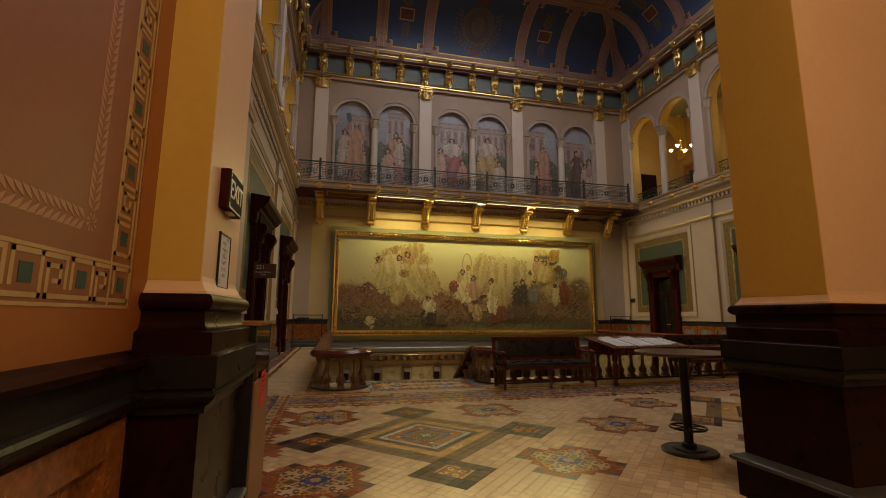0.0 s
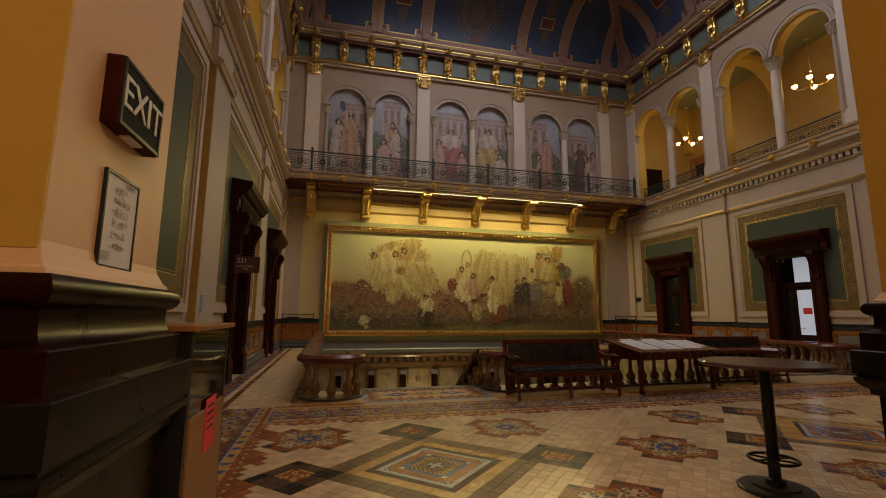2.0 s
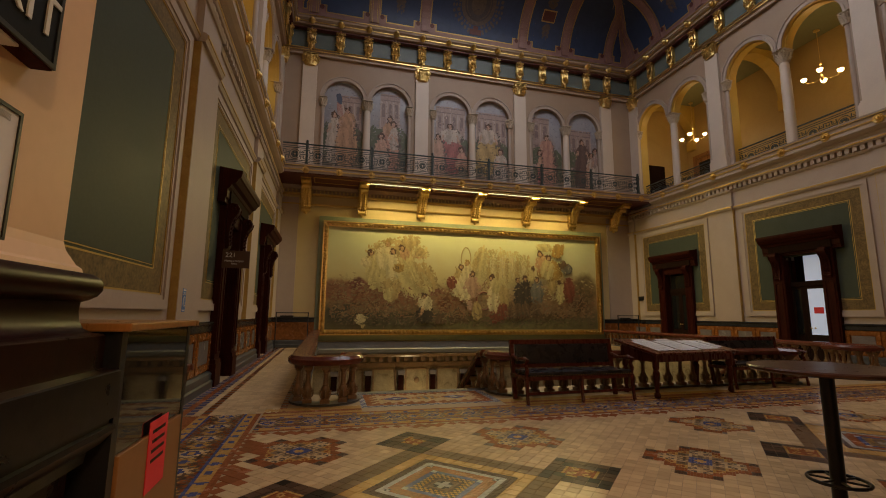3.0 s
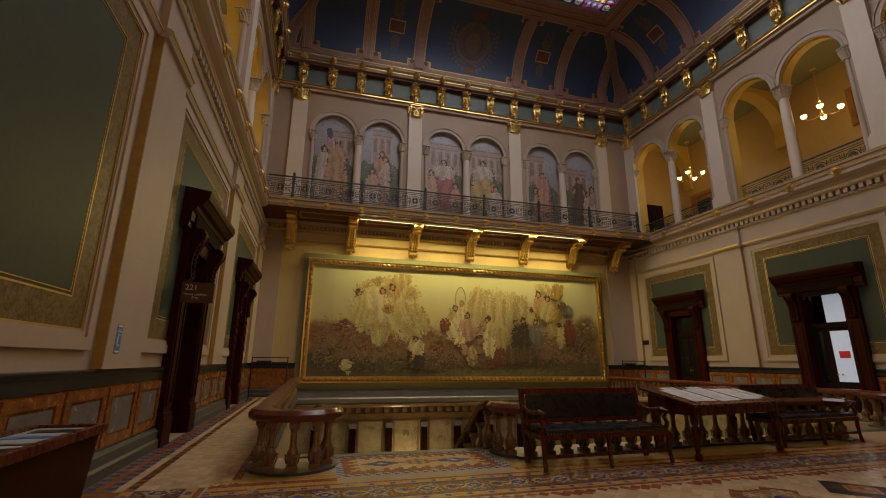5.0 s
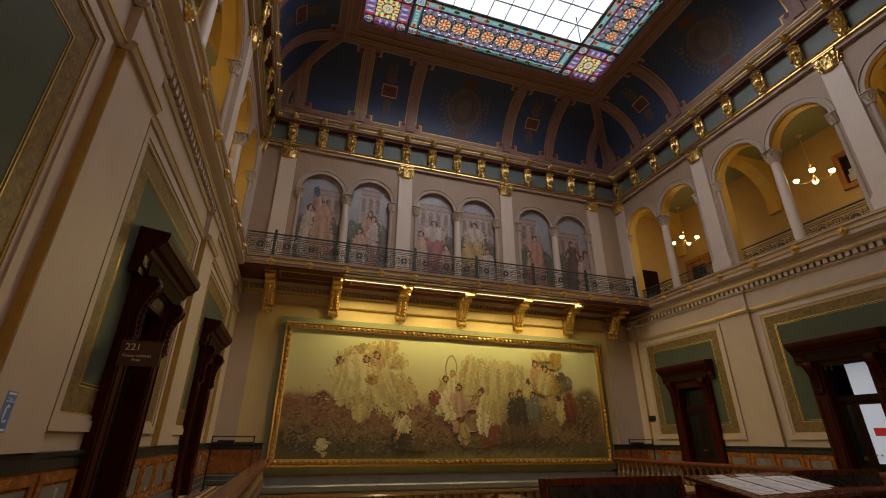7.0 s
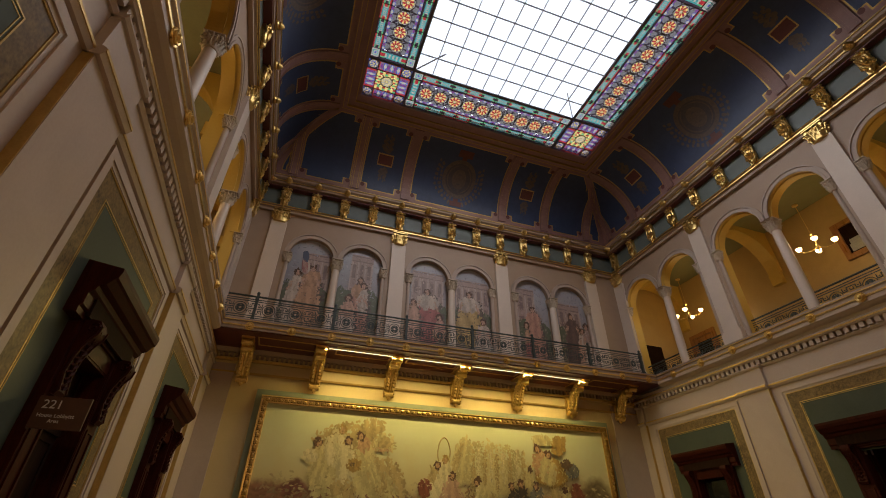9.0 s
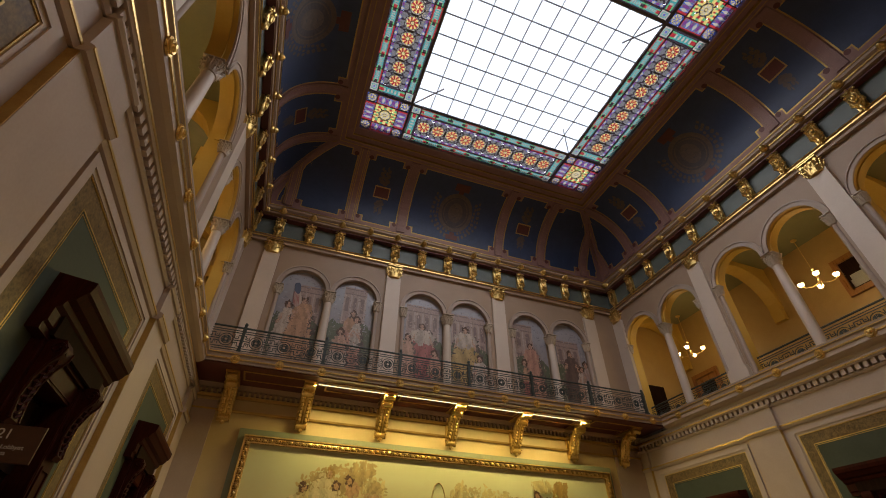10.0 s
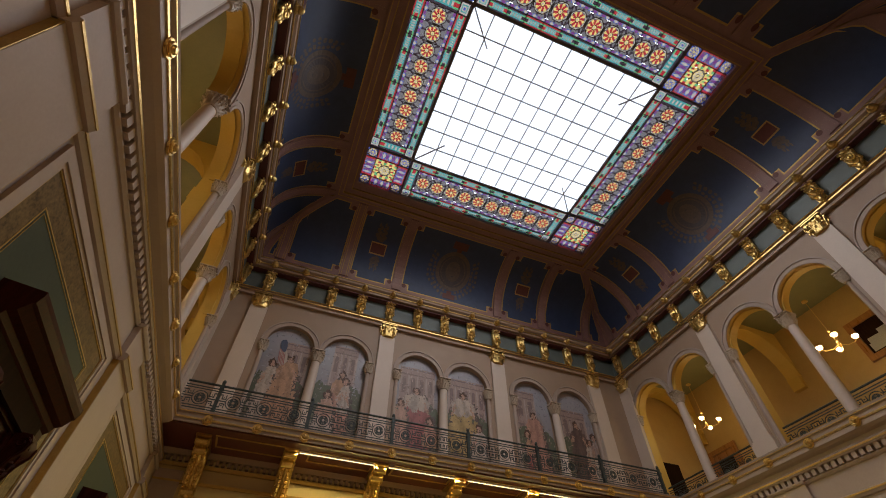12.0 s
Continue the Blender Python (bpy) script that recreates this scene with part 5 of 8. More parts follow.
STAND = pose(0, 0, 0, 90, 0, 0)             # lifts a flat picture upright, face to -y
painting = root("great_painting", pose(0.34, 20.90, 0.72) @ STAND, "huge pale mural painting in a gilded frame on the end wall", "painting")
PW, PH = 12.96, 4.38
q = B()
box(q, 0, 0, 0.0, PW, PH, 0.03)
SKYC = (0.52, 0.52, 0.30)
wisps = [(0.17, 0.33, 0.17, 0.15, 0.20, 0.090, 0.045), (0.05, 0.38, 0.10, 0.11, 0.22, 0.10, 0.055), (0.44, 0.30, 0.08, 0.14, 0.25, 0.13, 0.06), (0.33, 0.38, 0.07, 0.08, 0.19, 0.085, 0.055), (0.88, 0.36, 0.13, 0.22, 0.21, 0.13, 0.055),
         (0.30, 0.09, 0.34, 0.09, 0.085, 0.078, 0.040), (0.62, 0.07, 0.36, 0.08, 0.13, 0.12, 0.05), (0.70, 0.20, 0.16, 0.09, 0.21, 0.14, 0.07), (0.55, 0.22, 0.09, 0.08, 0.25, 0.17, 0.09), (0.95, 0.45, 0.05, 0.18, 0.15, 0.11, 0.05), (0.07, 0.16, 0.09, 0.10, 0.065, 0.07, 0.045)]
spots = [(0.10, 0.44, 0.03, 0.06, 0.15, 0.05, 0.04), (0.20, 0.42, 0.035, 0.06, 0.16, 0.05, 0.045), (0.40, 0.24, 0.03, 0.08, 0.15, 0.06, 0.03), (0.14, 0.22, 0.06, 0.05, 0.16, 0.10, 0.05), (0.45, 0.12, 0.04, 0.06, 0.10, 0.06, 0.03), (0.93, 0.25, 0.05, 0.10, 0.10, 0.065, 0.03), (0.80, 0.14, 0.10, 0.04, 0.11, 0.07, 0.03)]
part("canvas", q, painted("mural_paint", ((0.095, 0.085, 0.040), (0.16, 0.115, 0.055)), ((0.32, 0.21, 0.10), (0.47, 0.39, 0.19)), SKYC, PW, PH, spots, wisps), painting, "pale green and brown painted scene")
q = B()
pf = lambda s, z, d: (s, z, d)
for o, w, d in ((0.23, 0.045, 0.15), (0.185, 0.14, 0.06), (0.045, 0.045, 0.13)):
    rect_frame(q, pf, -o, -o, PW + o, PH + o, w, -0.02, d)
part("frame", q, GOLD, painting, "carved gilded picture frame")
q = B()
sides = [((0, -0.10), (1, 0), PW), ((0, PH + 0.10), (1, 0), PW), ((-0.10, 0), (0, 1), PH), ((PW + 0.10, 0), (0, 1), PH)]
for (x0, y0), (ux, uy), length in sides:
    n = round(length / 0.20)
    for i in range(n + 1):
        x, y = x0 + ux * length * i / n, y0 + uy * length * i / n
        ball(q, x, y, 0.10, 0.075, 8, 1.0)
        for e in (-1, 1):
            for f in (-1, 1):
                tube(q, [(x + ux * f * 0.02 - uy * e * 0.01, y + uy * f * 0.02 + ux * e * 0.01, 0.07), (x + ux * f * 0.06 - uy * e * 0.03, y + uy * f * 0.06 + ux * e * 0.03, 0.15), (x + ux * f * 0.075 - uy * e * 0.062, y + uy * f * 0.075 + ux * e * 0.062, 0.08)], [0.022, 0.030, 0.012], 5)
tagged(part("frame_carving", q, GOLD, painting, "carved gilded leaves", smooth=True), kind="stuff")
q = B()
box(q, -0.42, -0.46, -0.07, PW + 0.42, PH + 0.44, -0.02)
part("mount", q, MATGREEN, painting, "sage green mount")

# plain painted shapes, laid on the canvas like thick paint
PIGMENTS = {}


def pigment(rgb, streak=2.2):
    if (rgb, streak) not in PIGMENTS:
        c = [v * 0.80 for v in rgb], [min(0.85, v * 1.15) for v in rgb]
        PIGMENTS[rgb, streak] = mat("brushed_paint", c[0], c[1], streak, 0.5, bump=0.06, fine=streak * 9, stretch=(2.2, 0.7, 1), fine_mix=0.3)
    return PIGMENTS[rgb, streak]


def wobbly(bm, s, z, w, h, d, rng, taper=0.0, lean=0.0, mi=0):
    """A rounded patch, wider below by taper, leaning by lean, with an uneven outline."""
    ph = [rng.random() * math.tau for k in range(4)]
    pts = []
    for k in range(22):
        a = math.tau * k / 22
        r = 1 + 0.05 * math.sin(2 * a + ph[0]) + 0.05 * math.sin(3 * a + ph[1]) + 0.045 * math.sin(5 * a + ph[2]) + 0.03 * math.sin(9 * a + ph[3])
        c, n = math.cos(a), math.sin(a)
        c, n = math.copysign(abs(c) ** 0.8, c), math.copysign(abs(n) ** 0.85, n)
        pts.append((s + w / 2 * r * c * (1 - taper * n) + lean * n * h / 2, z + h / 2 * r * n))
    prism(bm, pts, pf, d - 0.0015, d, mi)


CREAM, WHITE, TAN, SKIN, HAIR, INK = (0.45, 0.37, 0.165), (0.52, 0.44, 0.24), (0.38, 0.28, 0.115), (0.43, 0.26, 0.13), (0.10, 0.050, 0.022), (0.055, 0.042, 0.028)
RED, AMBER, SLATE, PINK, UMBER = (0.19, 0.060, 0.032), (0.30, 0.19, 0.05), (0.15, 0.14, 0.11), (0.40, 0.25, 0.16), (0.12, 0.075, 0.038)
class Brush:
    """Many short strokes on a flat picture, each a thin patch of paint a little above the last."""

    def __init__(self, seed, depth):
        self.bm, self.tints, self.depth, self.rng = B(), [], depth, random.Random(seed)

    def stroke(self, s, z, length, width, angle, colour, tone):
        tint = tuple(round(min(0.8, v * tone), 4) for v in colour)
        if tint not in self.tints:
            self.tints.append(tint)
        self.depth += 0.000004
        c, n = math.cos(angle), math.sin(angle)
        vs = []
        for k in range(8):
            a = math.tau * k / 8
            u, v = length / 2 * math.cos(a) * self.rng.uniform(0.75, 1.2), width / 2 * math.sin(a) * self.rng.uniform(0.8, 1.2)
            vs.append(self.bm.verts.new((s + u * c - v * n, z + u * n + v * c, self.depth)))
        self.bm.faces.new(vs).material_index = self.tints.index(tint)

    def daub(self, s, z, w, h, colour, taper=0.0, lean=0.0, dense=300, inside=None):
        """A soft-edged patch of strokes with folds running down it."""
        rng = self.rng
        small = min(w, h)
        count = int(min(700, 14 + w * h * dense))
        waves, phase, tilt = rng.uniform(5, 9), rng.random() * 6, rng.uniform(-1.5, 1.5)
        for k in range(count):
            r, a = rng.random() ** 0.62 * rng.uniform(0.85, 1.12), rng.random() * math.tau
            u, v = r * math.cos(a), r * math.sin(a)
            fold = math.sin(waves * u + tilt * v * 3 + phase)
            tone = (0.62, 0.76, 0.88, 1.0, 1.08, 1.17)[max(0, min(5, round(2.8 + 1.5 * fold + 0.7 * v + rng.uniform(-0.7, 0.7))))]
            ps, pz = s + u * w / 2 * (1 - taper * v) + lean * v * h / 2, z + v * h / 2
            if inside and not inside(ps, pz):
                continue
            slant = math.pi / 2 - lean * 0.8 + rng.gauss(0, 0.8) - taper * u * 0.5
            self.stroke(ps, pz, min(0.15, small * 0.5) * rng.uniform(0.5, 1.2), min(0.085, small * 0.3) * rng.uniform(0.5, 1.2), slant, colour, tone)

    def done(self, parent, streak=2.2):
        ob = part("brushwork", self.bm, [pigment(t, streak) for t in self.tints], parent, "loose brush strokes")
        return tagged(ob, kind="stuff")


canvas_brush = Brush(31, 0.0306)
for k in range(3200):                       # haze, hills and ground under the shapes
    rng = canvas_brush.rng
    a, b = rng.uniform(0.15, PW - 0.15), rng.triangular(0.12, 2.5, 0.9)
    edge = 1.75 + 0.35 * math.sin(a * 1.1) + 0.2 * math.sin(a * 2.7 + 1)
    if b > edge:
        tint = rng.choice(((0.40, 0.33, 0.16), (0.36, 0.27, 0.14), (0.42, 0.35, 0.18)))
    else:
        tint = rng.choice(((0.25, 0.15, 0.070), (0.21, 0.12, 0.058), (0.25, 0.125, 0.062), (0.21, 0.15, 0.075), (0.24, 0.17, 0.095), (0.28, 0.19, 0.095)) if b > 0.55 else ((0.13, 0.105, 0.055), (0.17, 0.13, 0.07), (0.15, 0.10, 0.06)))
    canvas_brush.stroke(a, b, rng.uniform(0.05, 0.20), rng.uniform(0.025, 0.075), rng.gauss(0.1, 0.6), tint, rng.choice((0.92, 1.0, 1.06)))
daub = canvas_brush.daub


def figures():
    daub(2.68, 3.36, 2.13, 1.31, TAN, 0.1, 0.3)
    daub(3.51, 3.79, 0.93, 0.79, TAN, 0, 0.4)
    daub(4.06, 3.42, 0.71, 0.67, CREAM, 0.0, 0.0)
    daub(4.03, 3.4, 0.45, 0.4, TAN, 0.0, 0.0)
    daub(4.32, 2.34, 0.94, 1.19, TAN, 0.2, -0.3)
    daub(2.3, 2.22, 1.19, 1.14, CREAM, 0.1, 0.0)
    daub(3.7, 2.11, 1.48, 1.27, CREAM, 0.2, -0.3)
    daub(2.77, 1.77, 0.76, 1.13, TAN, -0.3, 0.0)
    daub(2.63, 1.48, 0.43, 0.61, CREAM, -0.4, 0.0)
    daub(1.95, 2.63, 0.64, 1.26, CREAM, 0.2, 0.0)
    daub(2.41, 3.13, 0.8, 1.08, WHITE, 0.1, 0.0)
    daub(2.8, 2.71, 0.62, 1.17, WHITE, 0.25, 0.0)
    daub(3.49, 2.9, 0.64, 1.31, CREAM, 0.3, -0.4)
    daub(3.8, 2.48, 0.57, 1.18, TAN, 0.2, -0.4)
    daub(3.71, 2.53, 0.34, 1.18, CREAM, 0.1, -0.4)
    daub(3.95, 3.19, 0.7, 0.13, SKIN, 0, -0.1)
    daub(3.31, 3.33, 0.41, 0.44, SKIN, 0.0, 0.0)
    daub(1.61, 2.86, 0.45, 0.36, WHITE, 0.0, 0.0)
    daub(3.03, 2.69, 0.47, 0.36, AMBER, 0.0, 0.0)
    daub(2.99, 2.69, 0.16, 0.11, UMBER, 0.0, 0.0)
    daub(1.82, 3.31, 0.24, 0.28, HAIR, 0.0, 0.0)
    daub(1.83, 3.27, 0.14, 0.2, SKIN, 0.0, 0.0)
    daub(2.54, 3.74, 0.25, 0.29, AMBER, 0.0, 0.0)
    daub(2.55, 3.71, 0.15, 0.21, SKIN, 0.0, 0.0)
    daub(2.77, 3.4, 0.25, 0.28, HAIR, 0.0, 0.0)
    daub(2.79, 3.37, 0.15, 0.21, SKIN, 0.0, 0.0)
    daub(3.19, 3.58, 0.25, 0.29, HAIR, 0.0, 0.0)
    daub(3.2, 3.54, 0.15, 0.21, SKIN, 0.0, 0.0)
    daub(8.03, 2.86, 3.17, 1.77, CREAM, 0.0, 0.0)
    daub(6.85, 3.05, 0.71, 1.51, CREAM, 0.1, 0.2)
    daub(7.27, 2.75, 0.17, 1.45, TAN, 0, 0.02)
    daub(7.72, 2.77, 0.17, 1.46, TAN, 0, 0.02)
    daub(8.19, 2.78, 0.18, 1.47, TAN, 0, 0.02)
    daub(8.71, 2.8, 0.18, 1.49, TAN, 0, 0.02)
    daub(9.27, 2.82, 0.18, 1.5, TAN, 0, 0.02)
    daub(7.48, 2.87, 0.16, 1.28, WHITE, 0, 0.02)
    daub(7.96, 2.89, 0.16, 1.29, WHITE, 0, 0.02)
    daub(8.45, 2.91, 0.16, 1.31, WHITE, 0, 0.02)
    daub(8.99, 2.93, 0.17, 1.32, WHITE, 0, 0.02)
    daub(6.65, 3.04, 0.21, 1.39, TAN, 0, 0.4)
    daub(5.86, 2.33, 0.64, 1.0, TAN, 0.2, 0.0)
    daub(5.91, 1.94, 0.89, 0.93, WHITE, 0.25, 0.0)
    daub(6.2, 2.59, 0.53, 0.9, WHITE, 0.15, 0.0)
    daub(6.45, 1.95, 0.75, 1.05, PINK, 0.25, 0.0)
    daub(6.13, 1.5, 0.49, 0.54, WHITE, 0.2, 0.0)
    daub(5.48, 2.09, 0.41, 0.55, RED, 0.0, 0.0)
    daub(6.21, 3.01, 0.24, 0.28, AMBER, 0.0, 0.0)
    daub(6.21, 2.99, 0.14, 0.19, SKIN, 0.0, 0.0)
    daub(5.93, 2.83, 0.24, 0.27, HAIR, 0.0, 0.0)
    daub(5.93, 2.81, 0.14, 0.19, SKIN, 0.0, 0.0)
    daub(6.48, 2.51, 0.24, 0.27, HAIR, 0.0, 0.0)
    daub(6.48, 2.49, 0.14, 0.19, SKIN, 0.0, 0.0)
    daub(6.13, 1.29, 0.67, 0.13, RED, 0.0, 0.0)
    daub(5.64, 1.3, 0.3, 0.11, RED, 0.0, 0.0)
    daub(6.68, 0.81, 0.47, 0.8, TAN, 0.2, 0.0)
    daub(6.35, 1.08, 0.27, 0.43, PINK, 0.0, 0.0)
    daub(7.55, 0.71, 0.48, 0.86, RED, 0.1, 0.0)
    daub(7.49, 1.48, 0.59, 1.44, WHITE, 0.2, 0.0)
    daub(7.61, 1.98, 0.39, 0.68, CREAM, 0.0, 0.0)
    daub(7.18, 1.52, 0.46, 0.11, SKIN, 0, 0.3)
    daub(7.42, 2.37, 0.26, 0.3, HAIR, 0.0, 0.0)
    daub(7.38, 2.32, 0.14, 0.18, SKIN, 0.0, 0.0)
    daub(8.04, 1.54, 0.53, 1.01, TAN, 0.1, 0.0)
    daub(7.94, 0.81, 0.47, 0.76, RED, 0.0, 0.0)
    daub(8.34, 0.82, 0.26, 0.82, UMBER, 0.0, 0.0)
    daub(8.75, 1.6, 0.46, 1.2, INK, 0.05, 0.0)
    daub(8.71, 0.82, 0.36, 0.77, UMBER, 0.0, 0.0)
    daub(9.15, 1.69, 0.58, 1.38, INK, 0.05, 0.0)
    daub(9.1, 0.89, 0.45, 0.78, UMBER, 0.0, 0.0)
    daub(9.71, 1.73, 0.62, 1.16, SLATE, 0.05, 0.0)
    daub(9.65, 0.93, 0.49, 0.79, UMBER, 0.0, 0.0)
    daub(8.72, 2.29, 0.23, 0.28, HAIR, 0.0, 0.0)
    daub(8.72, 2.25, 0.14, 0.16, SKIN, 0.0, 0.0)
    daub(9.1, 2.38, 0.24, 0.28, HAIR, 0.0, 0.0)
    daub(9.1, 2.34, 0.14, 0.16, SKIN, 0.0, 0.0)
    daub(9.7, 2.35, 0.24, 0.29, HAIR, 0.0, 0.0)
    daub(9.7, 2.31, 0.14, 0.17, SKIN, 0.0, 0.0)
    daub(9.1, 2.47, 0.36, 0.09, HAIR, 0.0, 0.0)
    daub(10.1, 2.0, 0.43, 0.11, SKIN, 0.0, 0.0)
    daub(10.94, 1.81, 0.44, 1.19, CREAM, 0.1, 0.0)
    daub(10.79, 2.16, 0.5, 0.14, CREAM, 0, 0.4)
    daub(10.9, 2.24, 0.21, 0.22, HAIR, 0.0, 0.0)
    daub(11.42, 1.88, 0.57, 1.2, RED, 0.1, 0.0)
    daub(11.41, 2.42, 0.36, 0.17, RED, 0.0, 0.0)
    daub(10.49, 2.04, 0.38, 0.83, TAN, 0.0, 0.0)
    daub(9.46, 2.55, 0.34, 0.72, CREAM, 0.2, 0.0)
    daub(9.51, 2.87, 0.2, 0.24, HAIR, 0.0, 0.0)
    daub(10.87, 3.77, 0.66, 0.76, AMBER, 0, 0.3)
    daub(10.13, 3.9, 0.91, 0.38, CREAM, 0.0, 0.0)
    daub(10.41, 2.82, 1.32, 0.98, AMBER, 0.1, 0.0)
    daub(10.0, 3.11, 0.64, 0.92, SKIN, 0.1, 0.0)
    daub(10.27, 2.88, 0.73, 0.98, CREAM, 0.15, 0.0)
    daub(11.3, 2.89, 0.63, 0.47, SLATE, 0.0, 0.0)
    daub(11.1, 3.09, 0.45, 0.37, UMBER, 0.0, 0.0)
    daub(9.89, 3.6, 0.28, 0.3, HAIR, 0.0, 0.0)
    daub(9.89, 3.56, 0.16, 0.19, SKIN, 0.0, 0.0)
    daub(10.35, 3.43, 0.28, 0.3, HAIR, 0.0, 0.0)
    daub(10.34, 3.39, 0.16, 0.19, SKIN, 0.0, 0.0)
    daub(4.25, 0.66, 0.79, 0.77, INK, 0.1, 0.0)
    daub(4.28, 1.15, 0.68, 0.56, WHITE, 0.0, 0.0)
    daub(4.12, 0.81, 0.16, 0.51, SKIN, 0, 0.3)
    daub(4.23, 1.5, 0.23, 0.25, HAIR, 0.0, 0.0)
    daub(4.21, 1.43, 0.14, 0.15, SKIN, 0.0, 0.0)
    daub(4.94, 0.45, 0.55, 0.37, UMBER, 0.0, 0.0)
    daub(3.9, 1.11, 0.34, 0.1, SKIN, 0.0, 0.0)
    daub(1.45, 0.42, 0.38, 0.4, WHITE, 0.0, 0.0)
    daub(1.57, 0.16, 0.18, 0.19, CREAM, 0.0, 0.0)
    daub(1.69, 0.51, 0.26, 0.09, CREAM, 0.0, 0.0)
    daub(1.19, 0.52, 0.2, 0.08, UMBER, 0.0, 0.0)


figures()
for k in range(260):                        # low scrub and smoke in front
    rng = canvas_brush.rng
    canvas_brush.stroke(rng.uniform(0.2, PW - 0.2), rng.triangular(0.08, 1.3, 0.25), rng.uniform(0.05, 0.30), rng.uniform(0.015, 0.05), rng.gauss(0.2, 0.7), rng.choice(((0.10, 0.09, 0.05), (0.15, 0.10, 0.06), (0.20, 0.15, 0.09))), rng.choice((0.7, 1.0, 1.2)))
canvas_brush.done(painting)
q = B()
hoop = [(6.18 + 0.24 * math.cos(a) * (1 if math.sin(a) > 0 else 0.85), 3.12 + 0.62 * math.sin(a), 0.045) for a in [math.tau * k / 24 for k in range(25)]]
tube(q, hoop, 0.022, 4)
part("painted_hoop", q, pigment(TAN), painting)
q = B()
tube(q, [(7.03 + 0.36 * math.cos(math.tau * k / 24), 1.30 + 0.40 * math.sin(math.tau * k / 24), 0.045) for k in range(25)], 0.03, 4)
part("painted_ring", q, pigment(RED), painting)

# six mosaics in the arches: buildings, hedges and robed shapes
MO_W, MO_H = 2 * RAD, 4.72
COLUMNP = (0.46, 0.37, 0.33)
STONEP, STONED, LEAFP, BLUEP = (0.38, 0.285, 0.25), (0.24, 0.175, 0.165), (0.125, 0.14, 0.09), (0.36, 0.36, 0.40)
ROSE, WINE, OCHREP, LINEN, BROWNP, PLUM, FLESH, HAIRP = (0.44, 0.24, 0.18), (0.36, 0.13, 0.12), (0.44, 0.31, 0.13), (0.48, 0.40, 0.335), (0.45, 0.27, 0.165), (0.13, 0.085, 0.075), (0.48, 0.30, 0.22), (0.10, 0.055, 0.035)
# for each: building's left and right share, its top, windows; then robed shapes (s, width, height, robe, upper, head height)
SCENES = [((0.42, 0.95, 0.86, 3), [(0.28, 0.40, 1.9, LINEN, LINEN, 2.95), (0.60, 0.58, 2.2, BROWNP, BROWNP, 3.25)]),
          ((0.25, 0.78, 0.93, 3), [(0.52, 0.52, 2.1, ROSE, BROWNP, 3.05), (0.30, 0.42, 1.5, LINEN, FLESH, 2.15), (0.62, 0.26, 1.0, LINEN, LINEN, 2.80)]),
          ((0.10, 0.92, 0.88, 4), [(0.50, 0.85, 1.9, WINE, LINEN, 3.05), (0.16, 0.40, 1.7, FLESH, FLESH, 2.45), (0.82, 0.34, 0.8, BROWNP, ROSE, 1.9)]),
          ((0.06, 0.96, 0.90, 5), [(0.42, 0.82, 2.0, OCHREP, LINEN, 3.25), (0.78, 0.50, 1.4, LINEN, LINEN, 2.0)]),
          ((0.08, 0.62, 0.95, 2), [(0.52, 0.60, 2.2, ROSE, ROSE, 3.05), (0.30, 0.16, 1.6, WINE, BROWNP, 2.2)]),
          ((0.12, 0.80, 0.80, 3), [(0.50, 0.60, 2.3, PLUM, PLUM, 3.0), (0.78, 0.40, 1.7, FLESH, LINEN, 2.35), (0.92, 0.30, 2.0, LINEN, STONEP, 2.6)])]
k = 0
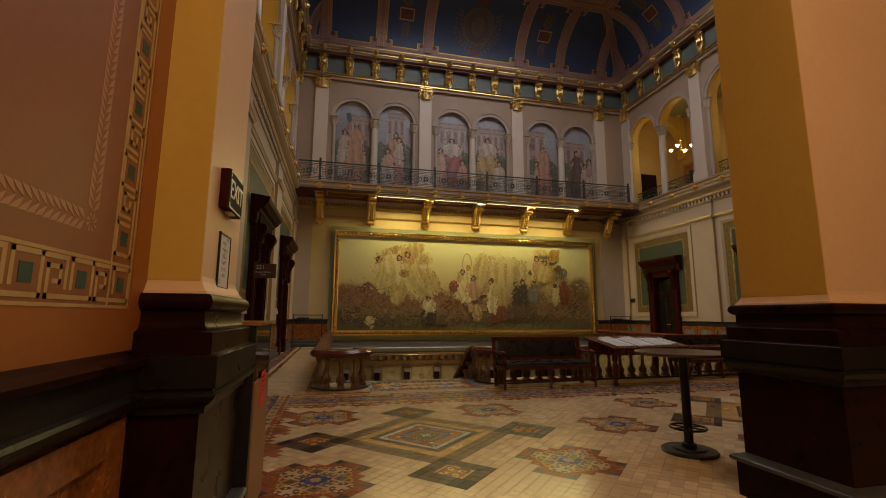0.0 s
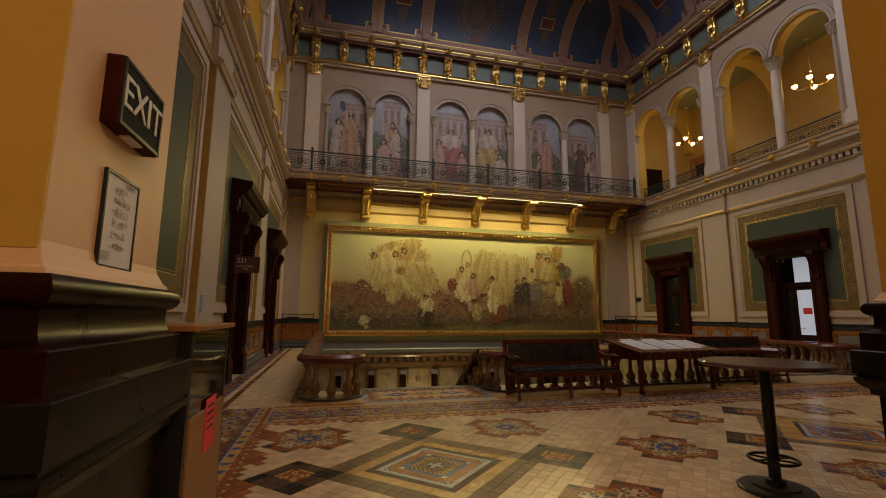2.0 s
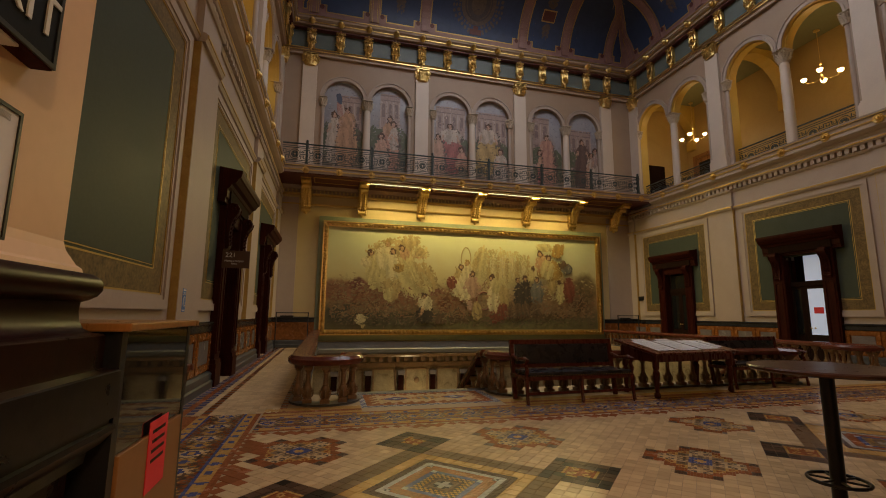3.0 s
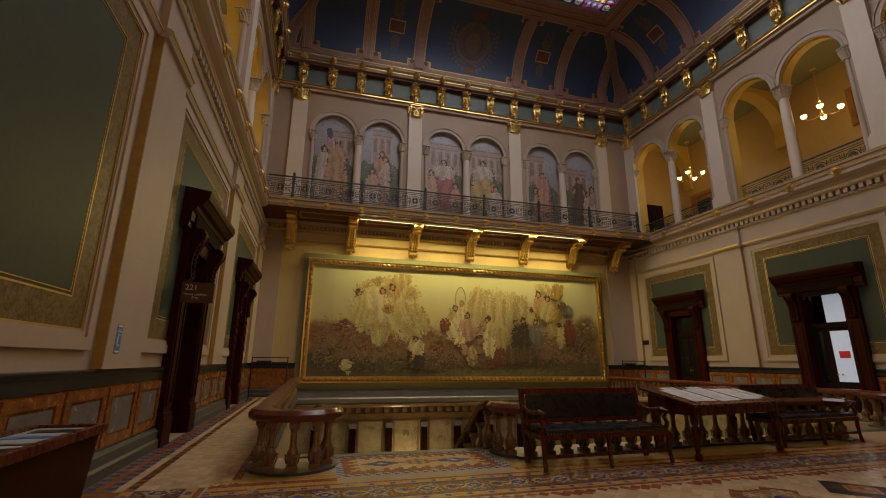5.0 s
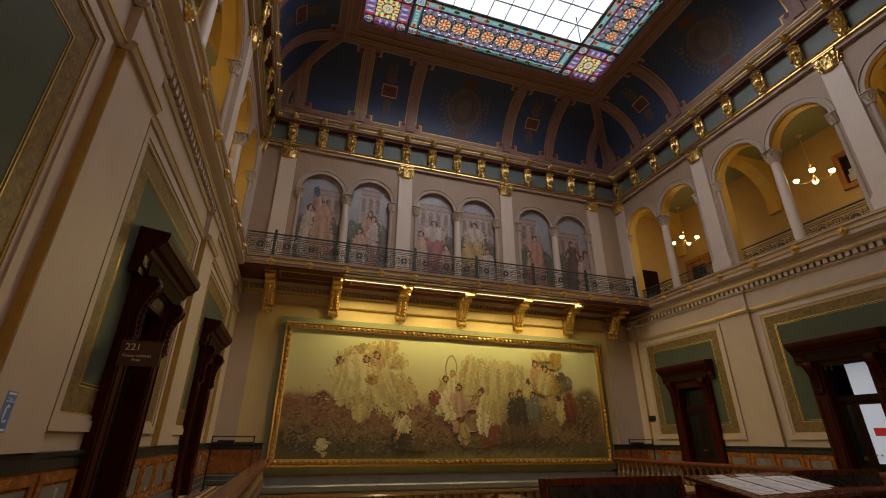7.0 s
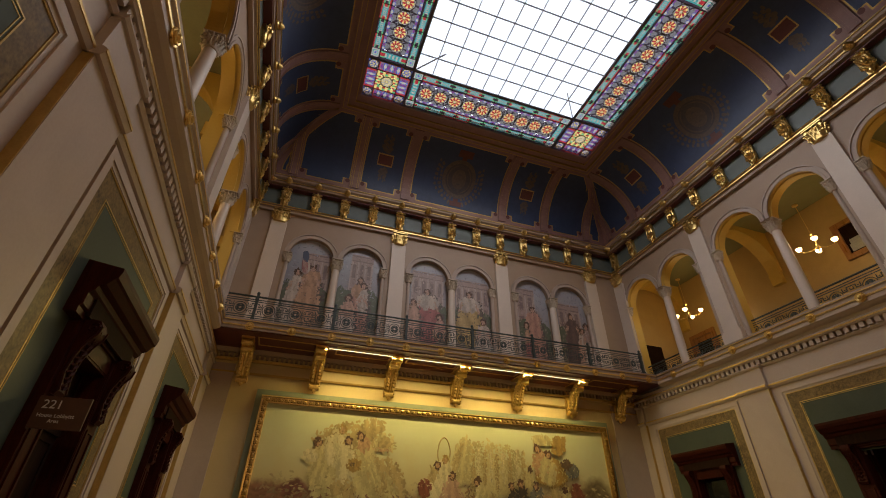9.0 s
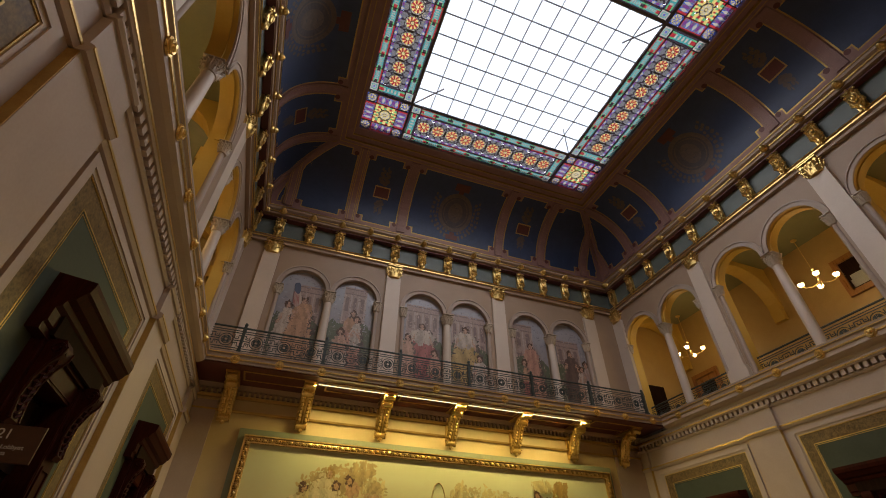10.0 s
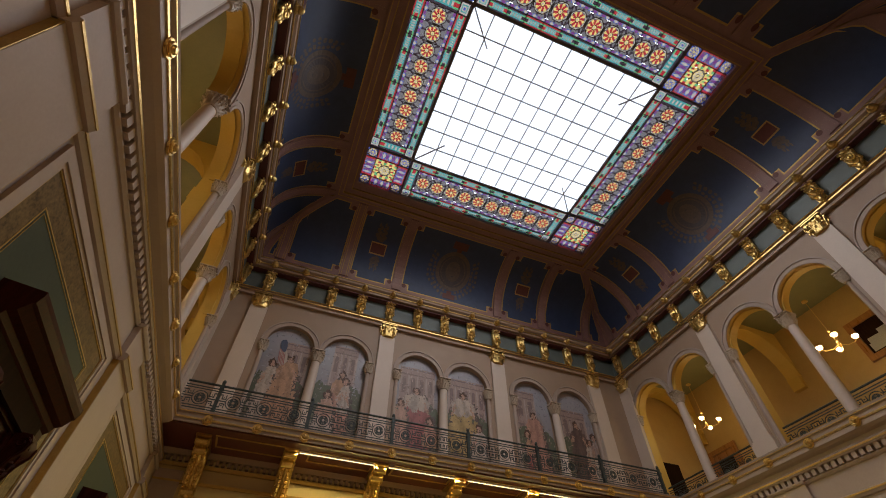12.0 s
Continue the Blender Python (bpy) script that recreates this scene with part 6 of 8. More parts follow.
for c in NB_BAYS:
    for e in (-1.05, 1.05):
        (b0, b1, btop, wins), robed = SCENES[k]
        rng = random.Random(k + 5)
        soft = [(0.15, 0.36, 0.20, 0.14, 0.13, 0.15, 0.10), (0.84, 0.34, 0.20, 0.16, 0.13, 0.15, 0.10), (0.5, 0.20, 0.5, 0.10, 0.27, 0.21, 0.16), (0.5, 0.60, 0.30, 0.12, 0.27, 0.22, 0.19)]
        q = B()
        pts = [(0.0, 0.0), (2 * RAD, 0.0)] + [(RAD + RAD * math.cos(math.pi * i / 20), SPRING - 7.2 + RAD * math.sin(math.pi * i / 20)) for i in range(21)]
        prism(q, pts, pf, 0.0, 0.02)
        mo = part("mosaic", q, painted("mosaic_paint", ((0.16, 0.13, 0.10), (0.22, 0.18, 0.14)), ((0.28, 0.24, 0.21), (0.30, 0.28, 0.28)), BLUEP, MO_W, MO_H, soft, rough=0.35, folding=3.4))
        mo.matrix_world = pose(c + e - RAD, 21.20, 7.2) @ STAND
        tagged(mo, "pale mosaic picture in a round-headed arch", "mosaic", "mosaics of the end wall")
        d = 0.021
        s0, s1, zt = b0 * MO_W, b1 * MO_W, btop * MO_H
        roof = lambda s: SPRING - 7.2 + math.sqrt(max(0.01, RAD ** 2 - (s - RAD) ** 2)) - 0.03 if 0.02 < s < MO_W - 0.02 else 3.6
        zt = min(zt, roof(s0), roof(s1)) + 0.05
        zt = min(zt, roof(s0), roof(s1))
        q = B()
        box(q, s0, 1.6, d, s1, zt, d + 0.003)
        part("painted_building", q, pigment(STONEP, 5.0), mo)
        for z, w2 in ((zt - 0.10, 0.0), (zt - 0.34, 0.04), (2.75, 0.0)):
            q = B()
            box(q, s0 + w2, z, d + 0.003, s1 - w2, z + 0.05, d + 0.005)
            part("painted_cornice", q, pigment(STONED, 5.0), mo)
        ww = (s1 - s0) / wins
        for i in range(wins):
            for zz, hh in ((zt - 1.15, 0.62), (2.35, 0.34)):
                x = s0 + ww * (i + 0.5)
                pts = [(x - ww * 0.22, zz), (x + ww * 0.22, zz)] + [(x + ww * 0.22 * math.cos(math.pi * j / 8), zz + hh + ww * 0.22 * math.sin(math.pi * j / 8)) for j in range(9)]
                q = B()
                prism(q, pts, pf, d + 0.003, d + 0.005)
                part("painted_window", q, pigment(STONED, 5.0), mo)
        for i in range(wins + 1):
            x = min(max(s0 + ww * i, s0 + 0.03), s1 - 0.03)
            q = B()
            box(q, x - 0.03, 1.7, d + 0.005, x + 0.03, zt - 0.36, d + 0.007)
            part("painted_column", q, pigment(COLUMNP, 5.0), mo)
        q = B()
        for i in range(9):
            s = 0.2 + (MO_W - 0.4) * i / 8
            wobbly(q, s, 2.05 + 0.25 * rng.random(), 0.42, 0.7 + 0.5 * rng.random(), d + 0.009 + 0.0003 * i, rng)
        part("painted_hedge", q, pigment(LEAFP, 6.0), mo)
        d = 0.034
        inside = lambda a, b: 0.03 < a < MO_W - 0.03 and 0.03 < b < (SPRING - 7.2 if not 0.03 < a < MO_W - 0.03 else roof(a))
        mosaic_brush = Brush(40 + k, d)
        for i in range(520):                # stonework, hedge and paving in small touches
            a, b = rng.uniform(0.04, MO_W - 0.04), rng.uniform(0.05, 4.6)
            if not inside(a, b):
                continue
            pool = ((0.34, 0.34, 0.39), (0.38, 0.35, 0.37), (0.30, 0.29, 0.33)) if b > zt - 0.1 or not s0 < a < s1 else ((0.38, 0.28, 0.24), (0.30, 0.21, 0.19), (0.42, 0.33, 0.29))
            if b < 2.5:
                pool = ((0.13, 0.14, 0.095), (0.20, 0.20, 0.15), (0.30, 0.25, 0.20), (0.17, 0.13, 0.10))
            mosaic_brush.stroke(a, b, rng.uniform(0.04, 0.16), rng.uniform(0.02, 0.05), rng.choice((0.0, math.pi / 2)) + rng.gauss(0, 0.2), rng.choice(pool), rng.choice((0.75, 1.0, 1.2)))
        for s, w, h, robe, upper, head in robed:
            s, w, head, h = s * MO_W, w * 1.55, head + 0.12, h * 1.12
            mosaic_brush.daub(s + 0.05, head - h * 0.55, w * 1.15, h * 1.05, (0.13, 0.10, 0.085), 0.2, 0.0, 220, inside)
            mosaic_brush.daub(s, head - h * 0.62, w, h * 0.95, robe, 0.25, 0.0, 420, inside)
            mosaic_brush.daub(s, head - 0.46, w * 0.78, 0.72, upper, 0.1, 0.1, 420, inside)
            for i in (-1, 1):
                mosaic_brush.daub(s + i * w * 0.32, head - 0.62, 0.15, 0.50, FLESH, 0, -i * 0.35, 300, inside)
            mosaic_brush.daub(s, head + 0.05, 0.27, 0.30, HAIRP, 0, 0, 300, inside)
            mosaic_brush.daub(s, head, 0.17, 0.25, FLESH, 0, 0, 300, inside)
        mosaic_brush.done(mo, 5.0)
        if k == 0:                          # striped flag
            q = B()
            for i in range(5):
                wobbly(q, 0.62 + 0.05 * i, 3.42 - 0.02 * i, 0.03, 0.62, 0.06, rng, 0, -0.12)
            part("painted_stripes", q, pigment(WINE, 5.0), mo)
            q = B()
            wobbly(q, 0.76, 3.42, 0.34, 0.66, 0.056, rng, 0, -0.12)
            part("painted_cloth", q, pigment(LINEN, 5.0), mo)
            q = B()
            wobbly(q, 0.68, 3.90, 0.26, 0.50, 0.059, rng, 0, -0.15)
            part("painted_cloth", q, pigment((0.08, 0.10, 0.16), 5.0), mo)
        k += 1

# ---------------------------------------------------------------- piers beside the camera
PIER = (("plinth", [(0.10, 0.0), (0.10, 0.26)]),
        ("plinth_moulding", [(0.10, 0.26), (0.125, 0.263), (0.135, 0.275), (0.135, 0.292), (0.12, 0.305), (0.08, 0.315), (0.055, 0.33)]),
        ("dado", [(0.055, 0.33), (0.055, 0.945)]),
        ("stone_band", [(0.055, 0.945), (0.080, 0.955), (0.084, 0.985), (0.108, 1.0), (0.128, 1.026), (0.133, 1.036), (0.130, 1.05), (0.119, 1.054), (0.119, 1.068), (0.132, 1.072), (0.132, 1.208), (0.127, 1.212)]),
        ("moulded_base", [(0.127, 1.212), (0.096, 1.220), (0.094, 1.228), (0.094, 1.315), (0.090, 1.320), (0.066, 1.326), (0.052, 1.338), (0.043, 1.36), (0.040, 1.39), (0.042, 1.414), (0.055, 1.420), (0.070, 1.432), (0.079, 1.450), (0.079, 1.468), (0.072, 1.485), (0.058, 1.497)]))


def pier_block(bm, x0, y0, x1, y1, prof):
    """Stacked mouldings round a rectangular pier."""
    rings = []
    for d, z in prof:
        rings.append([bm.verts.new(c) for c in ((x0 - d, y0 - d, z), (x1 + d, y0 - d, z), (x1 + d, y1 + d, z), (x0 - d, y1 + d, z))])
    for a, b in zip(rings, rings[1:]):
        for k in range(4):
            bm.faces.new((a[k], a[(k + 1) % 4], b[(k + 1) % 4], b[k]))
    bm.faces.new(rings[0][::-1])
    bm.faces.new(rings[-1])


def pier(x0, y0, x1, y1, label):
    top = root("pier", pose(0, 0, 0), label, "pier", "piers of the entrance")
    for (name, prof), m in zip(PIER, (DARKSTONE, STONE, DARKSTONE, BANDSTONE, DARKSTONE)):
        q = B()
        pier_block(q, x0, y0, x1, y1, prof)
        part(name, q, m, top, smooth=True)
    q = B()
    pier_block(q, x0, y0, x1, y1, [(0.040, 1.498), (0.036, 1.512), (0.026, 1.52), (0.016, 1.54), (0.006, 1.56), (0.0, 1.585), (0.0, 6.6)])
    part("shaft", q, PEACH, top)
    return top


pier(-0.95, 2.38, -0.345, 3.13, "peach painted pier on a dark red marble base")
pier(3.60, 2.36, 4.70, 3.03, "ochre and peach painted pier on a dark red marble base")
# ochre sides of the piers: paint laid over the faces turned to the passage
q = B()
box(q, 3.592, 2.362, 1.562, 3.599, 3.028, 6.58)
tagged(part("trim_pier_paint_east", q, OCHRE), kind="structure")
q = B()
box(q, -0.948, 2.372, 1.562, -0.347, 2.379, 6.58)
tagged(part("trim_pier_paint_west", q, OCHRE), kind="structure")

# corridor wall with stencilled key border and dado
cw = lambda s, z, d: (-0.58 + d, s, z)
q = B()
run(q, [(0, 1.17), (0.06, 1.17), (0.085, 1.18), (0.085, 1.205), (0.03, 1.225), (0, 1.245)], (-0.58, -6.0), (-0.58, 2.28), (1, 0))
tagged(part("trim_dado_cap", q, DARKSTONE), kind="structure")
q = B()
run(q, [(0, 0.98), (0.03, 0.98), (0.075, 1.02), (0.085, 1.045), (0.078, 1.06), (0.055, 1.066), (0.055, 1.17), (0, 1.17)], (-0.58, -6.0), (-0.58, 2.28), (1, 0))
tagged(part("trim_dado_band", q, BANDSTONE), kind="structure")
q = B()
prism(q, [(-6, 0.28), (2.28, 0.28), (2.28, 1.0), (-6, 1.0)], cw, 0, 0.012)
for k in range(4):
    rect_frame(q, cw, 0.10 + 1.1 * (k - 2), 0.32, 1.12 + 1.1 * (k - 2), 0.97, 0.13, 0.012, 0.035)
tagged(part("trim_dado_marble", q, MARBLE), kind="structure")
q = B()
run(q, PLINTH, (-0.58, -6.0), (-0.58, 2.28), (1, 0))
tagged(part("baseboard_corridor", q, STONE), kind="structure")
q = B()
prism(q, [(-6, 1.235), (2.37, 1.235), (2.37, 1.415), (-6, 1.415)], cw, 0, 0.004)
prism(q, [(2.22, 1.415), (2.37, 1.415), (2.37, 6.5), (2.22, 6.5)], cw, 0, 0.004)
tagged(part("trim_rust_margin", q, RUST), kind="structure")
# key pattern: a grid walked by a turning line, along the foot and up the side
cream = mat("cream_stencil_paint", (0.40, 0.27, 0.10), (0.50, 0.35, 0.15), 6.0, 0.5, bump=0.03)
tealp = mat("teal_stencil_paint", (0.015, 0.06, 0.045), (0.03, 0.085, 0.065), 6.0, 0.5, bump=0.03)
key, squares = B(), B()
u = 0.0182 * 16 / 18


def cell(bm, a0, z0, a1, z1, flip):
    if flip:
        prism(bm, [(a0, z0), (a1, z0), (a1, z1), (a0, z1)], cw, 0.0, 0.0014)
    else:
        prism(bm, [(2.195 - (z1 - 1.43), 1.43 + a0), (2.195 - (z0 - 1.43), 1.43 + a0), (2.195 - (z0 - 1.43), 1.43 + a1), (2.195 - (z1 - 1.43), 1.43 + a1)], cw, 0.0, 0.0014)


KEY = [(0, 1, 9, 1), (0, 9, 9, 1), (0, 1, 1, 9), (8, 3, 1, 7), (9, 1, 8, 1), (16, 1, 1, 7), (12, 7, 5, 1), (12, 4, 1, 4), (12, 4, 3, 1), (10, 9, 8, 1), (10, 3, 1, 6)]
for flip, n, start in ((True, 20, 2.195), (False, 22, 0.0)):
    for k in range(n):
        for a, z, w, h in KEY:
            s = (start - (k * 18 + a + w) * u) if flip else ((k * 18 + a) * u + 0.205)
            cell(key, s, 1.43 + z * u, s + w * u, 1.43 + (z + h) * u, flip)
        s = (start - (k * 18 + 6.6) * u) if flip else ((k * 18 + 2.9) * u + 0.205)
        cell(squares, s, 1.43 + 3.6 * u, s + 3.7 * u, 1.43 + 7.4 * u, flip)
for z in (1.422, 1.43 + 10.2 * u):
    prism(key, [(-3.5, z), (2.2, z), (2.2, z + 0.012), (-3.5, z + 0.012)], cw, 0, 0.0014)
for s in (2.195, 2.195 - 11 * u):
    prism(key, [(s, 1.43), (s + 0.012, 1.43), (s + 0.012, 6.4), (s, 6.4)], cw, 0, 0.0018)
tagged(part("trim_key_border", key, cream), "cream stencilled key border on a terracotta wall", kind="structure")
tagged(part("trim_key_squares", squares, tealp), kind="structure")
# leaf garland inside the border
q = B()
for k in range(70):
    for e in (-1, 1):
        for flip in (0, 1):
            a, z = (1.80 - k * 0.035, 1.73) if flip else (1.845, 1.77 + k * 0.035)
            d = 0.028
            pts = [(a, z), (a - 0.03, z + e * d * 0.6), (a - 0.055, z + e * d * 1.4), (a - 0.02, z + e * d * 1.3)] if flip else [(a, z), (a + e * d * 0.6, z + 0.03), (a + e * d * 1.4, z + 0.055), (a + e * d * 1.3, z + 0.02)]
            prism(q, pts, cw, 0, 0.0014)
for k in range(8):
    a = math.tau * k / 8
    prism(q, [(1.845 + 0.035 * math.cos(a + f) * (1.0 if f else 0.3), 1.73 + 0.035 * math.sin(a + f) * (1.0 if f else 0.3)) for f in (0, 0.2, 0.6)], cw, 0, 0.0014)
tagged(part("trim_leaf_garland", q, mat("tan_stencil_paint", (0.36, 0.18, 0.09), (0.44, 0.24, 0.13), 6.0, 0.5, bump=0.03)), "tan stencilled leaf garland", kind="structure")

# ---------------------------------------------------------------- signs on the pier


def words(name, text, size, m, material, parent):
    cu = bpy.data.curves.new(name, "FONT")
    cu.body, cu.size, cu.extrude, cu.align_x, cu.align_y = text, size, 0.002, "CENTER", "CENTER"
    tmp = bpy.data.objects.new(name, cu)
    me = bpy.data.meshes.new_from_object(tmp)
    bpy.data.objects.remove(tmp)
    me.materials.clear()
    me.materials.append(material)
    ob = new(name, me)
    ob.parent = parent
    ob.matrix_local = m
    return ob


FACE_E = Matrix(((0, 0, 1, 0), (1, 0, 0, 0), (0, 1, 0, 0), (0, 0, 0, 1)))      # flat things turned to +x, reading along +y
ex = root("exit_sign", pose(-0.345, 2.70, 2.09), "dark wooden box exit sign with pale letters on the pier", "exit sign")
q = B()
bevel_box(q, 0.0, -0.135, -0.112, 0.05, 0.188, 0.112, 0.006)
part("case", q, MAHOGANY, ex)
q = B()
rect_frame(q, lambda s, z, d: (0.05 + d, s, z), -0.132, -0.109, 0.185, 0.109, 0.012, 0.0, 0.006)
part("rim", q, BLACK, ex)
q = B()
box(q, 0.0505, -0.12, -0.097, 0.053, 0.173, 0.097)
part("face", q, mat("matt_black_sign_face", (0.006, 0.006, 0.007), (0.012, 0.012, 0.013), 6.0, 0.7, bump=0.03, spec=0.1), ex)
LETTER = mat("pale_sign_letters", (0.60, 0.60, 0.58), (0.70, 0.70, 0.68), 6.0, 0.5, bump=0.02)
t = words("letters", "EXIT", 0.150, Matrix.Translation((0.0555, 0.022, 0)) @ FACE_E, LETTER, ex)
q = B()
box(q, 0.012, -0.03, -0.118, 0.044, 0.07, -0.110)
part("lens", q, WHITEPAPER, ex)

plan = root("framed_plan", pose(-0.345, 2.75, 1.705), "framed printed floor plan under glass on the pier", "picture frame")
q = B()
rect_frame(q, lambda s, z, d: (d, s, z), -0.115, -0.160, 0.125, 0.152, 0.009, 0.0, 0.012)
part("frame", q, BLACK, plan)
q = B()
box(q, 0.002, -0.106, -0.151, 0.008, 0.116, 0.143)
part("sheet", q, WHITEPAPER, plan)
q = B()
rnd = random.Random(4)
for k in range(70):
    z, a = 0.10 - (k % 6) * 0.036 - rnd.random() * 0.018, -0.055 + rnd.random() * 0.09
    w, h = 0.008 + rnd.random() * 0.035, 0.004 + rnd.random() * 0.014
    rect_frame(q, lambda u, v, d: (0.008 + d, u, v), a, z, a + w, z + h, 0.0012, 0.0, 0.0008)
for k in range(6):
    box(q, 0.0082, -0.095, -0.135 + k * 0.005, 0.0088, -0.045 + 0.01 * (k % 2), -0.1325 + k * 0.005)
    box(q, 0.0082, 0.02, 0.118 + k * 0.003, 0.0088, 0.09, 0.1195 + k * 0.003)
part("print", q, GREYPAPER, plan)

# display cabinet behind the pier
cab = root("display_cabinet", pose(0, 0, 0), "tall dark cabinet with brown front and glazed upper part", "cabinet")
q = B()
box(q, -0.80, 3.26, 0.02, -0.22, 3.30, 1.325)
box(q, -0.80, 3.94, 0.02, -0.22, 3.98, 1.325)
box(q, -0.80, 3.30, 0.02, -0.76, 3.94, 1.325)
box(q, -0.76, 3.30, 0.02, -0.24, 3.94, 0.06)
part("body", q, BLACK, cab)
q = B()
bevel_box(q, -0.82, 3.24, 1.326, -0.19, 4.0, 1.352, 0.005)
part("top", q, OAK, cab, "orange-brown wooden top")
q = B()
bevel_box(q, -0.235, 3.31, 0.05, -0.212, 3.93, 0.94, 0.004)
part("front_panel", q, mat("tan_laminate", (0.24, 0.105, 0.03), (0.29, 0.13, 0.04), 3.0, 0.45, bump=0.03), cab, "tan laminate panel")
q = B()
box(q, -0.228, 3.30, 0.945, -0.222, 3.94, 1.322)
GLASSP = bpy.data.materials.new("dark_glass")
GLASSP.use_nodes = True
pp = GLASSP.node_tree.nodes["Principled BSDF"]
pp.inputs["Base Color"].default_value, pp.inputs["Roughness"].default_value = (0.012, 0.013, 0.013, 1), 0.04
part("glass", q, GLASSP, cab, "reflecting dark glass")
note = B()
box(note, -0.2115, 3.55, 0.735, -0.2085, 3.74, 0.985)
red = part("paper_notice", note, REDPAPER)
tagged(red, "bright red paper notice taped to the cabinet", "notice")
q = B()
for k in range(4):
    box(q, -0.2085, 3.58, 0.94 - k * 0.035, -0.2075, 3.71, 0.952 - k * 0.035)
part("print", q, DARKSTONE, red)

# ---------------------------------------------------------------- doors


def door(place_m, label, bright=False, solid=False):
    """Tall doorcase: local x along the wall, y out of the room, wall face at y = 0."""
    d = root("doorcase", place_m, label, "door", "doors of the hall")
    q = B()
    for e in (-1, 1):
        x0, x1 = (0.60, 0.98) if e > 0 else (-0.98, -0.60)
        box(q, x0, -0.13, 0.0, x1, 0.05, 3.55)
        box(q, x0 - 0.03, -0.17, 0.0, x1 + 0.03, 0.0, 0.42)
        box(q, x0 - 0.02, -0.155, 0.42, x1 + 0.02, 0.0, 0.50)
        rect_frame(q, lambda s, z, dd: (s, -0.13 - dd, z), x0 + 0.05, 0.60, x1 - 0.05, 2.55, 0.04, 0.0, 0.02)
    box(q, -0.62, -0.10, 3.45 if bright else 3.30, 0.62, 0.05, 3.55)
    part("casing", q, MAHOGANY, d)
    q = B()
    prism(q, [(0, 3.52), (0.14, 3.52), (0.14, 3.60), (0.17, 3.63), (0.17, 3.78), (0.22, 3.82), (0.24, 3.88), (0.31, 3.91), (0.37, 4.0), (0.40, 4.02), (0.42, 4.10), (0.42, 4.16), (0, 4.22)], lambda s, z, dd: (dd, -s, z), -1.24, 1.24)
    part("cornice", q, MAHOGANY, d)
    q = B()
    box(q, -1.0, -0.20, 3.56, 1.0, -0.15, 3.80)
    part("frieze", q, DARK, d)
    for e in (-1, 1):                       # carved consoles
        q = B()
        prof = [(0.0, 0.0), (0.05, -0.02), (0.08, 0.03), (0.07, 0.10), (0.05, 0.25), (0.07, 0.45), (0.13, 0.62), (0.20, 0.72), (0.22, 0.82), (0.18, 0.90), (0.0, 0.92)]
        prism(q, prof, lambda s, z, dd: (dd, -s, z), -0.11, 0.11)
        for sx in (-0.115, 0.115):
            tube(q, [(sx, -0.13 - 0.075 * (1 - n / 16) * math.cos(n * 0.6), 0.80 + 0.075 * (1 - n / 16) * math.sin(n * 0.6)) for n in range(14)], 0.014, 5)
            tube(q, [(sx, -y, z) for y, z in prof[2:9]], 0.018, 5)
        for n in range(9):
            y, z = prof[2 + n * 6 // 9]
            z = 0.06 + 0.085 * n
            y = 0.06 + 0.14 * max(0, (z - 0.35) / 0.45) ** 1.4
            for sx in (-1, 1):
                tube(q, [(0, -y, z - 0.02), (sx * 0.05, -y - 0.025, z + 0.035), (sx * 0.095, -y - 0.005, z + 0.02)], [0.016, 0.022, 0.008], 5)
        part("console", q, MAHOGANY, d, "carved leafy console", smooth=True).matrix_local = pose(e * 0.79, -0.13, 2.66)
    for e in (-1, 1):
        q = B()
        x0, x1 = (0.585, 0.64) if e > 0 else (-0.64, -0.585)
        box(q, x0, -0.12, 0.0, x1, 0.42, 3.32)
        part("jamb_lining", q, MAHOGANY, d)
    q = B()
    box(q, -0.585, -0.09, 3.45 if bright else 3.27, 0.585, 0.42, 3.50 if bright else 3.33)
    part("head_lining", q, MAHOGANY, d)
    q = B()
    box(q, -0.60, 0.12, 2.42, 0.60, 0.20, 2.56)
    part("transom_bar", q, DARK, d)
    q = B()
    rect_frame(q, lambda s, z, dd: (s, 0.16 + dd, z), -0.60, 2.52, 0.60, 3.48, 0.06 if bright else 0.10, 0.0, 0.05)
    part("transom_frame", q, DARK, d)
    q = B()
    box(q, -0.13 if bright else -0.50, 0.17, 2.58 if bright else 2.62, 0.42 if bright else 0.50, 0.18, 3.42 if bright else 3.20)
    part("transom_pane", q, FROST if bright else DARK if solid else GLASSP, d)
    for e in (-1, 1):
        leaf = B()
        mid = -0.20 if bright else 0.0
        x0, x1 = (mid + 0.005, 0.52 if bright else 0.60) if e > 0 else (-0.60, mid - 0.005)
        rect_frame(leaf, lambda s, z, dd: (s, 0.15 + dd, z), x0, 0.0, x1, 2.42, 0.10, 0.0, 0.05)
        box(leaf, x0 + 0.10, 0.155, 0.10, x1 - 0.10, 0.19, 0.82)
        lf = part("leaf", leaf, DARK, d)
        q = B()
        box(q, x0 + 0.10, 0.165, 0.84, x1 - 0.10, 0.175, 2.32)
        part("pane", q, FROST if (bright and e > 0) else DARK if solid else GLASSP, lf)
        q = B()
        ball(q, e * 0.06, 0.12, 1.05, 0.03, 8)
        part("knob", q, GOLD, lf)
    if bright:
        q = B()
        box(q, 0.05, 0.160, 1.52, 0.34, 0.164, 1.72)
        part("notice", q, REDPAPER, d, "small red notice")
    return d


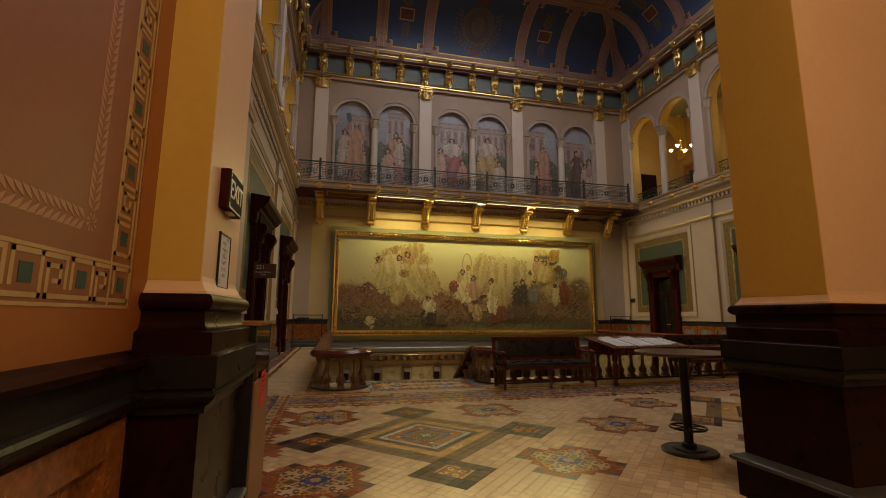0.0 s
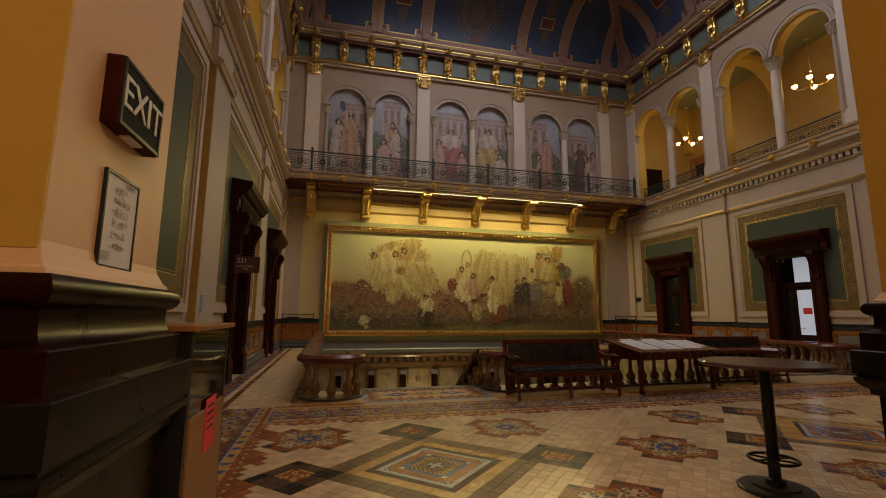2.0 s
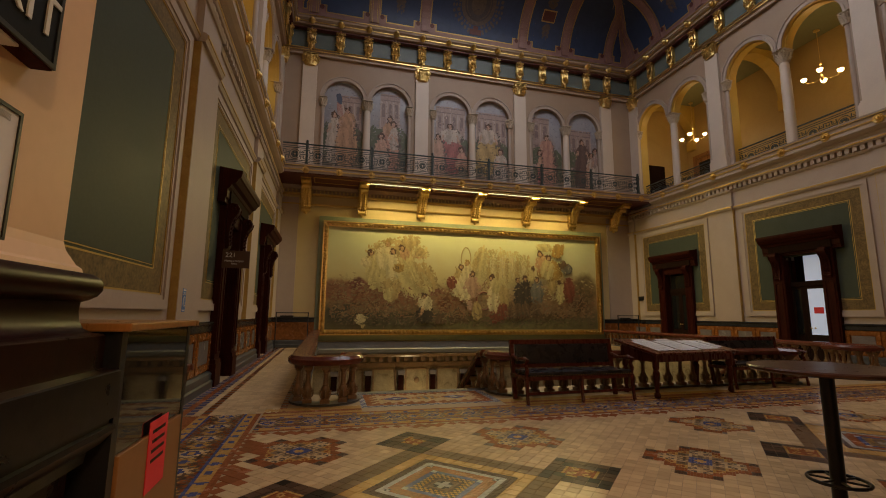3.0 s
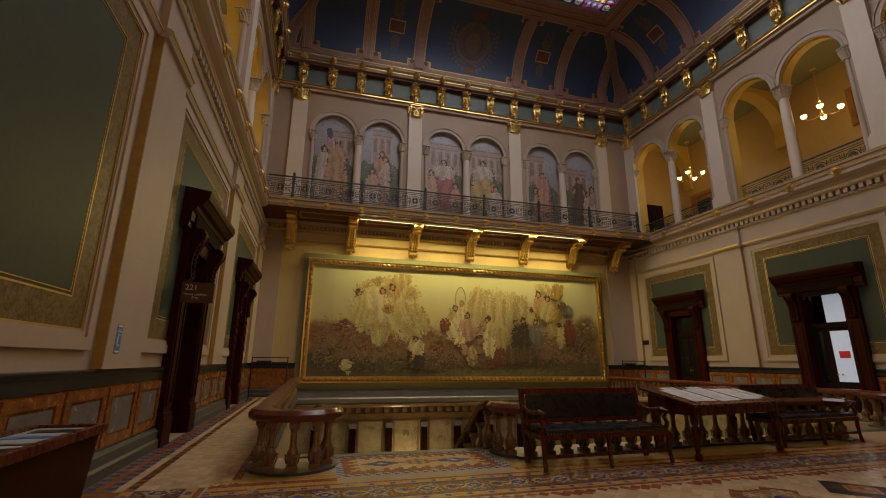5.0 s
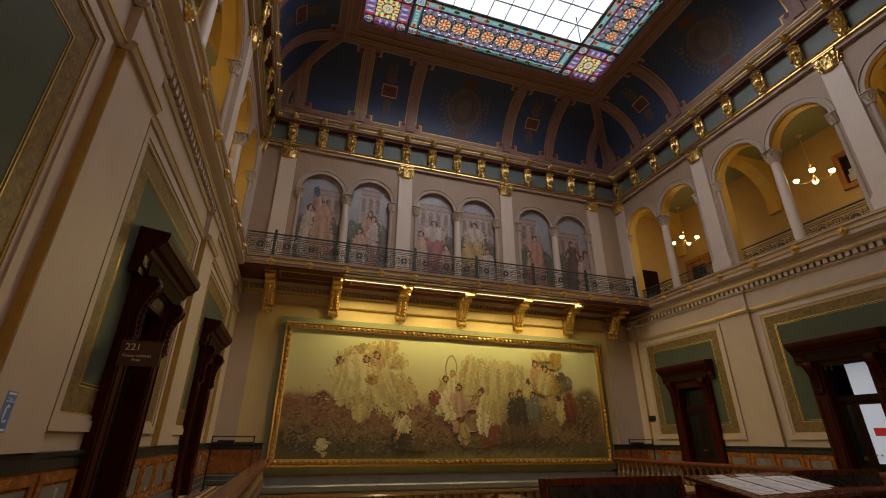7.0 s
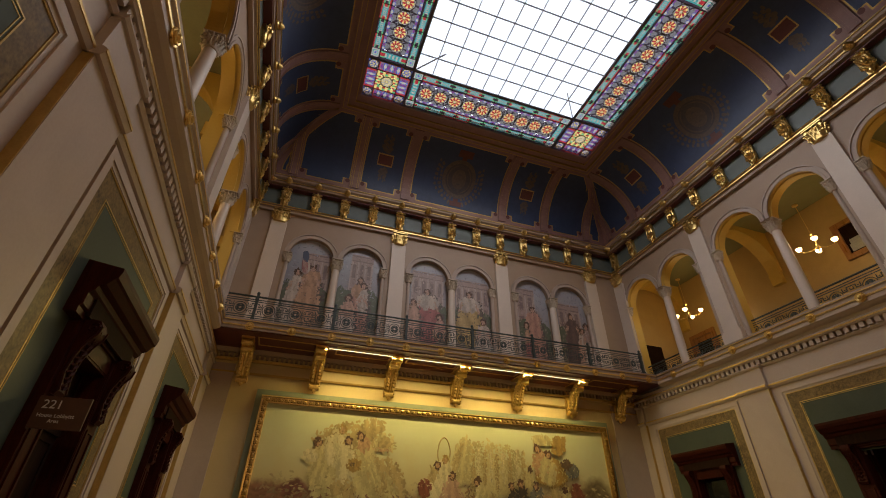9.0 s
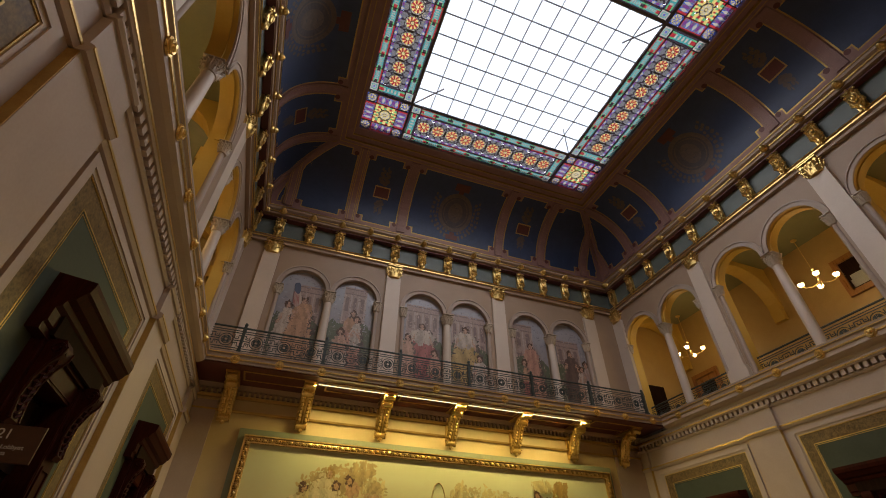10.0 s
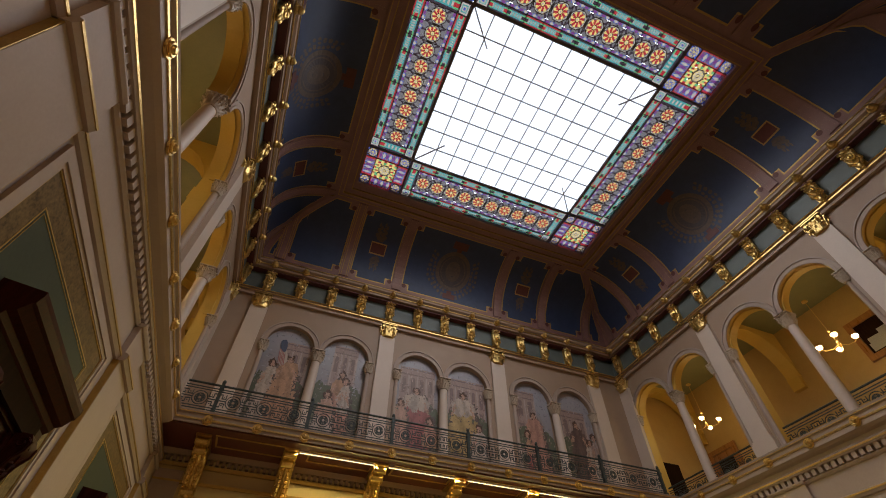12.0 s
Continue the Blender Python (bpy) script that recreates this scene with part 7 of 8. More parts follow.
# panes glow by themselves: daylight from the room behind is put into them
FROST = glow("glowing_frosted_glass", (0.50, 0.56, 0.70), 0.42)
for c in WEST_DOORS:
    door(pose(-1.75, c, 0, 0, 0, 90), "dark mahogany doorcase with heavy cornice, doors closed", solid=True)
for c, br in zip(EAST_DOORS, (True, False)):
    door(pose(15.5, c, 0, 0, 0, -90), "dark mahogany doorcase with self-glowing glazed leaf" if br else "dark mahogany doorcase with heavy cornice, doors closed", bright=br)
for s, x in ((-1, -2.85), (1, 16.2)):       # unseen dark slabs added behind the doors to shut out the sky
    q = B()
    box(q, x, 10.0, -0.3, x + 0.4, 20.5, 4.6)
    tagged(part("sky_stop_behind_doors", q, DARK), kind="structure")

# hanging room sign by the first west door: projects over the passage
sg = root("room_sign", pose(-1.62, 10.98, 2.42), "brown room sign with pale lettering beside the doorcase", "sign")
q = B()
bevel_box(q, 0.0, -0.012, -0.17, 0.50, 0.012, 0.17, 0.004)
part("board", q, mat("brown_sign_board", (0.060, 0.024, 0.012), (0.085, 0.034, 0.018), 5.0, 0.4, bump=0.03), sg)
UP = pose(0, 0, 0, 90, 0, 0)
words("room_number", "221", 0.13, Matrix.Translation((0.15, -0.0135, 0.08)) @ UP, LETTER, sg)
words("room_name", "House Lobbyist\nArea", 0.055, Matrix.Translation((0.22, -0.0135, -0.06)) @ UP, LETTER, sg)
st = root("wall_sticker", pose(-1.685, 8.90, 1.56), "blue and white printed notice stuck on the wall", "notice")
q = B()
box(q, 0.046, -0.075, -0.17, 0.049, 0.075, 0.17)
part("sheet", q, BLUEPAPER, st)
q = B()
for z in (0.140, -0.155):
    box(q, 0.049, -0.06, z, 0.050, 0.06, z + 0.018)
    part("printed_bar", q, WHITEPAPER, st)
    q = B()
tube(q, [(0.0495, 0.03 * math.cos(a * 0.5), -0.03 + 0.08 * math.sin(a * 0.5) * (1 if a < 7 else 0.7)) for a in range(2, 12)], 0.010, 4)
part("printed_mark", q, WHITEPAPER, st)
words("heading", "SOCIAL\nDISTANCING", 0.022, Matrix.Translation((0.0495, 0, 0.095)) @ FACE_E, WHITEPAPER, st)
q = B()
box(q, 15.44, 20.15, 2.15, 15.49, 20.55, 2.35)
tagged(part("small_sign", q, BLACK), "small black wall sign beside the doorcase", "sign")

# ---------------------------------------------------------------- stair, balustrades
q = B()
for k in range(14):
    box(q, 0.62, 9.84 + 0.29 * k, -0.17 * (k + 1) - 0.6, 3.42, 9.84 + 0.29 * (k + 1), -0.17 * (k + 1))
    box(q, 10.30, 9.84 + 0.29 * k, -0.17 * (k + 1) - 0.6, 13.1, 9.84 + 0.29 * (k + 1), -0.17 * (k + 1))
tagged(part("stairs", q, CREAMSTONE), "pale stone flights going down into the well", kind="structure")
q = B()
box(q, 0.62, 9.70, -0.17, 3.42, 9.90, 0.006)
box(q, 10.30, 9.70, -0.17, 13.1, 9.90, 0.006)
tagged(part("trim_landing_edge", q, STONE), "grey stone landing edge", kind="structure")

RAILP = [(-0.15, 0.60), (0.15, 0.60), (0.17, 0.63), (0.17, 0.68), (0.12, 0.73), (-0.12, 0.73), (-0.17, 0.68), (-0.17, 0.63)]
bal_prof = [(0.075, 0.085), (0.075, 0.10), (0.055, 0.115), (0.07, 0.14), (0.082, 0.19), (0.078, 0.24), (0.05, 0.29), (0.056, 0.30), (0.044, 0.32), (0.043, 0.40), (0.04, 0.46), (0.05, 0.47), (0.045, 0.48), (0.062, 0.50), (0.068, 0.53)]
q = B()
box(q, -0.08, -0.08, 0.03, 0.08, 0.08, 0.085)
lathe(q, bal_prof, None, 12)
leaf_ring(q, 0.066, 0.086, 0.11, 0.22, 8, 0.045)
box(q, -0.075, -0.075, 0.53, 0.075, 0.075, 0.60)
BAL = part("baluster", q, BROWNSTONE, smooth=True)
baluster_mesh = BAL.data
bpy.data.objects.remove(BAL)


def balustrade(pts, label, skirt=True, count=None, sides=True):
    """Stone balustrade along the points (x, y, z)."""
    top = root("balustrade", pose(0, 0, 0), label, "balustrade", "stone balustrades of the stair well")
    rail, foot = B(), B()
    for bm, prof in ((rail, RAILP), (foot, [(-0.13, -0.012), (0.13, -0.012), (0.13, 0.03), (-0.13, 0.03)])):
        rows = []
        for i, p in enumerate(pts):
            p = Vector(p)
            a = (p - Vector(pts[i - 1])).xy.normalized() if i else None
            b = (Vector(pts[i + 1]) - p).xy.normalized() if i < len(pts) - 1 else None
            t = (a + b).normalized() if a and b else (a or b)
            n = Vector((t.y, -t.x, 0))
            k = 1 / max(0.5, n.xy.dot(Vector(((a or b).y, -(a or b).x))))
            rows.append([bm.verts.new(p + n * d * k + Vector((0, 0, z))) for d, z in prof])
        for r, s in zip(rows, rows[1:]):
            for k in range(len(prof)):
                bm.faces.new((r[k], r[(k + 1) % len(prof)], s[(k + 1) % len(prof)], s[k]))
        bm.faces.new(rows[0][::-1])
        bm.faces.new(rows[-1])
    part("handrail", rail, REDWOOD, top, "polished red-brown handrail", smooth=True)
    part("footing", foot, STONE, top)
    length = [0.0]
    for a, b in zip(pts, pts[1:]):
        length.append(length[-1] + (Vector(b) - Vector(a)).length)
    n = count or max(2, int(length[-1] / 0.30))
    for k in range(n):
        s = length[-1] * (k + 0.5) / n
        j = max(i for i in range(len(length) - 1) if length[i] <= s)
        f = (s - length[j]) / (length[j + 1] - length[j])
        p = Vector(pts[j]).lerp(Vector(pts[j + 1]), f)
        ob = new("baluster", baluster_mesh)
        ob.parent = top
        ob.matrix_local = Matrix.Translation(p) @ Matrix.Diagonal((0.86, 0.86, 1, 1))
    return top


def arc(cx, cy, r, a0, a1, n=12):
    return [(cx + r * math.cos(radians(a0 + (a1 - a0) * k / n)), cy + r * math.sin(radians(a0 + (a1 - a0) * k / n)), 0) for k in range(n + 1)]


RL = "brown stone balustrade with red-brown handrail"
balustrade([(0.02, 20.8, 0), (0.02, 9.6, 0)] + arc(0.44, 9.32, 0.44, 180, 400, 14), RL + ", rounded end", count=46)
slope = lambda x, s: [(x, 9.75, 0), (x, 9.95, -0.03), (x, 13.6, -2.40)]
balustrade(slope(3.42, 1), RL + ", sloping down the stair", count=11)
balustrade(arc(3.80, 9.45, 0.40, 150, 270, 8) + [(6.9, 9.30, 0), (9.9, 9.30, 0)] + arc(9.9, 9.45, 0.40, 270, 390, 8)[1:], RL + " behind the benches", count=26)
balustrade(slope(10.25, 1), RL + ", sloping down the stair", count=11)
balustrade(arc(13.22, 10.0, 0.44, 140, 360, 14) + [(13.66, 10.3, 0), (13.66, 20.8, 0)], RL + ", rounded end", count=46)
q = B()
for x in (0.62,):
    prism(q, [(9.75, -0.35), (9.75, 0.02), (9.95, 0.02), (13.8, -2.45), (13.8, -2.9)], lambda s, z, d: (0.50 + d, s, z), 0.0, 0.14)
tagged(part("trim_stair_string", q, PANELSTONE), "pale stone string of the stair", kind="structure")

# panels and pilasters on the wall of the well
q = B()
for k in range(9):
    x = 0.82 + 1.393 * k
    box(q, x - 0.12, 20.84, -4.6, x + 0.12, 21.0, -1.18)
tagged(part("trim_well_pilaster", q, DARKSTONE), "dark fluted pilasters in the stair well", kind="structure")
q = B()
for k in range(9):
    x = 0.82 + 1.393 * k
    box(q, x - 0.15, 20.80, -1.18, x + 0.15, 21.0, -1.0)
tagged(part("trim_well_capital", q, PANELSTONE), kind="structure")
q = B()
for k in range(8):
    x = 0.82 + 1.393 * (k + 0.5)
    rect_frame(q, north, x - 0.50, -4.0, x + 0.50, -0.92, 0.06, 0.0, 0.04)
tagged(part("trim_well_panel_frame", q, BROWNSTONE), kind="structure")
q = B()
lathe(q, [(0.12, 0), (0.12, 0.03), (0.08, 0.05)], pose(4.30, 21.0, -1.43, 90, 0, 0), 16)
tagged(part("wall_boss", q, BROWNSTONE), "round stone boss on the stair well wall", "ornament")
sc = root("well_lamp", pose(4.30, 20.3, -3.2), "small lit lamp down in the stair well", "lamp")
q = B()
ball(q, 0, 0, 0, 0.12, 12)
part("globe", q, LAMPGLASS, sc, smooth=True)
q = B()
lathe(q, [(0.02, -1.4), (0.02, -0.1)], None, 8)
part("stem", q, GOLD, sc)
lamp("stair_well_light", "POINT", pose(4.3, 19.9, -2.9), 85, (1.0, 0.75, 0.36), 0.12)

# ---------------------------------------------------------------- furniture


def bench(m, label):
    b = root("bench", m, label, "bench", "benches beside the balustrade")
    w, d = 2.02, 0.62
    q = B()
    box(q, 0.0, 0.02, 0.36, w, d - 0.02, 0.42)
    part("seat_frame", q, REDMAHOGANY, b)
    q = B()
    bevel_box(q, 0.05, 0.0, 0.42, w - 0.05, d - 0.08, 0.49, 0.028)
    part("seat_cushion", q, LEATHER, b, "black studded leather seat", smooth=True)
    q = B()
    for k in range(40):
        ball(q, 0.08 + k * (w - 0.16) / 39, -0.002, 0.435, 0.008, 6)
    tagged(part("studs", q, GOLD, b), kind="stuff")
    q = B()
    lean = pose(0, d - 0.06, 0.42, -9, 0, 0)
    t = bmesh.new()
    bevel_box(t, 0.10, -0.03, 0.14, w - 0.10, 0.03, 0.47, 0.02)
    merge(q, t, lean)
    part("back_cushion", q, LEATHER, b, "black leather back", smooth=True)
    q = B()
    for x0, z0, x1, z1 in ((0.0, 0.47, w, 0.55), (0.06, 0.08, w - 0.06, 0.14), (0.0, -0.42, 0.07, 0.47), (w - 0.07, -0.42, w, 0.47)):
        t = bmesh.new()
        bevel_box(t, x0, -0.025, z0, x1, 0.025, z1, 0.006)
        merge(q, t, lean)
    part("back_frame", q, REDMAHOGANY, b)
    for k, x in enumerate((0.0, w / 2 - 0.03, w - 0.06)):
        q = B()
        tube(q, [(x + 0.03, 0.03, 0.40), (x + 0.03, 0.03, 0.25), (x + 0.03, 0.02, 0.12), (x + 0.03, 0.0, 0.02), (x + 0.03, 0.0, 0.0)], [0.035, 0.032, 0.026, 0.03, 0.03], 8)
        part("leg", q, REDMAHOGANY, b)
    for x in (0.0, w - 0.06):
        q = B()
        tube(q, [(x + 0.03, 0.06, 0.42), (x + 0.03, 0.02, 0.52), (x + 0.03, 0.07, 0.60), (x + 0.03, 0.0, 0.68), (x + 0.03, 0.10, 0.70), (x + 0.03, 0.35, 0.66), (x + 0.03, d, 0.72)], 0.03, 8)
        part("armrest", q, REDMAHOGANY, b, "curved mahogany arm", smooth=True)
    q = B()
    box(q, 0.03, 0.03, 0.14, w - 0.03, 0.06, 0.18)
    part("stretcher", q, REDMAHOGANY, b)
    return b


bench(pose(3.48, 8.22, 0, 0, 0, 1), "mahogany bench with black leather seat and back")
bench(pose(8.12, 8.72, 0, 0, 0, 3), "mahogany bench with black leather beside the table")

tb = root("display_table", pose(5.90, 8.20, 0, 0, 0, 8.5), "mahogany table with sloping top covered in printed sheets", "table")
q = B()
tilt = math.degrees(math.atan2(0.17, 0.85))
t = bmesh.new()
bevel_box(t, -0.06, -0.05, 0.0, 2.10, 0.92, 0.04, 0.01)
merge(q, t, pose(0, 0, 0.73, tilt, 0, 0))
part("tabletop", q, REDMAHOGANY, tb)
q = B()
box(q, 0.02, 0.03, 0.60, 2.02, 0.07, 0.72)
box(q, 0.02, 0.78, 0.60, 2.02, 0.82, 0.84)
for x in (0.02, 1.98):
    prism(q, [(0.05, 0.60), (0.80, 0.60), (0.80, 0.86), (0.05, 0.715)], lambda s, z, d, x=x: (x + d, s, z), 0.0, 0.04)
part("apron", q, REDMAHOGANY, tb)
for x in (0.07, 1.97):
    for y in (0.08, 0.77):
        q = B()
        lathe(q, [(0.045, 0), (0.055, 0.03), (0.05, 0.07), (0.03, 0.10), (0.038, 0.14), (0.05, 0.30), (0.06, 0.42), (0.035, 0.46), (0.058, 0.50), (0.058, 0.62)], pose(x, y, 0), 12)
        part("leg", q, REDMAHOGANY, tb, smooth=True)
rnd = random.Random(8)
for k, (x, y, w, h) in enumerate(((0.16, 0.10, 0.50, 0.62), (0.72, 0.08, 0.52, 0.66), (1.30, 0.12, 0.50, 0.60), (0.30, 0.74, 0.34, 0.12), (0.9, 0.76, 0.34, 0.10), (1.84, 0.2, 0.16, 0.5))):
    q = B()
    box(q, x, y, 0.0425, x + w, y + h, 0.0445)
    sh = part("printed_sheet", q, WHITEPAPER)
    sh.matrix_world = tb.matrix_world @ pose(0, 0, 0.73, tilt, 0, 0)
    tagged(sh, "white printed sheet lying on the display table", "paper", "sheets on the display table")
    q = B()
    for r in range(max(2, int(h / 0.05))):
        box(q, x + 0.04, y + 0.03 + r * 0.045, 0.0446, x + w * (0.55 + 0.4 * rnd.random()), y + 0.045 + r * 0.045, 0.0452)
    part("print", q, GREYPAPER, sh)

# low display case against the west wall
dc = root("display_case", pose(0, 0, 0), "low dark mahogany display case with papers under its top", "display case")
q = B()
prism(q, [(-1.58, 0.0), (-1.17, 0.0), (-1.10, 0.73), (-1.58, 0.73)], lambda s, z, d: (s, d, z), 5.62, 7.40)
part("body", q, MAHOGANY, dc)
q = B()
for x0, y0, x1, y1 in ((-1.60, 5.58, -1.53, 7.44), (-1.12, 5.58, -1.06, 7.44), (-1.53, 5.58, -1.12, 5.64), (-1.53, 7.38, -1.12, 7.44)):
    bevel_box(q, x0, y0, 0.731, x1, y1, 0.80, 0.006)
part("top_rim", q, REDMAHOGANY, dc, "red-brown varnished rim")
q = B()
box(q, -1.53, 5.64, 0.731, -1.12, 7.38, 0.775)
part("lining", q, GREYPAPER, dc, "grey lining")
for k in range(6):
    q = B()
    box(q, -1.50 + 0.03 * (k % 2), 5.70 + 0.28 * k, 0.7752, -1.16, 5.76 + 0.28 * k + 0.05 * (k % 3), 0.779)
    part("dark_strip", q, BLUEPAPER if k == 4 else BLACK, dc)

bt = root("bar_table", pose(3.97, 4.16, 0), "round dark high table on a black pedestal", "table")
q = B()
lathe(q, [(0.47, 0.995), (0.485, 1.005), (0.485, 1.02), (0.475, 1.03), (0.0005, 1.03)], None, 40)
part("tabletop", q, mat("dark_brown_laminate", (0.055, 0.022, 0.012), (0.085, 0.035, 0.02), 3.0, 0.3, bump=0.03, stretch=(1, 8, 1)), bt, "dark brown round top")
q = B()
lathe(q, [(0.045, 0.05), (0.045, 0.98), (0.16, 0.985), (0.16, 0.994)], None, 20)
part("pole", q, BLACK, bt, smooth=True)
q = B()
lathe(q, [(0.27, 0.0), (0.275, 0.015), (0.26, 0.03), (0.17, 0.036), (0.165, 0.05), (0.075, 0.055), (0.07, 0.09), (0.046, 0.10)], None, 36)
part("base", q, BLACK, bt)
q = B()
tube(q, [(0.175 * math.cos(k * math.tau / 28), 0.175 * math.sin(k * math.tau / 28), 0.245) for k in range(29)], 0.012, 8)
for k in range(3):
    a = k * math.pi / 3
    tube(q, [(-0.17 * math.cos(a), -0.17 * math.sin(a), 0.245), (0.17 * math.cos(a), 0.17 * math.sin(a), 0.245)], 0.008, 6)
part("foot_ring", q, BLACK, bt)


def rack(m):
    r = root("coat_rack", m, "low black metal rack standing against the wall", "rack", "black racks by the end wall")
    for x in (0.0, 1.15):
        q = B()
        box(q, x - 0.02, -0.25, 0.0, x + 0.02, 0.25, 0.04)
        box(q, x - 0.018, -0.018, 0.04, x + 0.018, 0.018, 1.43)
        part("upright", q, BLACK, r)
    for z in (1.40, 1.24, 0.12):
        q = B()
        tube(q, [(0, 0, z), (1.15, 0, z)], 0.017, 8)
        part("bar", q, BLACK, r)
    q = B()
    box(q, 0.15, -0.10, 1.20, 0.62, 0.10, 1.30)
    part("folded_webbing", q, BLACK, r)
    return r


rack(pose(-1.42, 19.4, 0))
rack(pose(14.0, 20.25, 0))


def chandelier(m):
    c = root("chandelier", m, "brass gallery chandelier with four lit bowls", "chandelier", "chandeliers of the galleries")
    q = B()
    lathe(q, [(0.012, 0.0), (0.012, 1.9)], None, 8)
    lathe(q, [(0.02, -0.12), (0.05, -0.05), (0.06, 0.05), (0.02, 0.12)], None, 12)
    ball(q, 0, 0, 0.55, 0.05, 10)
    lathe(q, [(0.10, 1.86), (0.10, 1.90)], None, 12)
    part("stem", q, GOLD, c, smooth=True)
    for k in range(4):
        a = math.tau * k / 4 + 0.5
        q = B()
        tube(q, [(r * math.cos(a), r * math.sin(a), z) for r, z in ((0, 0), (0.22, -0.10), (0.42, -0.08), (0.52, 0.02))], 0.012, 6)
        arm = part("arm", q, GOLD, c)
        q = B()
        lathe(q, [(0.025, 0.02), (0.06, 0.035), (0.088, 0.075), (0.10, 0.135), (0.09, 0.13), (0.03, 0.05)], pose(0.52 * math.cos(a), 0.52 * math.sin(a), 0.0), 14)
        part("shade", q, LAMPGLASS, arm, "lit opal glass bowl", smooth=True)
    return c


for x, y in ((17.7, 18.7), (17.7, 12.75), (17.7, 7.0), (-3.9, 12.6), (-3.9, 17.6)):
    chandelier(pose(x, y, 10.15))
    lamp("chandelier_light", "POINT", pose(x, y, 10.55), 40, (1.0, 0.70, 0.32), 0.3)


def gallery_door(m):
    g = root("gallery_door", m, "oak gallery door frame with framed picture beside", "door", "oak doors of the gallery")
    q = B()
    rect_frame(q, lambda s, z, d: (s, -d, z), -0.75, -0.05, 0.75, 3.0, 0.20, 0.0, 0.10)
    part("casing", q, OAK, g)
    q = B()
    box(q, -0.55, -0.04, 0.0, 0.55, 0.0, 2.8)
    part("leaf", q, OAK, g)
    q = B()
    box(q, -0.40, -0.055, 1.45, 0.40, -0.04, 2.55)
    part("pane", q, GLASSP, g)
    return g


for y in (21.0, 7.2):
    gallery_door(pose(19.84, y - 0.9, 7.17, 0, 0, -90))
q = B()
rect_frame(q, lambda a, z, d: (19.84 - d, a, z), 11.45, 10.18, 13.05, 11.72, 0.20, 0.0, 0.12)
pic = part("framed_picture", q, OAK)
tagged(pic, "oak framed dark picture on the gallery wall", "picture")
q = B()
box(q, 19.80, 11.64, 10.37, 19.839, 12.86, 11.53)
part("picture_sheet", q, DARK, pic)
q = B()
for a, z, w, h in ((11.72, 10.45, 1.06, 0.30), (11.80, 10.75, 0.5, 0.34), (12.3, 10.72, 0.42, 0.22)):
    box(q, 19.795, a, z, 19.80, a + w, z + h)
part("picture_shape", q, GREYPAPER, pic, "pale grey shapes in the picture")
# no opening here: the doorway's shade is a flat dark sheet
q = B()
box(q, 17.2, 21.27, 7.17, 18.2, 21.299, 9.6)
tagged(part("gallery_doorway_dark_sheet", q, DARK), "flat dark sheet standing for the unlit doorway at the gallery's end", "door")

# ---------------------------------------------------------------- floor tiles
P = 0.10
TM = [mat("cream_tile", (0.52, 0.365, 0.205), (0.64, 0.46, 0.265), 1.0, 0.20, bump=0.03, fine=12, vary=0.15, spec=0.14),
      mat("dark_brown_tile", (0.066, 0.037, 0.024), (0.108, 0.062, 0.040), 3.0, 0.32, bump=0.04, vary=0.3, spec=0.06),
      mat("rust_tile", (0.24, 0.075, 0.028), (0.33, 0.115, 0.045), 3.0, 0.25, bump=0.04, vary=0.2, spec=0.14),
      mat("blue_tile", (0.060, 0.072, 0.19), (0.09, 0.105, 0.25), 3.0, 0.25, bump=0.04, vary=0.2, spec=0.14),
      mat("white_tile", (0.40, 0.38, 0.35), (0.50, 0.48, 0.44), 3.0, 0.25, bump=0.04, vary=0.1, spec=0.14),
      mat("amber_tile", (0.44, 0.25, 0.075), (0.54, 0.32, 0.11), 3.0, 0.24, bump=0.04, vary=0.12, spec=0.14),
      mat("olive_brown_tile", (0.140, 0.084, 0.044), (0.195, 0.120, 0.064), 2.0, 0.30, bump=0.04, vary=0.15, spec=0.06),
      mat("black_tile", (0.016, 0.012, 0.011), (0.034, 0.026, 0.023), 3.0, 0.32, bump=0.04, vary=0.2, spec=0.06)]
CR, DK, RU, BL, WH, AM, GY, BK = range(8)
AX, AY, PER = 1.39, 5.39, 5.15
R2 = math.sqrt(2)


def lace(a, b, on, off):
    """A small woven figure in squares of a quarter tile."""
    i, j = int(abs(a) / 0.025), int(abs(b) / 0.025)
    return on if (i * i + j * j + i * j) % 4 < 2 else off


def centre_kind(a, b):
    """Kind of a small tile at (a, b) in the turned frame of a great square."""
    d, m, r = max(abs(a), abs(b)), min(abs(a), abs(b)), math.hypot(a, b)
    if r < 0.085:
        return lace(a, b, WH, BK)
    if d < 0.10:
        return GY
    if d < 0.125:
        return DK
    if d < 0.20:
        return BK if (int((a + 9) / 0.025) + int((b + 9) / 0.025)) % 2 else AM
    if d < 0.25:
        return WH if m > 0.20 else BL
    if d < 0.35:
        return (WH if (int((a + 9) / 0.025) + int((b + 9) / 0.025)) % 2 else BK) if m > 0.30 else RU
    if d < 0.40:
        return WH
    return DK


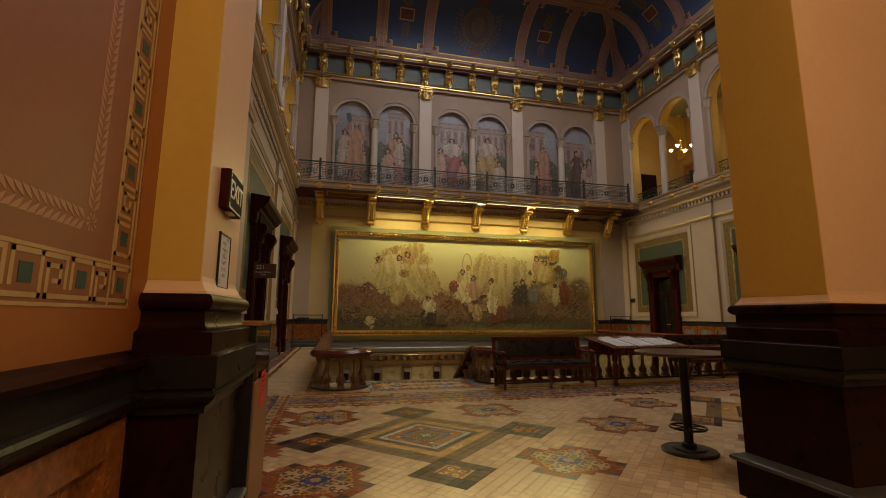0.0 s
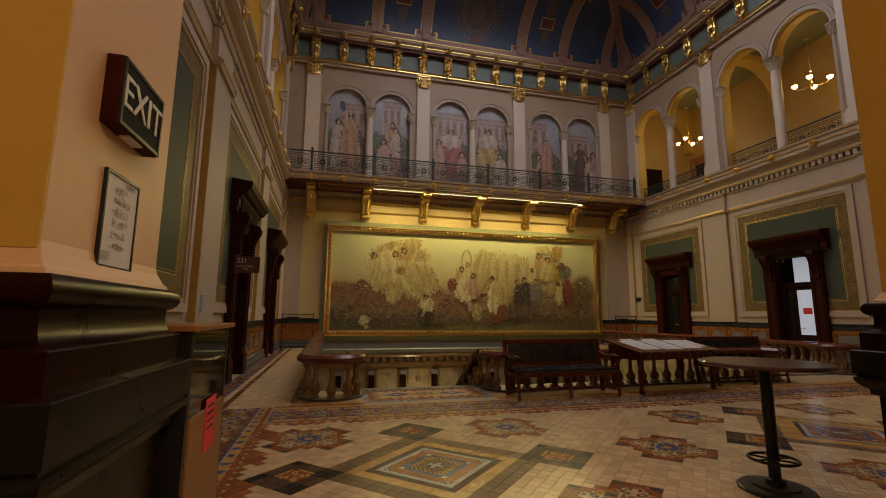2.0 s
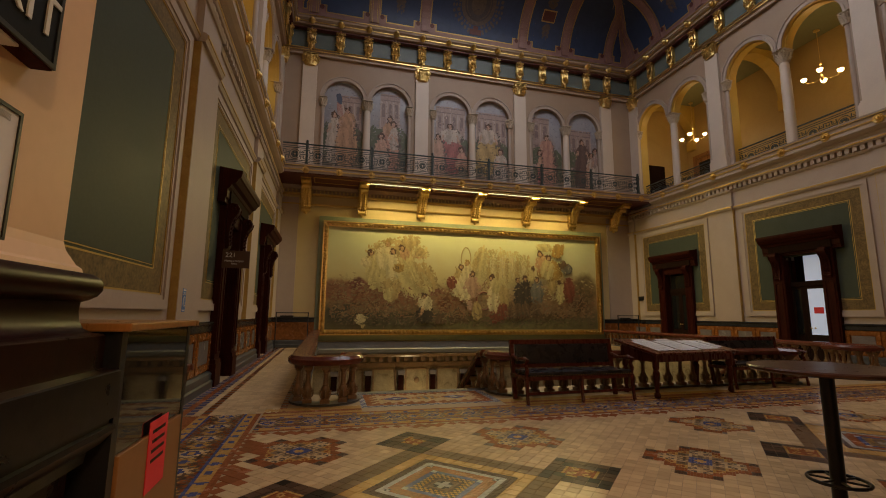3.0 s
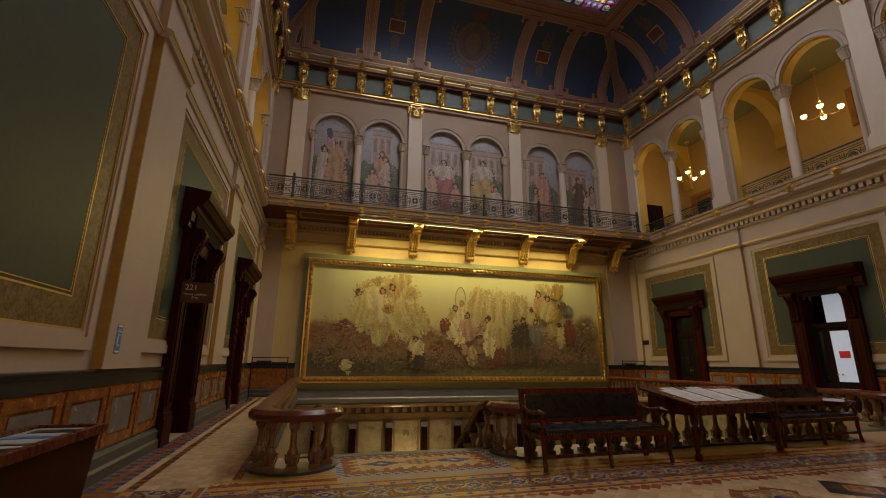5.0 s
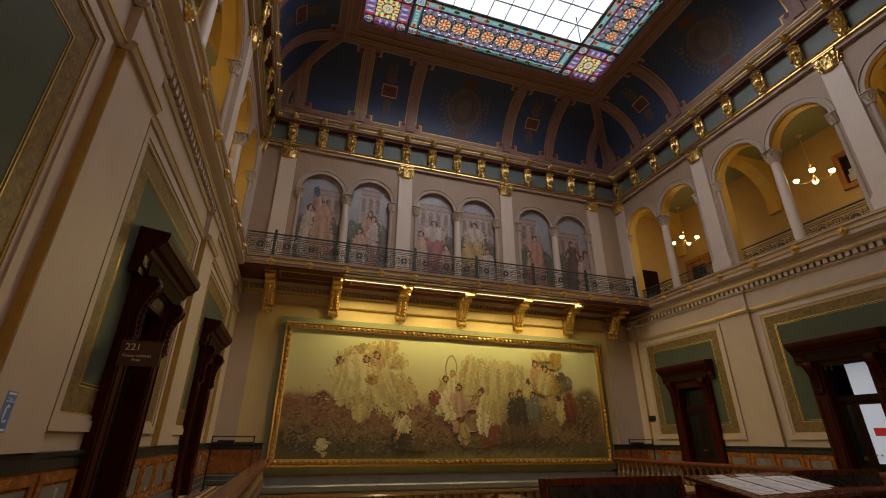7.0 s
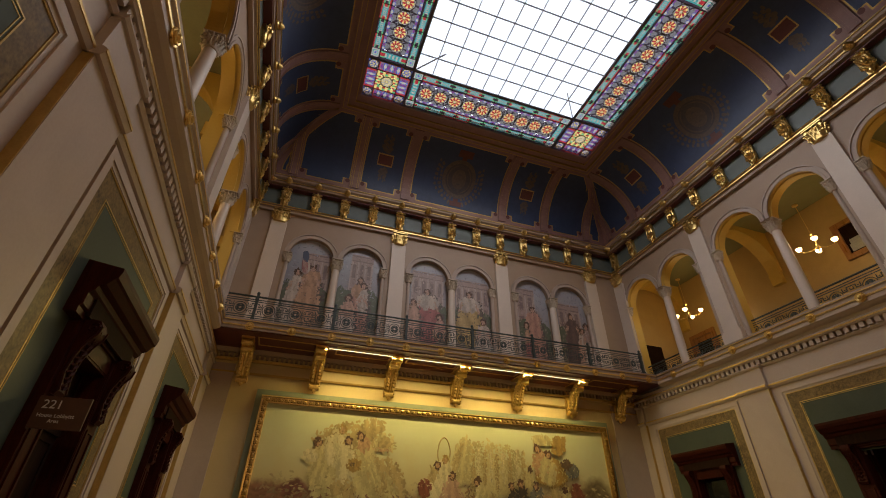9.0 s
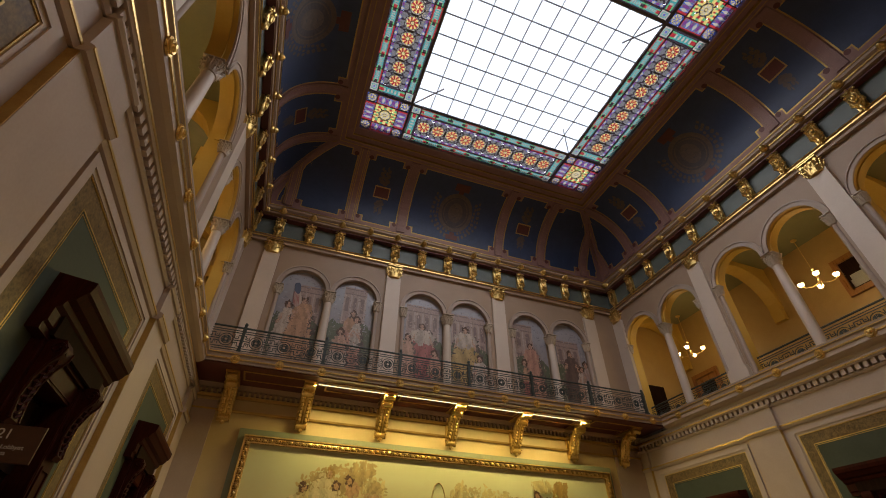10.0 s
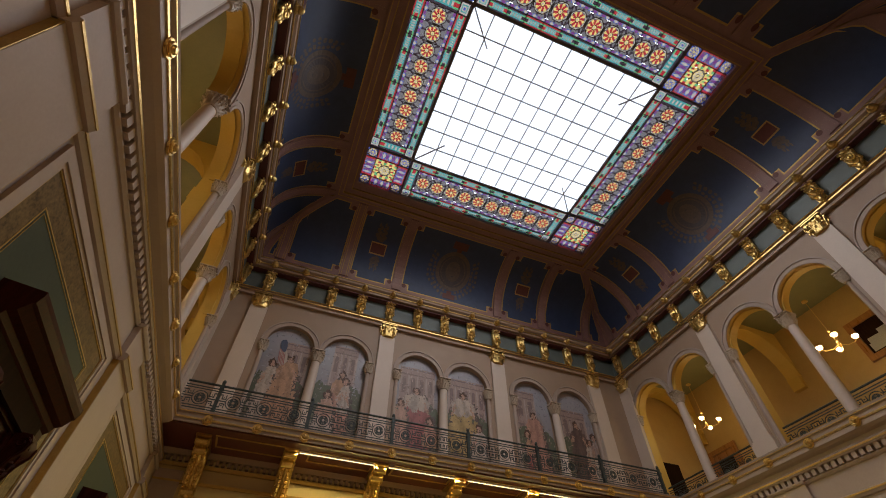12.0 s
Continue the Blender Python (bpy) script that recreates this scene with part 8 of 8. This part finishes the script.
def medallion(a, b):
    """Kind inside a stepped cross, or None outside it."""
    a, b = abs(a), abs(b)
    hi, lo = max(a, b), min(a, b)
    if not (hi < 0.5 and lo < 0.2 or hi < 0.3):
        return None
    if hi < 0.1:
        return AM if a + b < 0.06 else BL
    if hi < 0.2:
        return BK if (int(a / 0.025) % 4 == 1 and int(b / 0.025) % 4 == 1) else (GY if lo > 0.1 else CR if int(lo / 0.025) % 2 else GY)
    if hi > 0.4:
        return DK if lo > 0.1 else RU
    if lo < 0.1 and hi < 0.375:
        return lace(hi, lo, CR, DK)
    if 0.1 < lo < 0.2 and 0.2 < hi < 0.3:
        return lace(a, b, AM, RU)
    return RU


def tile_kind(x, y):
    """Kind of tile and whether it is cut small."""
    k = round((x - AX) / PER)
    dx, dy = x - AX - k * PER, y - AY
    a, b = (dx - dy) / R2, (dx + dy) / R2
    d = max(abs(a), abs(b))
    if d < 0.475:
        return centre_kind(a, b), True
    if d < 0.62:
        return AM, False
    for sa in (-0.9, 0.9):
        for sb in (-0.9, 0.9):
            e = max(abs(a - sa), abs(b - sb))
            if e < 0.15:
                return (AM if e > 0.125 else lace(a - sa, b - sb, RU, AM)), True
            if e < 0.30:
                return (BK if min(abs(a - sa), abs(b - sb)) > 0.15 else DK), False
    if 0.60 <= d < 0.80 or (0.6 <= abs(a) < 0.8 and abs(b) < 0.9) or (0.6 <= abs(b) < 0.8 and abs(a) < 0.9):
        return (DK if (0.6 <= abs(a) < 0.8 and 0.6 <= abs(b) < 0.8) else GY), False
    for ma, mb in ((1.7, 0), (-1.7, 0), (0, 1.7), (0, -1.7), (1.82, 1.82), (-1.82, -1.82)):
        q = medallion(a - ma, b - mb)
        if q is not None:
            return q, True
    return CR, False


def border_kind(v, s):
    """Kind across a straight border: v in from its edge, s along it."""
    if v < 0.06:
        return RU
    if v < 0.18 or 0.66 < v < 0.78:
        w, h = (s % 0.24) - 0.12, v - (0.12 if v < 0.3 else 0.72)
        return BL if abs(w) + abs(h) < 0.05 else AM
    if v < 0.21 or 0.63 < v < 0.66:
        return BL
    if v < 0.63:
        w, h = (s % 0.54) - 0.27, v - 0.42
        r = max(abs(w), abs(h)) * 0.5 + (abs(w) + abs(h)) * 0.5
        if r < 0.045:
            return AM
        if r < 0.09:
            return BL
        if r < 0.125:
            return CR
        if r < 0.175:
            return lace(w, h, DK, CR)
        if r < 0.215:
            return AM if int(s / 0.03) % 2 else DK
        return BL if abs(abs(w) - 0.27) + abs(h) < 0.07 else (AM if abs(abs(w) - 0.27) + abs(h) < 0.13 else lace(w, h, DK, RU))
    return RU


def rug_kind(x, y):
    a, b = x - 2.08, y - 9.17
    ea, eb = 1.08 - abs(a), 0.54 - abs(b)
    e = min(ea, eb)
    if e < 0.06:
        return BL if int((x + y) / 0.06) % 2 else WH
    if e < 0.16 + 0.06 * (int((x if eb < ea else y) / 0.06) % 3):
        return RU
    for c in (-0.5, 0, 0.5):
        r = abs(a - c) * 0.8 + abs(b) * 1.3
        if r < 0.06:
            return WH if c else BK
        if r < 0.18:
            return BL if c else (AM if int(x / 0.06) % 2 else DK)
        if r < 0.23:
            return RU
    return CR


tiles = []                                  # x, y, half size, turned, kind
rnd = random.Random(2)
for i in range(-150, 260):
    for j in range(-60, 260):
        uu, vv = (i + 0.5) * P + (AX - AY) / R2, (j + 0.5) * P + (AX + AY) / R2 - 5.0
        x, y = (uu + vv) / R2, (vv - uu) / R2
        if not (-0.40 < x < 15.2 and 0.6 < y < 7.42):
            continue
        edge = min(x + 0.40, 7.42 - y)
        if edge < 0.07:
            tiles.append((x, y, P / 2, 1, RU))
            continue
        if edge < 0.17 and (int(x / 0.42 + y / 0.42)) % 2:
            tiles.append((x, y, P / 2, 1, RU))
            continue
        kind, small = tile_kind(x, y)
        if small:
            for p in (-1.5, -0.5, 0.5, 1.5):
                for q in (-1.5, -0.5, 0.5, 1.5):
                    u2, v2 = uu + p * P / 4, vv + q * P / 4
                    x2, y2 = (u2 + v2) / R2, (v2 - u2) / R2
                    tiles.append((x2, y2, P / 8, 1, tile_kind(x2, y2)[0]))
        else:
            tiles.append((x, y, P / 2, 1, kind))
S = 0.03
for i in range(int(16.9 / S)):              # border in front of the stair, and the strip behind it
    for j in range(int(1.30 / S)):
        x, y = -1.62 + (i + 0.5) * S, 7.46 + (j + 0.5) * S
        if x < -0.40:
            continue
        v = y - 7.46
        if v < 0.84:
            tiles.append((x, y, S / 2, 0, border_kind(v, x)))
        elif not 0.95 < x < 3.2:
            tiles.append((x, y, S / 2, 0, AM if v < 0.96 else (RU if v < 1.08 else AM)))
for i in range(int(2.25 / S)):
    for j in range(int(1.14 / S)):
        x, y = 0.97 + (i + 0.5) * S, 8.585 + (j + 0.5) * S
        tiles.append((x, y, S / 2, 0, rug_kind(x, y)))
for i in range(int(1.2 / S)):               # border beside the west wall
    for j in range(int(7.7 / S)):
        x, y = -0.42 - (i + 0.5) * S, 0.8 + (j + 0.5) * S
        if x > -1.62 and not (x < -0.5 and y < 3.1):
            tiles.append((x, y, S / 2, 0, border_kind(-0.42 - x, y)))
for i in range(17):                         # passage beside the well
    for j in range(122):
        x, y = -1.60 + (i + 0.5) * 0.10, 8.5 + (j + 0.5) * 0.10
        if x > -0.12 and y < 9.9:
            continue
        if i in (0, 2):
            k = BL if j % 2 else GY
        elif i == 1:
            k = RU
        elif i == 3:
            k = CR
        elif i in (4, 14):
            k = DK if j % 2 else RU
        elif i == 15:
            k = DK
        else:
            k = CR
        if i < 16:
            tiles.append((x, y, 0.05, 0, k))
for i in range(22):
    for j in range(122):
        x, y = 13.50 + (i + 0.5) * 0.09, 8.9 + (j + 0.5) * 0.10
        if x < 15.4:
            tiles.append((x, y, 0.045, 0, (DK if j % 2 else RU) if i in (1, 18) else CR))

near = [t for t in tiles if 0.5 < t[0] < 2.6 and 3.0 < t[1] < 4.2 and t[2] > 0.04][:290]
near_set = set(near)
rest = [t for t in tiles if t not in near_set]
ARR = np.array(rest)
n = len(ARR)
hs = ARR[:, 2] - np.where(ARR[:, 2] > 0.04, 0.0013, 0.0005)
base8 = np.array([(-1, -1), (1, -1), (1, 1), (-1, 1)], float)
ca, sa = np.where(ARR[:, 3] > 0.5, 1 / R2, 1.0), np.where(ARR[:, 3] > 0.5, -1 / R2, 0.0)
verts = np.zeros((n, 8, 3))
lift = np.random.RandomState(3).uniform(-0.0006, 0.0006, n)
for lvl, (grow, z) in enumerate(((1.0, -0.012), (0.985, 0.0))):
    for c in range(4):
        ux, uy = base8[c] * grow
        verts[:, lvl * 4 + c, 0] = ARR[:, 0] + hs * (ux * ca - uy * sa)
        verts[:, lvl * 4 + c, 1] = ARR[:, 1] + hs * (ux * sa + uy * ca)
        verts[:, lvl * 4 + c, 2] = z + (lift if lvl else 0)
pat = np.array([(4, 5, 6, 7), (0, 1, 5, 4), (1, 2, 6, 5), (2, 3, 7, 6), (3, 0, 4, 7)])
faces = (np.arange(n)[:, None, None] * 8 + pat[None]).reshape(-1, 4)
me = bpy.data.meshes.new("floor_tiles")
me.from_pydata(verts.reshape(-1, 3).tolist(), [], faces.tolist())
for m in TM:
    me.materials.append(m)
me.polygons.foreach_set("material_index", np.repeat(ARR[:, 4].astype(int), 5).tolist())
ft = new("floor_tiles", me)
ft.parent = floor
tagged(ft, "cream, rust, blue and dark brown floor tiles", kind="stuff")
shared = {}
for x, y, h, turned, kind in near:
    if (h, turned, kind) not in shared:
        q = B()
        r = h - 0.0013
        a = [q.verts.new((ux * r, uy * r, -0.012)) for ux, uy in base8]
        b = [q.verts.new((ux * r * 0.985, uy * r * 0.985, 0.0)) for ux, uy in base8]
        q.faces.new(b)
        for k in range(4):
            q.faces.new((a[k], a[(k + 1) % 4], b[(k + 1) % 4], b[k]))
        tmp = part("tile", q, TM[kind])
        shared[(h, turned, kind)] = tmp.data
        bpy.data.objects.remove(tmp)
    ob = new("tile", shared[(h, turned, kind)])
    ob.parent = floor
    ob.matrix_local = pose(x, y, rnd.uniform(-0.0006, 0.0006), 0, 0, -45 if turned else 0)
